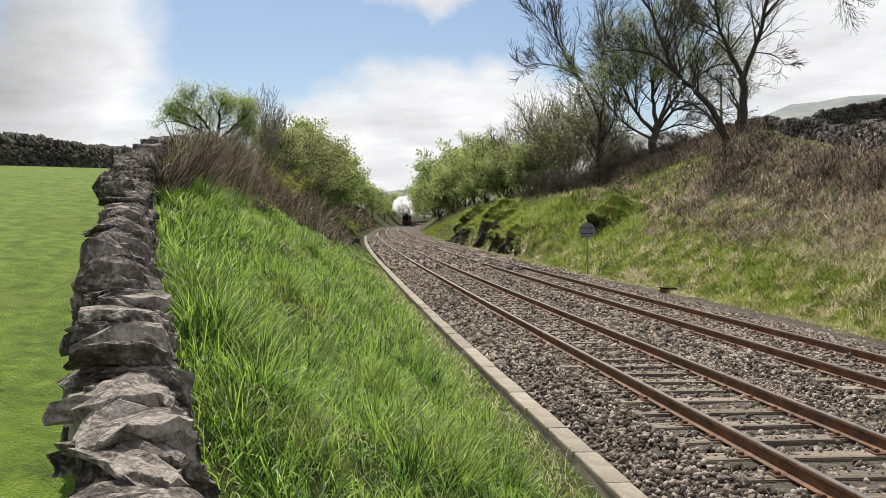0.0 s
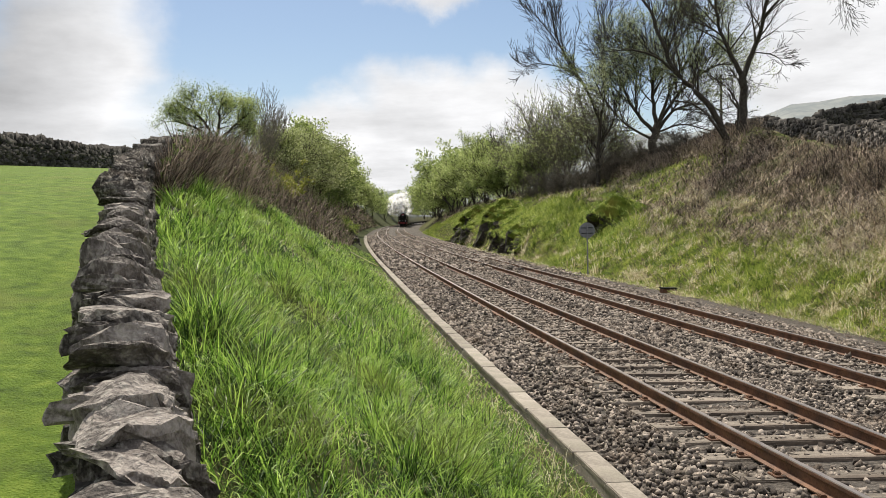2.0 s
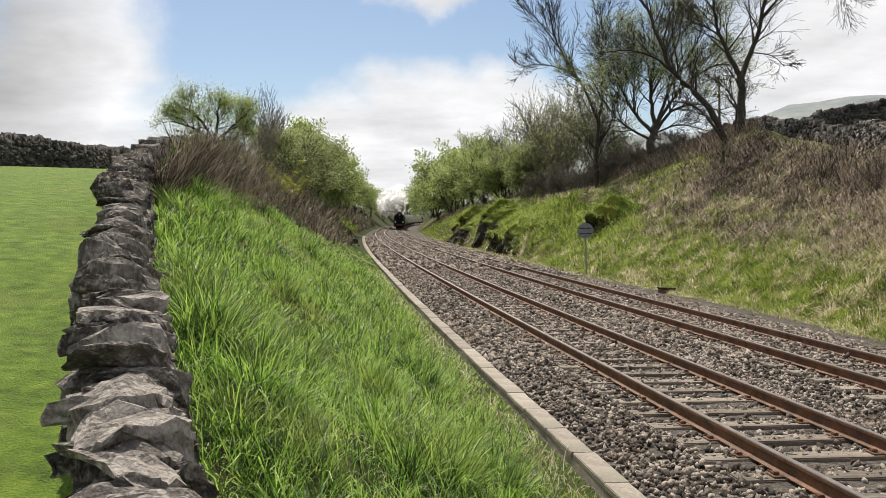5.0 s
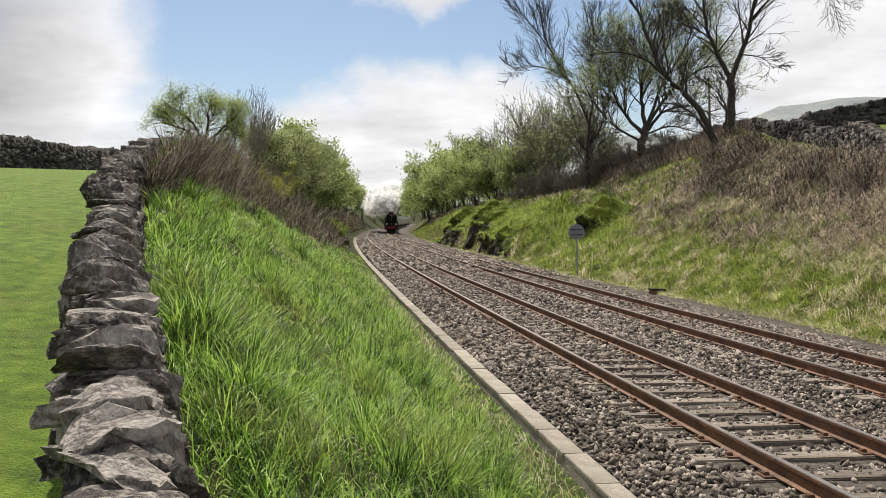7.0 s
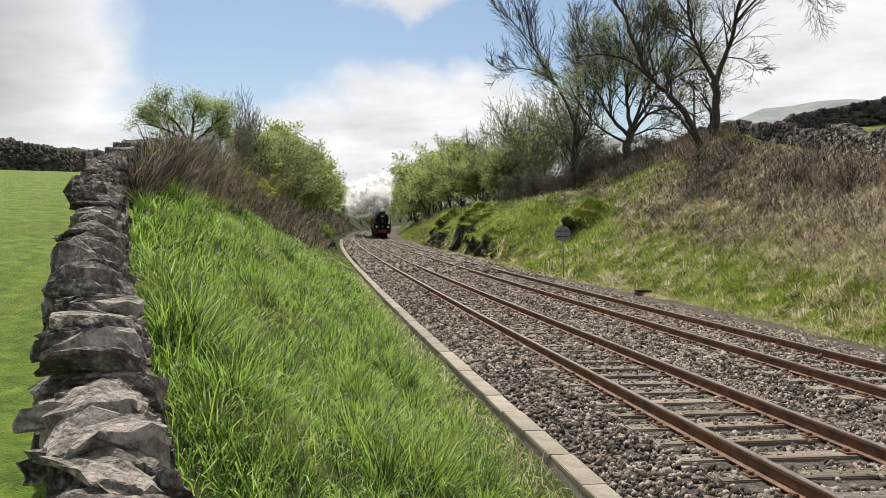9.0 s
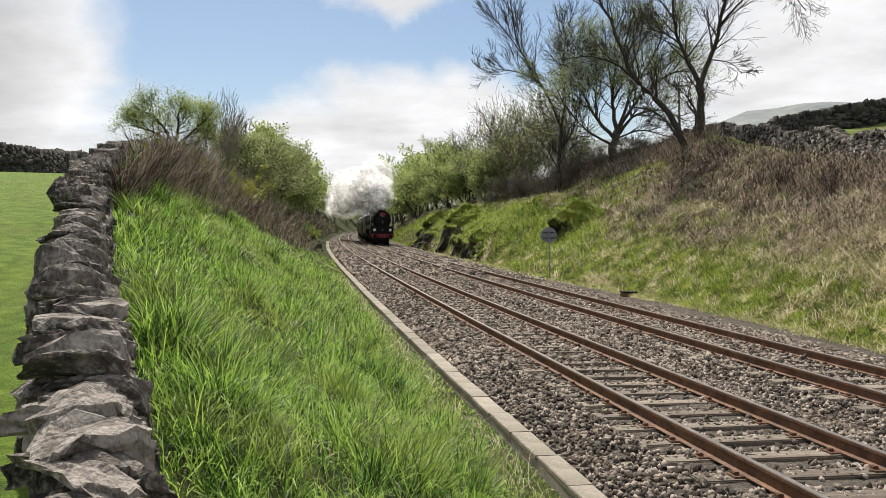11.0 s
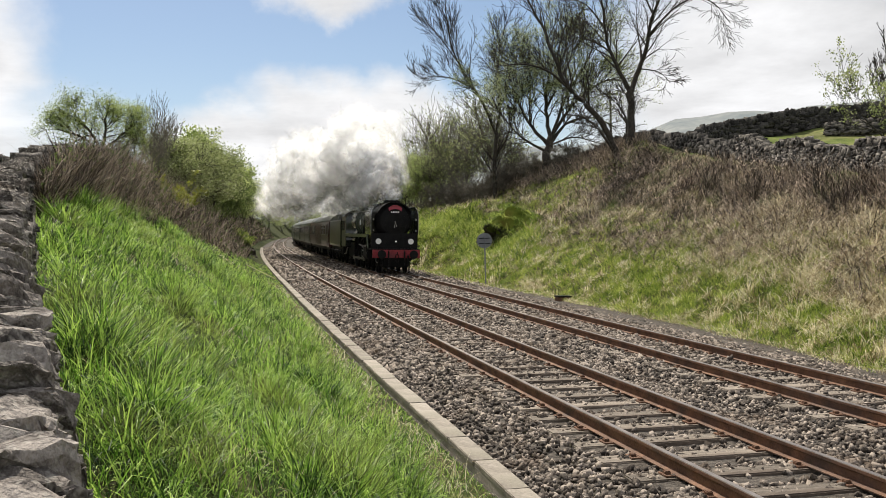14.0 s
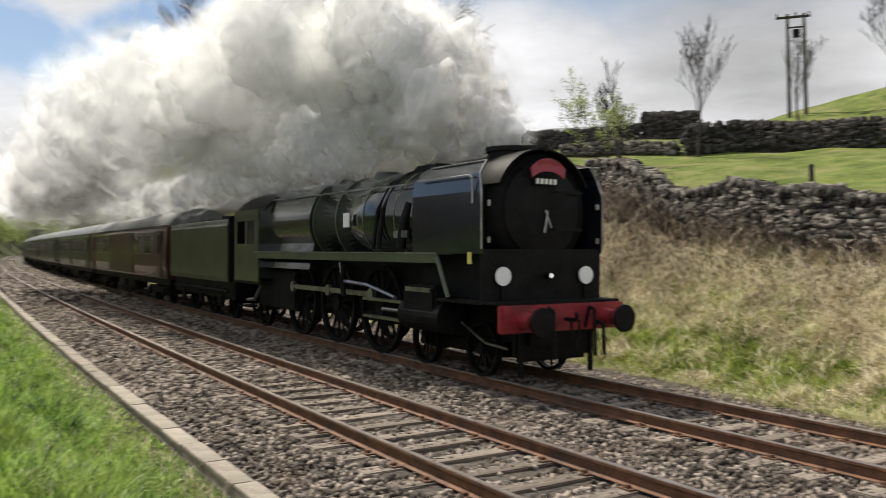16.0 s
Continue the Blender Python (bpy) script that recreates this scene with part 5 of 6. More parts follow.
        tube(buf, (x, -0.78, 1.06), (x, -1.0, 1.06), 0.075, 0.075, 16)
        bshank = part("buffer", buf, M["red"], beam)
        head = bmesh.new()
        tube(head, (x, -1.0, 1.06), (x, -1.045, 1.06), 0.235, 0.225, 28)
        part("buffer_head", head, M["black"], e, "round dark oily buffer head")
    hook = piped([(0, -0.55, 1.05), (0, -0.78, 1.05), (0, -0.84, 1.12), (0, -0.80, 1.17)], 0.035)
    part("coupling_hook", hook, B, e)
    for x in (-0.08, 0.08):
        part("coupling_link", piped([(x, -0.78, 1.05), (x, -0.80, 0.75), (x * 0.3, -0.80, 0.6)], 0.022), B, e)
    for x, top in ((0.42, 1.25), (0.62, 1.0), (-0.45, 1.25)):
        part("brake_pipe", piped([(x, -0.55, 0.9), (x, -0.66, top), (x, -0.78, top - 0.05), (x, -0.80, 0.45)], 0.032), B, e)
    # added black block that stands for the shade below the buffer beam
    part("front_drag_plate", boxed(-0.78, 0.78, -0.30, -0.05, 0.34, 0.88, 0.08), B, e)
    part("guard_iron", boxed(0.72, 0.78, -0.35, -0.28, 0.12, 0.9), B, e)
    part("guard_iron", boxed(-0.78, -0.72, -0.35, -0.28, 0.12, 0.9), B, e)
    # front apron up to the smokebox, footplate over the cylinders
    pts = [(-1.28, 1.32), (1.28, 1.32), (1.28, 2.2), (-1.28, 2.2)]
    part("front_apron", shell(pts, 0.02, 0.10), B, e)
    part("front_footplate", boxed(-1.30, 1.30, -0.45, 0.9, 1.30, 1.345, 0.008), B, e)
    # smokebox and door
    Z, R = 2.86, 0.97
    part("smokebox", barrel(0.12, 2.35, R, R, Z), B, e, smooth=True)
    door = bmesh.new()
    tube(door, (0, 0.12, Z), (0, 0.06, Z), 0.84, 0.80, 40)
    tube(door, (0, 0.06, Z), (0, 0.0, Z), 0.80, 0.45, 40)
    sd = part("smokebox_door", door, B, e)
    part("door_dart", piped([(0, -0.02, Z), (0.02, -0.05, Z - 0.05), (-0.05, -0.06, Z - 0.38)], 0.018), M["steel"], sd, "bright steel smokebox door handle")
    part("door_dart", piped([(0, -0.02, Z), (0.10, -0.05, Z - 0.30)], 0.018), M["steel"], sd, "bright steel smokebox door handle")
    for dz in (-0.32, 0.32):
        part("door_hinge", boxed(0.1, 0.86, 0.0, 0.05, Z + dz - 0.03, Z + dz + 0.03, 0.01), B, sd)
    # casing over the front of the smokebox, wrapped towards the deflectors
    arc = [(math.sin(a) * 1.05, Z + math.cos(a) * 1.06) for a in np.linspace(-1.15, 1.15, 49)]
    hood = bmesh.new()
    outer = [[hood.verts.new((x, y, z)) for x, z in arc] for y in (0.0, 2.2)]
    inner = [[hood.verts.new((x * 0.975, y, Z + (z - Z) * 0.975)) for x, z in arc] for y in (0.0, 2.2)]
    for g in (outer, inner):
        for j in range(48):
            hood.faces.new((g[0][j], g[0][j + 1], g[1][j + 1], g[1][j]))
    for k in (0, 1):
        for j in range(48):
            hood.faces.new((outer[k][j], outer[k][j + 1], inner[k][j + 1], inner[k][j]))
    part("smokebox_casing", hood, B, e)
    # number plate with plain marks, headboard with plain bars
    plate = part("number_plate", boxed(-0.27, 0.27, -0.045, -0.025, Z + 0.42, Z + 0.56, 0.005), B, e)
    for i in range(5):
        part("digit_bar", boxed(-0.225 + i * 0.095, -0.165 + i * 0.095, -0.052, -0.0455, Z + 0.445, Z + 0.535), M["white"], plate, "white painted mark")
    hb = bmesh.new()
    arc2 = [(math.sin(a) * 0.57, Z + 0.16 + math.cos(a) * 0.72) for a in np.linspace(-0.72, 0.72, 11)]
    low = [(math.sin(a) * 0.52, Z + 0.18 + math.cos(a) * 0.48) for a in np.linspace(0.72, -0.72, 11)]
    ring_pts = arc2 + low
    f0 = [hb.verts.new((x, -0.10, z)) for x, z in ring_pts]
    f1 = [hb.verts.new((x, -0.075, z)) for x, z in ring_pts]
    hb.faces.new(f0)
    hb.faces.new(f1[::-1])
    for j in range(len(ring_pts)):
        hb.faces.new((f0[j], f0[(j + 1) % len(ring_pts)], f1[(j + 1) % len(ring_pts)], f1[j]))
    board = part("headboard", hb, M["headboard"], e, "crimson curved train headboard")
    for i in range(7):
        a = -0.5 + i / 6
        part("lettering_bar", boxed(math.sin(a) * 0.45 - 0.025, math.sin(a) * 0.45 + 0.025, -0.106, -0.1005, Z + 0.72 + 0.05 * math.cos(a * 2), Z + 0.80 + 0.05 * math.cos(a * 2)), M["red"], board)
    part("top_lamp_iron", boxed(-0.02, 0.02, -0.06, 0.0, Z + 1.0, Z + 1.12, 0.005), B, e)
    # lamps
    for x in (-0.90, 0.90):
        d = bmesh.new()
        tube(d, (x, -0.02, 1.75), (x, -0.05, 1.75), 0.155, 0.155, 28)
        part("headcode_disc", d, M["white"], e, "white round headcode disc")
        part("lamp_iron", boxed(x - 0.025, x + 0.025, -0.02, 0.02, 1.32, 1.75, 0.004), B, e)
    lamp = bmesh.new()
    tube(lamp, (0.05, -0.02, 1.75), (0.05, -0.12, 1.75), 0.06, 0.06, 18)
    lm = part("electric_lamp", lamp, B, e)
    lens = bmesh.new()
    tube(lens, (0.05, -0.12, 1.75), (0.05, -0.135, 1.75), 0.042, 0.034, 18)
    part("lamp_lens", lens, M["lens"], lm, "small lit round lamp lens")
    for x in (-1.18, 1.18):
        for z in (2.95, 2.35):
            part("marker_bracket", boxed(x - 0.03, x + 0.03, -0.03, 0.0, z - 0.05, z + 0.05, 0.008), M["steel"], e, "small white marker bracket")
    part("warning_flash", boxed(-1.305, -1.30, 0.30, 0.42, 1.95, 2.15), M["yellow"], e, "yellow and white warning plate")
    # smoke deflectors
    for sx in (-1, 1):
        df = bmesh.new()
        prof = [(1.30, 2.12), (1.31, 2.6), (1.31, 3.15), (1.26, 3.45), (1.12, 3.66)]
        rows = []
        for thick in (0.0, 0.025):
            rows.append([[df.verts.new((sx * (x - thick), y, z)) for x, z in prof] for y in (0.0, 0.12, 2.05, 2.25)])
            g = rows[-1]
            for v in (g[0][-1], g[0][-2]):
                v.co.y += 0.10
            for v in (g[3][-1],):
                v.co.y -= 0.18
            for i in range(3):
                for j in range(4):
                    df.faces.new((g[i][j], g[i][j + 1], g[i + 1][j + 1], g[i + 1][j]))
        a, b = rows
        edge = lambda g: [g[i][0] for i in range(4)] + [g[3][j] for j in range(1, 5)] + [g[i][4] for i in (2, 1, 0)] + [g[0][j] for j in (3, 2, 1)]
        ea, eb = edge(a), edge(b)
        for i in range(len(ea)):
            df.faces.new((ea[i], ea[(i + 1) % len(ea)], eb[(i + 1) % len(eb)], eb[i]))
        dd = part("smoke_deflector", df, M["deflector"], e, "glossy blue-black smoke deflector plate")
        rim = [(sx * 1.318, -0.004, 2.2), (sx * 1.322, -0.004, 3.12), (sx * 1.275, 0.10, 3.45), (sx * 1.14, 0.10, 3.665), (sx * 1.14, 1.86, 3.665)]
        part("deflector_rim", piped(rim, 0.013, 8), M["steel"], dd, "thin bright rim along the deflector edge")
        part("deflector_handrail", piped([(sx * 1.335, 1.95, 3.42), (sx * 1.345, 0.3, 3.42), (sx * 1.345, 0.22, 3.36), (sx * 1.345, 0.22, 2.95)], 0.017), M["steel"], dd, "thin polished handrail")
    # boiler, bands, firebox
    part("boiler", barrel(2.35, 7.6, 0.95, 1.05, Z), G, e, "polished dark green boiler", smooth=True)
    part("smokebox_band", barrel(2.30, 2.42, 1.0, 1.0, Z), B, e)
    for y in (3.55, 4.9, 6.25, 7.5):
        r = 0.95 + (y - 2.35) / 5.25 * 0.10
        part("boiler_band", barrel(y, y + 0.055, r + 0.012, r + 0.012, Z), M["olive"], e, "thin lined boiler band")
    fire = [(math.cos(a) * 1.12 * (1.0 if abs(math.cos(a)) > 0.3 else 1.0), Z + math.sin(a) * 1.07) for a in np.linspace(-0.5, math.pi + 0.5, 73)]
    fire = [(1.12, 1.7)] + fire + [(-1.12, 1.7)]
    part("firebox", shell(fire, 7.6, 10.7), G, e, "polished dark green firebox cladding", smooth=False)
    part("chimney", tube(tube(bmesh.new(), (0, 0.95, 3.72), (0, 0.95, 3.94), 0.44, 0.42, 28), (0, 0.95, 3.94), (0, 0.95, 4.02), 0.47, 0.47, 28), B, e)
    dome = bmesh.new()
    tube(dome, (0, 5.6, 3.78), (0, 5.6, 3.95), 0.36, 0.30, 24)
    part("dome", dome, G, e)
    for x in (-0.15, 0.15):
        part("safety_valve", tube(bmesh.new(), (x, 7.1, 3.85), (x, 7.1, 4.02), 0.07, 0.05, 12), M["steel"], e)
    part("whistle", tube(bmesh.new(), (0.2, 9.9, 3.85), (0.2, 9.9, 4.05), 0.04, 0.04, 10), M["steel"], e)
    part("regulator_box", boxed(-0.32, 0.32, 3.0, 3.9, 3.72, 3.93, 0.04), B, e)
    part("nameplate", boxed(-1.09, -1.06, 5.45, 5.75, 2.68, 3.0, 0.01), M["white"], e, "pale oval crest plate on the boiler side")
    part("boiler_inspection_plate", boxed(-1.14, -1.10, 2.75, 3.3, 2.42, 2.56, 0.01), M["steel"], e, "bright reflecting plate on the boiler side")
    part("steam_pipe", piped([(-0.93, 3.0, 3.1), (-1.06, 3.05, 2.7), (-1.1, 3.05, 2.2)], 0.09, 12), B, e)
    part("feed_pipe", piped([(-0.25, 3.95, 3.82), (-0.7, 3.95, 3.55), (-1.0, 4.0, 3.0), (-1.08, 4.05, 2.2)], 0.05, 10), B, e)
    part("feed_pipe", piped([(-0.25, 4.15, 3.82), (-0.72, 4.15, 3.55), (-1.02, 4.2, 3.0), (-1.10, 4.25, 2.2)], 0.04, 10), B, e)
    for sx in (-1, 1):
        part("boiler_handrail", piped([(sx * 0.86, 2.5, 3.47), (sx * 0.90, 7.6, 3.52), (sx * 0.92, 10.6, 3.55)], 0.018), M["steel"], e)
        for y in (3.4, 4.8, 6.2, 7.6, 9.2):
            part("handrail_knob", boxed(sx * 0.80 - 0.05, sx * 0.80 + 0.05, y - 0.02, y + 0.02, 3.46, 3.50), M["steel"], e)
        # running plate with valance, front drop and steps
        rp = shell([(sx * 0.95, 2.13), (sx * 1.34, 2.13), (sx * 1.34, 1.95), (sx * 1.31, 1.95), (sx * 1.31, 2.10), (sx * 0.95, 2.10)], 1.35, 10.9)
        part("running_plate", rp, M["olive"], e, "olive green running plate with a pale edge")
        part("plate_edge", boxed(min(sx * 1.335, sx * 1.35), max(sx * 1.335, sx * 1.35), 1.35, 10.9, 2.115, 2.14), M["steel"], e)
        part("plate_bracket", piped([(sx * 1.31, 1.38, 2.05), (sx * 1.31, 1.0, 1.36)], 0.045, 8), M["olive"], e)
        part("lower_footplate", boxed(min(sx * 0.9, sx * 1.31), max(sx * 0.9, sx * 1.31), 0.0, 1.4, 1.28, 1.33, 0.01), B, e)
        cyl = bmesh.new()
        tube(cyl, (sx * 1.05, 1.3, 0.98), (sx * 1.05, 2.75, 0.98), 0.30, 0.30, 24)
        block(cyl, min(sx * 0.75, sx * 1.33), max(sx * 0.75, sx * 1.33), 1.45, 2.6, 0.8, 1.55, 0.06)
        part("cylinder", cyl, B, e)
        part("cylinder_cover", boxed(min(sx * 1.335, sx * 1.35), max(sx * 1.335, sx * 1.35), 1.55, 2.45, 1.42, 1.50), M["steel"], e)
        part("piston_rod", piped([(sx * 1.05, 2.7, 0.98), (sx * 1.05, 3.9, 0.98)], 0.04, 10), M["steel"], e)
        for z in (0.80, 1.16):
            part("slide_bar", boxed(min(sx * 0.98, sx * 1.12), max(sx * 0.98, sx * 1.12), 2.75, 4.7, z - 0.03, z + 0.03, 0.008), M["steel"], e)
        part("valve_gear", piped([(sx * 1.15, 3.2, 1.25), (sx * 1.15, 4.4, 1.45), (sx * 1.15, 5.6, 1.5), (sx * 1.15, 5.75, 1.9)], 0.04, 8), M["steel"], e)
        part("expansion_link", piped([(sx * 1.18, 5.5, 1.85), (sx * 1.18, 5.58, 1.5), (sx * 1.18, 5.5, 1.15)], 0.06, 8), B, e)
        part("sand_pipe", piped([(sx * 0.9, 1.2, 0.9), (sx * 0.95, 0.4, 0.62), (sx * 0.95, -0.2, 0.58)], 0.022), M["steel"], e)
        part("cab_step", boxed(min(sx * 1.0, sx * 1.3), max(sx * 1.0, sx * 1.3), 11.6, 12.3, 0.55, 0.6, 0.008), B, e)
        part("injector_pipe", piped([(sx * 1.15, 10.9, 1.2), (sx * 1.2, 11.3, 0.8), (sx * 1.2, 11.9, 0.75)], 0.05, 8), M["steel"], e)
    # cab
    for sx in (-1, 1):
        side = bmesh.new()
        x0, x1 = sx * 1.33, sx * 1.30
        for y0, y1, z0, z1 in ((10.7, 12.75, 1.3, 2.35), (10.7, 11.0, 2.35, 3.2), (11.65, 11.8, 2.35, 3.2), (12.55, 12.75, 2.35, 3.2), (10.7, 12.75, 3.0, 3.3)):
            block(side, min(x0, x1), max(x0, x1), y0, y1, z0, z1)
        part("cab_side", side, M["tender"], e, "olive green cab side sheet")
        part("cab_window", boxed(min(sx * 1.31, sx * 1.318), max(sx * 1.31, sx * 1.318), 11.0, 11.65, 2.35, 3.0), M["glass"], e)
    roof = [(math.sin(a) * 1.36, 2.75 + math.cos(a) * 1.12) for a in np.linspace(-1.08, 1.08, 15)]
    rf = roof + [(x * 0.97, z - 0.04) for x, z in roof[::-1]]
    part("cab_roof", shell(rf, 10.6, 13.0), B, e)
    part("cab_front", shell([(-1.3, 1.4), (1.3, 1.4), (1.3, 3.2)] + roof[::-1] + [(-1.3, 3.2)], 10.66, 10.72), M["boiler"], e)
    part("cab_floor", boxed(-1.28, 1.28, 10.7, 13.0, 1.22, 1.32), B, e)
    part("ashpan", boxed(-0.95, 0.95, 8.9, 11.6, 0.6, 1.6, 0.05), B, e)
    # wheels
    small, big, mid = wheel_mesh("bogie_wheel", 0.47, 9, B), wheel_mesh("driving_wheel", 0.94, 14, B), wheel_mesh("trailing_wheel", 0.55, 10, B)
    for y in (0.75, 2.65):
        add_wheel(e, small, y, 0.47, "bogie_wheel")
    for y in (4.5, 6.7, 8.9):
        add_wheel(e, big, y, 0.94, "driving_wheel")
    add_wheel(e, mid, 11.6, 0.55, "trailing_wheel")
    part("bogie_frame", boxed(-0.62, 0.62, 0.3, 3.1, 0.35, 0.6, 0.03), B, e)
    for sx, ph in ((-1, 0.0), (1, math.pi / 2)):
        rod = bmesh.new()
        block(rod, sx * 1.0 - 0.03, sx * 1.0 + 0.03, -2.3, 2.3, -0.055, 0.055, 0.01)
        for y in (-2.2, 0, 2.2):
            tube(rod, (sx * 1.0 - 0.05, y, 0), (sx * 1.0 + 0.05, y, 0), 0.13, 0.13, 16)
        ob = part("coupling_rod", rod, M["steel"], e, "oiled steel coupling rod")
        RODS.append((ob, 0.305, (0, 6.7, 0.94), ph))
    return e


def build_tender():
    t = tagged(new("tender"), "olive green coal tender coupled behind the steam locomotive", "tender")
    B, G = M["black"], M["tender"]
    part("tender_frame", boxed(-1.15, 1.15, 0.1, 7.5, 0.65, 1.2, 0.03), B, t)
    prof = [(-1.33, 1.2), (1.33, 1.2), (1.36, 1.35), (1.36, 2.9), (1.28, 3.1), (1.1, 3.14), (1.06, 2.85), (-1.06, 2.85), (-1.1, 3.14), (-1.28, 3.1), (-1.36, 2.9), (-1.36, 1.35)]
    part("tank", shell(prof, 0.25, 7.45), G, t, "dull olive green tender tank side")
    part("tank_rib", boxed(-1.37, -1.362, 0.3, 7.4, 3.02, 3.06), M["steel"], t)
    coal = bmesh.new()
    rng = random.Random(77)
    for i in range(160):
        r = rng.uniform(0.09, 0.2)
        c = bmesh.ops.create_icosphere(coal, subdivisions=1, radius=r)
        off = Vector((rng.uniform(-0.85, 0.85), rng.uniform(0.6, 5.0), 2.85 + rng.uniform(0, 0.35)))
        for v in c["verts"]:
            v.co = v.co * rng.uniform(0.75, 1.15) + off
    tagged(part("coal", coal, M["coal"], t, "heaped black coal"), kind="stuff")
    part("front_bulkhead", boxed(-1.33, 1.33, 0.15, 0.25, 1.2, 3.2, 0.02), B, t)
    wm = wheel_mesh("tender_wheel", 0.545, 10, B)
    for y in (1.4, 3.7, 6.0):
        add_wheel(t, wm, y, 0.545, "tender_wheel")
        for sx in (-1, 1):
            part("axlebox", boxed(min(sx * 1.12, sx * 1.25), max(sx * 1.12, sx * 1.25), y - 0.18, y + 0.18, 0.4, 0.75, 0.02), B, t)
            part("leaf_spring", piped([(sx * 1.2, y - 0.55, 0.95), (sx * 1.2, y, 0.84), (sx * 1.2, y + 0.55, 0.95)], 0.05, 8), B, t)
    for sx in (-1, 1):
        part("brake_pipe", piped([(sx * 1.25, 0.5, 0.9), (sx * 1.25, 7.2, 0.9)], 0.04, 8), B, t)
    return t


COACH_L = 19.66


def build_coach(paint, label, van=False):
    c = tagged(new("railway_coach"), label, "railway coach", group="coaches of the train")
    L = COACH_L
    side = [(-1.34, 1.05), (-1.40, 1.5), (-1.41, 2.1), (-1.36, 2.9), (-1.30, 3.12)]
    prof = side + [(1.30, 3.12), (1.36, 2.9), (1.41, 2.1), (1.40, 1.5), (1.34, 1.05)]
    part("body", shell(prof, 0, L), paint, c)
    top = [(math.sin(a) * 1.38, 2.62 + math.cos(a) * 1.18) for a in np.linspace(-1.15, 1.15, 17)]
    top = [(x, max(z, 3.05)) for x, z in top]
    part("roof", shell(top, -0.02, L + 0.02), M["roof"], c, "weathered grey curved roof")
    part("underframe", boxed(-1.2, 1.2, 0.1, L - 0.1, 0.78, 1.04, 0.02), M["black"], c)
    part("gutter", boxed(-1.40, -1.34, 0, L, 3.08, 3.13), M["roof"], c)
    for i in range(9):
        y = 1.1 + i * (L - 2.2) / 8.0
        if van and 2 < i < 6:
            for dy in (-0.55, 0.55):
                part("luggage_door", boxed(-1.425, -1.40, y + dy - 0.5, y + dy + 0.5, 1.12, 2.95, 0.008), paint, c)
            continue
        if i in (0, 4, 8):
            d = part("door", boxed(-1.425, -1.40, y - 0.36, y + 0.36, 1.1, 2.92, 0.008), paint, c)
            part("door_window", boxed(-1.434, -1.426, y - 0.24, y + 0.24, 2.05, 2.75), M["glass"], d)
            part("door_handle", boxed(-1.45, -1.425, y + 0.24, y + 0.33, 1.92, 1.96), M["steel"], d)
        else:
            f = part("window_frame", boxed(-1.423, -1.36, y - 0.66, y + 0.66, 1.98, 2.82, 0.01), M["steel"], c)
            part("pane", boxed(-1.432, -1.424, y - 0.6, y + 0.6, 2.04, 2.76), M["glass"], f)
            part("window_bar", boxed(-1.438, -1.433, y - 0.6, y + 0.6, 2.50, 2.53), M["steel"], f)
    wm = bpy.data.meshes.get("coach_wheel") or wheel_mesh("coach_wheel", 0.457, 8, M["black"])
    for yb in (2.9, L - 2.9):
        bf = part("bogie", boxed(-1.08, 1.08, yb - 1.75, yb + 1.75, 0.4, 0.68, 0.04), M["black"], c)
        for dy in (-1.3, 1.3):
            add_wheel(c, wm, yb + dy, 0.457, "coach_wheel")
            part("axlebox", boxed(-1.18, -1.05, yb + dy - 0.15, yb + dy + 0.15, 0.32, 0.62, 0.02), M["black"], bf)
    for y0, y1 in ((7.2, 9.0), (9.6, 11.2)):
        part("battery_box", boxed(-1.2, -0.6, y0, y1, 0.42, 0.8, 0.03), M["black"], c)
    for y0, y1 in ((-0.3, 0.0), (L, L + 0.3)):
        part("gangway", boxed(-0.48, 0.48, y0, y1, 1.1, 3.1, 0.03), M["black"], c, "black rubber gangway connection")
        for x in (-0.87, 0.87):
            part("buffer", tube(bmesh.new(), (x, y0, 1.06), (x, y1, 1.06), 0.16, 0.16, 14), M["black"], c)
    return c


# ---------------------------------------------------------------- steam and smoke
def steam_material(name, colour, alpha):
    """Thin steam: flakes that fade from their middle to nothing at the rim, and by noise."""
    m = bpy.data.materials.new(name)
    m.use_nodes = True
    nt = m.node_tree
    nt.nodes.clear()
    N, L = nt.nodes.new, nt.links.new
    out, mix, tr = N("ShaderNodeOutputMaterial"), N("ShaderNodeMixShader"), N("ShaderNodeBsdfTransparent")
    both, di, tl = N("ShaderNodeMixShader"), N("ShaderNodeBsdfDiffuse"), N("ShaderNodeBsdfTranslucent")
    tc, no, mr = N("ShaderNodeTexCoord"), N("ShaderNodeTexNoise"), N("ShaderNodeMapRange")
    uv, sep, fade, mul = N("ShaderNodeUVMap"), N("ShaderNodeSeparateXYZ"), N("ShaderNodeMapRange"), N("ShaderNodeMath")
    di.inputs[0].default_value = tl.inputs[0].default_value = (*colour, 1)
    both.inputs[0].default_value = 0.8
    L(di.outputs[0], both.inputs[1])
    L(tl.outputs[0], both.inputs[2])
    no.inputs["Scale"].default_value, no.inputs["Detail"].default_value = 2.2, 5
    L(tc.outputs["Object"], no.inputs["Vector"])
    mr.inputs["From Min"].default_value, mr.inputs["From Max"].default_value = 0.3, 0.65
    mr.inputs["To Min"].default_value, mr.inputs["To Max"].default_value = alpha[0], alpha[1]
    L(no.outputs[0], mr.inputs["Value"])
    L(uv.outputs[0], sep.inputs[0])
    fade.interpolation_type = "SMOOTHSTEP"
    fade.inputs["To Min"].default_value, fade.inputs["To Max"].default_value = 1.0, 0.0
    L(sep.outputs[0], fade.inputs["Value"])
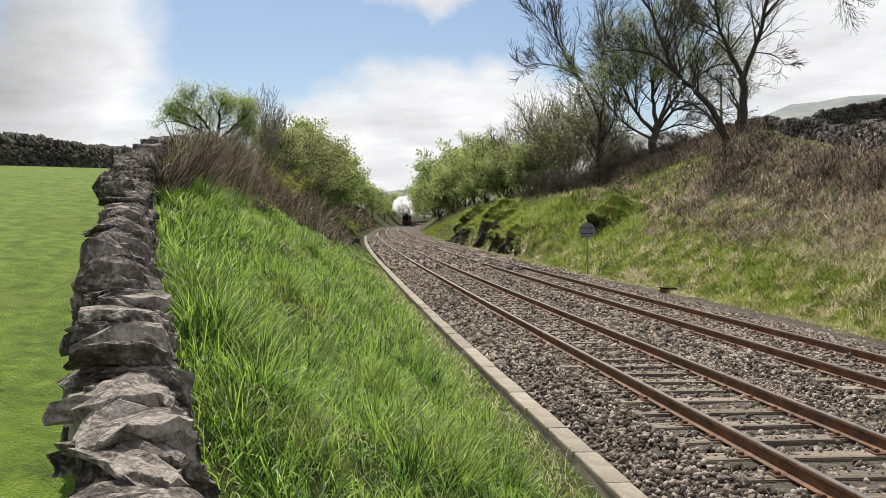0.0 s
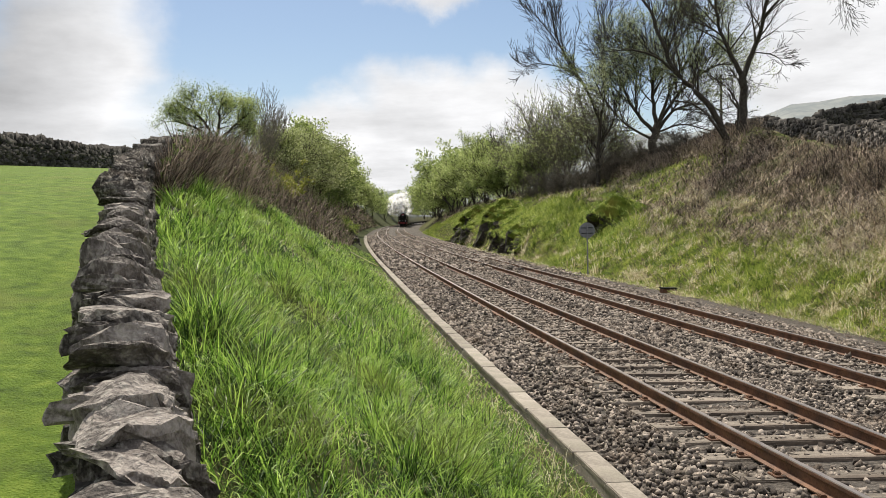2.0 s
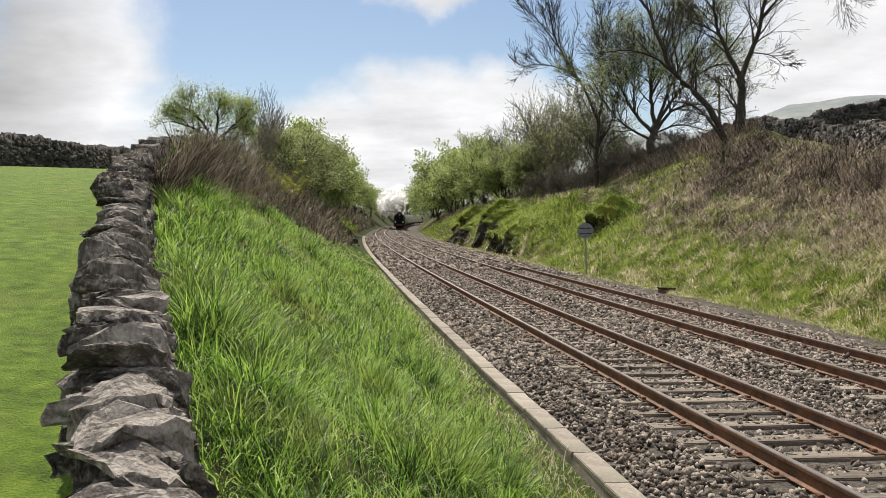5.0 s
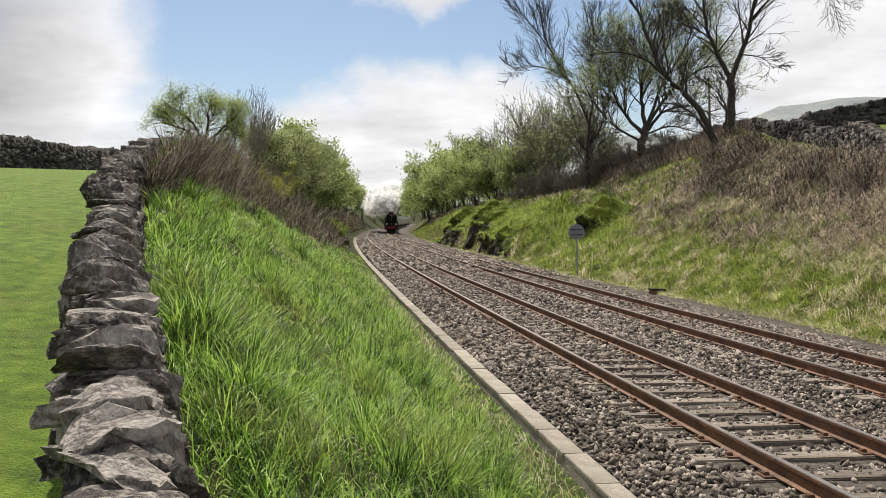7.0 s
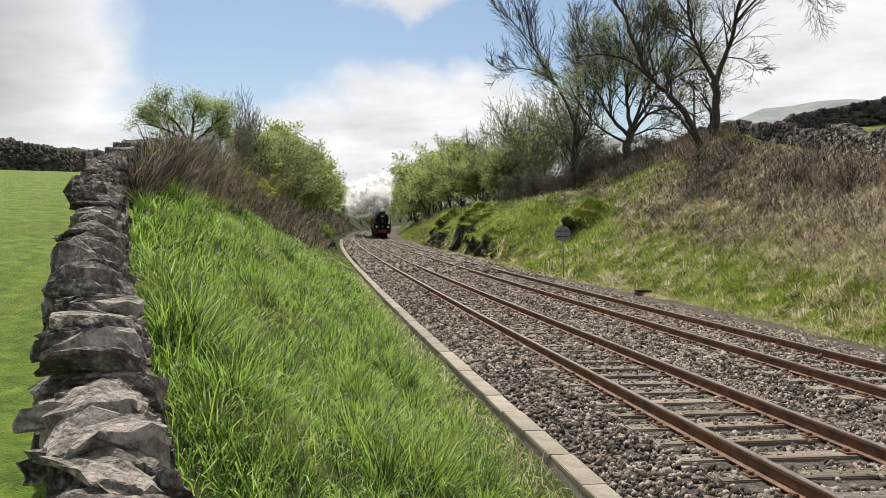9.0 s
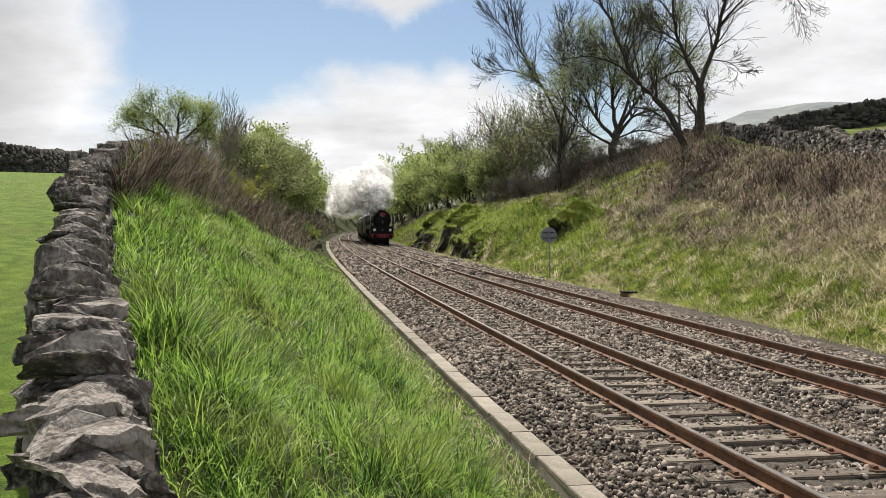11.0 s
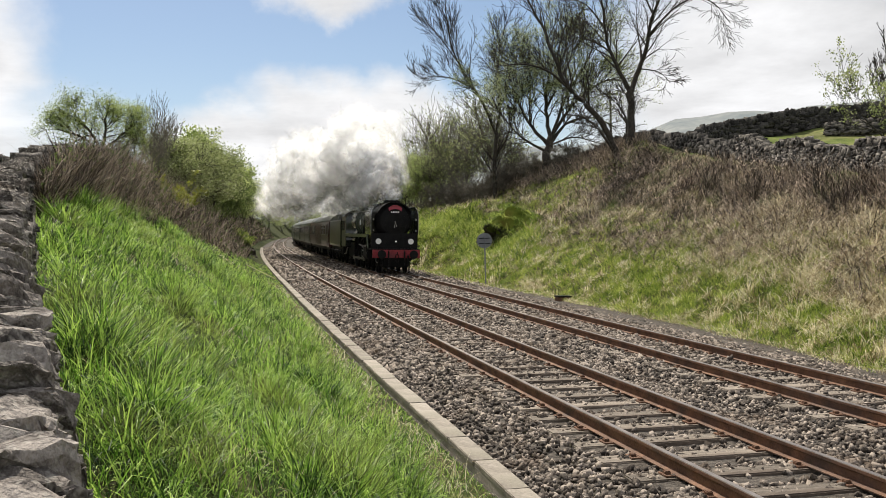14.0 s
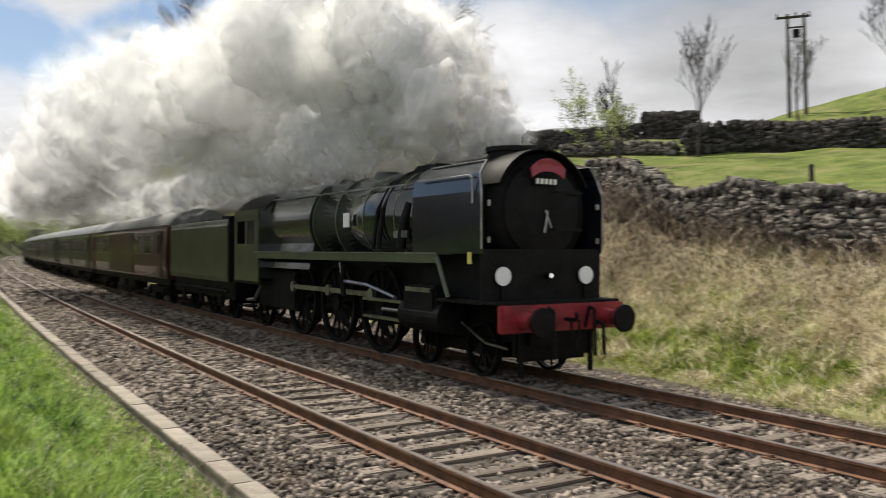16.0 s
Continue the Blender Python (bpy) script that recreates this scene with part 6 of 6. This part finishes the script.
    mul.operation = "MULTIPLY"
    L(mr.outputs[0], mul.inputs[0])
    L(fade.outputs[0], mul.inputs[1])
    L(mul.outputs[0], mix.inputs[0])
    L(tr.outputs[0], mix.inputs[1])
    L(both.outputs[0], mix.inputs[2])
    L(mix.outputs[0], out.inputs[0])
    return m


def steam_core_material(name, colour):
    m = bpy.data.materials.new(name)
    m.use_nodes = True
    nt = m.node_tree
    b = nt.nodes["Principled BSDF"]
    b.inputs["Base Color"].default_value = (*colour, 1)
    b.inputs["Roughness"].default_value, b.inputs["Specular IOR Level"].default_value = 1.0, 0.0
    b.inputs["Subsurface Weight"].default_value, b.inputs["Subsurface Scale"].default_value = 1.0, 4.0
    b.inputs["Subsurface Radius"].default_value = (1.0, 1.0, 1.0)
    clear, mix = nt.nodes.new("ShaderNodeBsdfTransparent"), nt.nodes.new("ShaderNodeMixShader")
    mix.inputs[0].default_value = 0.45
    nt.links.new(clear.outputs[0], mix.inputs[1])
    nt.links.new(b.outputs[0], mix.inputs[2])
    nt.links.new(mix.outputs[0], nt.nodes["Material Output"].inputs[0])
    return m


STEAM = {"core": steam_core_material("dense_white_steam", (0.998, 0.996, 0.992)), "wisp": steam_material("thin_white_steam", (0.99, 0.987, 0.98), (0.04, 0.32)),
         "smoke": steam_core_material("dense_grey_smoke", (0.86, 0.83, 0.80)), "smoke_wisp": steam_material("thin_grey_smoke", (0.72, 0.68, 0.64), (0.1, 0.5))}


def puff_meshes(seed, core, wisp):
    """A billowing core of unit size, and a loose coat of thin flakes round it."""
    bm = bmesh.new()
    bmesh.ops.create_icosphere(bm, subdivisions=4, radius=0.66)
    off = Vector((seed * 3.1, seed * 1.7, seed * 5.3))
    for v in bm.verts:
        d = v.co.normalized()
        n = abs(noise.noise(d * 1.5 + off)) * 0.55 + abs(noise.noise(d * 3.2 + off)) * 0.22 + abs(noise.noise(d * 7.0 + off)) * 0.05
        v.co = d * (0.56 + n * 0.6)
    for f in bm.faces:
        f.smooth = True
    a = bpy.data.meshes.new("steam_core")
    bm.to_mesh(a)
    bm.free()
    a.materials.append(core)
    rng = np.random.default_rng(seed)
    n = 70
    d = rng.normal(0, 1, (n, 3))
    d /= np.linalg.norm(d, axis=1)[:, None]
    c = d * (0.84 + 0.16 * np.abs(rng.normal(0, 1, n)))[:, None]
    verts, faces, radial = [], [], []
    for i in range(n):
        u = np.cross(d[i], rng.normal(0, 1, 3))
        u /= np.linalg.norm(u)
        w = np.cross(d[i] + 0.7 * rng.normal(0, 1, 3), u)
        w /= np.linalg.norm(w)
        r = rng.uniform(0.35, 0.62)
        b = len(verts)
        verts.append(tuple(c[i]))
        for k in range(9):
            t = 2 * math.pi * k / 9
            rr = r * rng.uniform(0.75, 1.1)
            verts.append(tuple(c[i] + (u * math.cos(t) + w * math.sin(t)) * rr))
        for k in range(9):
            faces.append((b, b + 1 + k, b + 1 + (k + 1) % 9))
            radial += [0.0, 0.0, 1.0, 0.0, 1.0, 0.0]
    me = bpy.data.meshes.new("steam_haze")
    me.from_pydata(verts, [], faces)
    me.uv_layers.new(name="radial").data.foreach_set("uv", radial)
    me.materials.append(wisp)
    return a, me


PUFFS = []       # (object, metres behind the chimney, across, height, spin)


def build_plume():
    white = [puff_meshes(i + 1, STEAM["core"], STEAM["wisp"]) for i in range(5)]
    grey = [puff_meshes(i + 31, STEAM["smoke"], STEAM["smoke_wisp"]) for i in range(2)]
    rng = random.Random(64)

    def puff(kind, d, x, z, r):
        core, wisps = kind[rng.randrange(len(kind))]
        t = tagged(new("steam_puff"), "billowing white steam puff trailing from the chimney" if kind is white else "drifting grey smoke puff above the chimney", "steam", group="steam plume")
        for me in (core, wisps):
            o = new("core" if me is core else "haze", me)
            o.parent = t
            if me is wisps:
                tagged(o, kind="stuff")
            o.scale = (r, r * rng.uniform(1.0, 1.3), r * rng.uniform(0.85, 1.0))
            o.rotation_euler = (rng.uniform(0, 6), rng.uniform(0, 6), rng.uniform(0, 6))
        PUFFS.append((t, d, x, z, rng.uniform(-14, 14)))
    for i in range(7):
        puff(grey if i in (1, 3) else white, 0.2 + i * 0.55, -0.05 * i, 4.3 + i * 0.33, 0.5 + i * 0.13)
    for i in range(44):
        f = i / 43
        d = 2.5 + 37 * f ** 1.1
        zc = 5.5 + 2.5 * smooth01(d / 9) - 0.5 * smooth01((d - 8) / 6) - 1.9 * smooth01((d - 16) / 20)
        spread = 0.5 + 1.0 * smooth01(d / 12)
        r = 1.05 + 0.95 * smooth01(d / 9)
        puff(grey if rng.random() < 0.05 and d < 10 else white, d, -0.1 * d + rng.uniform(-1, 1) * spread, zc + rng.uniform(-0.9, 1) * spread, r * rng.uniform(0.7, 1.15))
    # thick steam low over the boiler and cab
    for i in range(12):
        puff(white, 1.6 + i * 0.95, rng.uniform(-0.8, 0.3), 4.75 + rng.uniform(-0.25, 0.9), rng.uniform(0.75, 1.15))
    # steam from the safety valves and along the carriage roofs
    for d, x, z, r in ((6.4, -0.5, 4.1, 0.4), (7.0, -0.6, 4.5, 0.55), (8.0, -0.6, 4.9, 0.7), (30, 0.2, 4.6, 1.0), (36, 0, 4.8, 1.1), (42, 0.3, 5.0, 1.1), (11, -0.4, 4.5, 0.8), (14, -0.5, 4.4, 0.9), (17, -0.2, 4.5, 0.9), (20, -0.6, 4.4, 1.0), (23, 0, 4.5, 1.0), (26, -0.4, 4.5, 1.0)):
        puff(white, d, x, z, r)


# ---------------------------------------------------------------- other things
def build_sign():
    s = tagged(new("trackside_sign"), "round grey trackside sign seen from behind on a thin post", "sign")
    s.matrix_basis = Matrix.Translation(ground_point(40.5, 8.6))
    part("post", tube(bmesh.new(), (0, 0, -0.1), (0, 0, 2.55), 0.035, 0.035, 10), M["sign"], s)
    bm = bmesh.new()
    tube(bm, (0, 0.045, 2.3), (0, 0.065, 2.3), 0.40, 0.40, 28)
    part("disc", bm, M["sign"], s)
    for z in (2.15, 2.42):
        part("clamp_bar", boxed(-0.3, 0.3, 0.02, 0.044, z - 0.02, z + 0.02), M["black"], s)
    return s


def build_cane():
    c = tagged(new("cane"), "thin pale cane lying in the verge grass", "cane")
    a, b = Vector(ground_point(42, -2.0)) + Vector((0, 0, 0.12)), Vector(ground_point(41, -3.4)) + Vector((0, 0, 0.22))
    part("rod", tube(bmesh.new(), a, b, 0.016, 0.012, 8), M["straw"], c)
    return c


def build_point_box():
    b = tagged(new("trackside_box"), "small dark rusty box lying at the ballast edge", "box")
    b.matrix_basis = track_pose(30.5, 8.7, -0.5)
    part("case", boxed(-0.28, 0.28, -0.2, 0.2, 0, 0.24, 0.03), M["rail"], b)
    part("lid", boxed(-0.31, 0.31, -0.23, 0.23, 0.24, 0.29, 0.02), M["black"], b)
    return b


def build_poles():
    h = tagged(new("electricity_pole"), "dark twin wooden electricity pole with crossarm and insulators", "electricity pole", group="electricity poles")
    x, y, z = ground_point(41.2, 54.6)
    h.matrix_basis = pose(x, y, z, 0, 0, -38)
    for px in (-0.62, 0.62):
        part("pole", tube(bmesh.new(), (px, 0, -0.3), (px, 0, 8.2), 0.16, 0.12, 12), M["pole"], h)
    part("crossarm", boxed(-1.5, 1.1, -0.08, 0.08, 7.85, 8.03, 0.02), M["pole"], h)
    part("brace", boxed(-0.62, 0.7, -0.06, 0.06, 7.05, 7.17, 0.01), M["pole"], h)
    for px in (-1.4, 0.0, 1.0):
        part("insulator", tube(bmesh.new(), (px, 0, 8.03), (px, 0, 8.3), 0.07, 0.05, 10), M["black"], h)
    part("transformer_switch", boxed(-0.25, 0.25, -0.2, 0.2, 6.3, 6.95, 0.03), M["black"], h)
    part("stay_cable", piped([(0.1, 0, 6.9), (0.25, 0, 4.5), (0.1, 0, 3.2)], 0.025), M["black"], h)
    p = tagged(new("electricity_pole"), "single far wooden pole with a short crossarm behind the trees", "electricity pole", group="electricity poles")
    x, y = plan(86, 37.5)
    p.matrix_basis = pose(float(x), float(y), float(ground_z(86, 37.5)), 0, 0, 0)
    part("pole", tube(bmesh.new(), (0, 0, -0.3), (0, 0, 11.6), 0.15, 0.11, 10), M["pole"], p)
    part("crossarm", boxed(-0.9, 0.9, -0.07, 0.07, 11.1, 11.25, 0.01), M["pole"], p)
    for px in (-0.8, 0.8):
        part("insulator", tube(bmesh.new(), (px, 0, 11.25), (px, 0, 11.45), 0.06, 0.05, 8), M["black"], p)


def build_gate():
    g = tagged(new("fence_post"), "old weathered fence posts by a gap in the stone wall", "fence post", group="fence posts")
    g.matrix_basis = Matrix.Translation(ground_point(10.0, 13.9))
    part("post", tube(bmesh.new(), (0, 0, -0.2), (0, 0, 1.5), 0.07, 0.06, 8), M["pole"], g)
    for s, o in ((12.6, 14.1), (9.6, 13.9), (7.2, 13.8)):
        copy_thing(g, Matrix.Translation(ground_point(s, o)))


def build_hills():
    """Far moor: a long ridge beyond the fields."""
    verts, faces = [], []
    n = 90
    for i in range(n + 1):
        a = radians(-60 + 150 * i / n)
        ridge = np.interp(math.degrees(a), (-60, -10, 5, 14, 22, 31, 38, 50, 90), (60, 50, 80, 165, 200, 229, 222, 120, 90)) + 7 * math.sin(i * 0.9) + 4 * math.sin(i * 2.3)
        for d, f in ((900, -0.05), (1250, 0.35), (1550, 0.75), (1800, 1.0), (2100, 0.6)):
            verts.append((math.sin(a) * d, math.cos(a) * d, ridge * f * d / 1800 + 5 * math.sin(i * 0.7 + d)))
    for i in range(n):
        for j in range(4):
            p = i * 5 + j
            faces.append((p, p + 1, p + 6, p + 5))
    return tagged(mesh_object("hill", verts, faces, M["hill"], smooth=True), "distant moorland ridge with pale haze in its colour", "hill", kind="structure")


BROW = []       # places along the tops of the rock faces, where grass hangs over


def rock_outcrop(s0, s1, side, seed, label, height=2.6, up=0.0):
    """A broken rock face along the bank: upright slabs and clefts under a mossy brow that runs back into the slope."""
    w = tagged(new("rock_outcrop"), label, "rock", group="rock outcrops")
    ss = np.arange(s0, s1, 0.28)
    rows = 13
    toe = np.interp(ss, TOE_S, TOE_O) if side > 0 else np.full(len(ss), -2.75)
    ends = smooth01((ss - s0) / 2.5) * smooth01((s1 - ss) / 2.5)
    tall = height * ends * np.clip(0.75 + 0.55 * nz(ss, ss * 0 + seed, 3.1, seed) + 0.25 * nz(ss, ss * 0, 1.1, seed + 4), 0.3, 1.5)
    verts, faces, slots = [], [], []
    for a, (s, h, t) in enumerate(zip(ss, tall, toe)):
        foot = float(ground_z(s, t + side * (up + 0.05)))
        for k in range(rows):
            f = k / (rows - 4) if k < rows - 3 else 1.0
            z = foot - 0.3 + (h + 0.3) * f
            cell = noise.cell(Vector((s * 0.55 + 0.3 * math.sin(z * 1.3 + seed), z * 0.62 + 0.2 * s, seed)))
            cell2 = noise.cell(Vector((s * 1.4 + 0.3 * z, z * 1.5, seed + 9)))
            out = t + side * (up + 0.10 + 0.28 * h * f - 0.75 * cell - 0.28 * cell2 + 0.10 * noise.noise(Vector((s * 2, z * 2, seed))))
            if k >= rows - 3:
                back = k - (rows - 4)
                out += side * (0.75 * back)
                z += 0.5 * back + 0.18 * noise.noise(Vector((s * 1.3, back * 2.0, seed))) - (0.8 if k == rows - 1 else 0.0)
            x, y = plan(s + 0.12 * noise.noise(Vector((s, z * 1.7, seed))), out)
            verts.append((float(x), float(y), z))
            if k in (rows - 4, rows - 3, rows - 2):
                BROW.append(verts[-1])
        if a:
            for k in range(rows - 1):
                q = (a - 1) * rows + k
                faces.append((q, q + 1, q + rows + 1, q + rows) if side < 0 else (q, q + rows, q + rows + 1, q + 1))
                slots.append(1 if k >= rows - 4 - (noise.noise(Vector((s * 0.9, k * 0.5, seed))) > 0.05) * 3 else 0)
    mesh_object("rock_face", verts, faces, None, w, mats=[M["rock"], M["moss"]], slots=slots)
    return w


# ---------------------------------------------------------------- building, place by place
build_kerb()
build_near_wall()
far_wall([(33, -20.5), (36, -18.5), (40, -17.9), (45, -16.9), (52, -16.4)], "dark dry stone wall along the top of the green pasture", 1.05, 2200, 51, size=0.26)
far_wall([(2, 12.8), (7, 12.9), (11.2, 13.1), (15.5, 13.5), (20, 15.3), (27, 17.2), (32.5, 18.4)], "tumbledown grey stone wall along the top of the grass bank", 1.0, 9500, 52, "limestone_mid", size=0.135, ragged=0.45)
far_wall([(33, 18.7), (38.5, 19.9), (48, 22.2), (62, 21.8), (72, 21.2)], "low dark stone wall behind the bank-top trees", 0.7, 1700, 53, size=0.25, ragged=0.4)
far_wall([(40, 20.8), (42, 24), (42, 30), (40.6, 36.4)], "dark field wall climbing the pasture to a corner", 0.9, 1500, 54, size=0.25)
far_wall([(40.5, 36.8), (37.4, 38.4)], "dark tall wall end of a ruined stone fold", 1.6, 500, 55, size=0.25)
far_wall([(12, 39.2), (23, 35.8), (30.4, 33.4), (32.0, 31.4)], "dark straight field wall in the pasture", 1.3, 1800, 56, size=0.25)
far_wall([(32.4, 31.2), (34.6, 29.6), (37.5, 27.0)], "low broken field wall in the pasture", 0.5, 500, 57, "limestone_mid", size=0.2)
rock_outcrop(59, 104, 1, 1, "dark wet mossy rock face at the foot of the cutting", 2.9, 0.05)
rock_outcrop(45, 54, 1, 3, "dark broken rock ledge showing through the bank grass", 1.9, 2.3)
rock_outcrop(72, 95, -1, 2, "dark mossy rock ledge under the bushes", 1.6)
build_sign()
build_point_box()
build_cane()
build_poles()
build_gate()
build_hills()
build_verge_grass()
build_bank_cover()
build_left_scrub()
build_trees()
locomotive = build_locomotive()
tender = build_tender()
coaches = [build_coach(M["maroon"], "dark maroon support coach behind the tender", True)]
coaches += [build_coach(M["green"], "dark green passenger coach with a grey roof") for i in range(8)]
build_plume()
scene.cycles.transparent_max_bounces = 40
build_sleepers()


def motions():
    """The train runs towards the camera along the far track; its wheels roll, its rods turn, its steam trails behind."""
    times = [i * 0.5 for i in range(33)]
    front = lambda t: FRONT_S + SPEED * (16.0 - t)
    walk(locomotive, [(t, track_pose(front(t) + 6, FAR_C) @ Matrix.Translation((0, -6, 0))) for t in times])
    walk(tender, [(t, track_pose(front(t) + 13.2 + 3.8, FAR_C) @ Matrix.Translation((0, -3.8, 0))) for t in times])
    for i, c in enumerate(coaches):
        start = 21.2 + i * (COACH_L + 0.6)
        walk(c, [(t, track_pose(min(front(t) + start + COACH_L / 2, 398), FAR_C) @ Matrix.Translation((0, -COACH_L / 2 + max(0, front(t) + start + COACH_L / 2 - 398), 0))) for t in times])
    steps = [i / 30 for i in range(481)]
    for ob, r, place in ROLLING:
        if ob.parent in coaches[2:]:
            continue
        every = 2 if r > 0.9 else 1
        rows = [(t, Matrix.Translation(place) @ Matrix.Rotation(SPEED * t / r, 4, "X")) for t in steps[::every]]
        walk(ob, rows)
    for ob, r, place, phase in RODS:
        walk(ob, [(t, Matrix.Translation((place[0], place[1] + r * math.cos(SPEED * t / 0.94 + phase), place[2] + r * math.sin(SPEED * t / 0.94 + phase)))) for t in steps])
    for ob, d, x, z, spin in PUFFS:
        rows = []
        for t in times[::2]:
            s = min(front(t) + 0.95 + d, 398)
            px, py, pz = on_track(s, FAR_C + x, z)
            rows.append((t, pose(px, py, pz, spin * t * 0.5, spin * t * 0.3, spin * t)))
        walk(ob, rows)


motions()
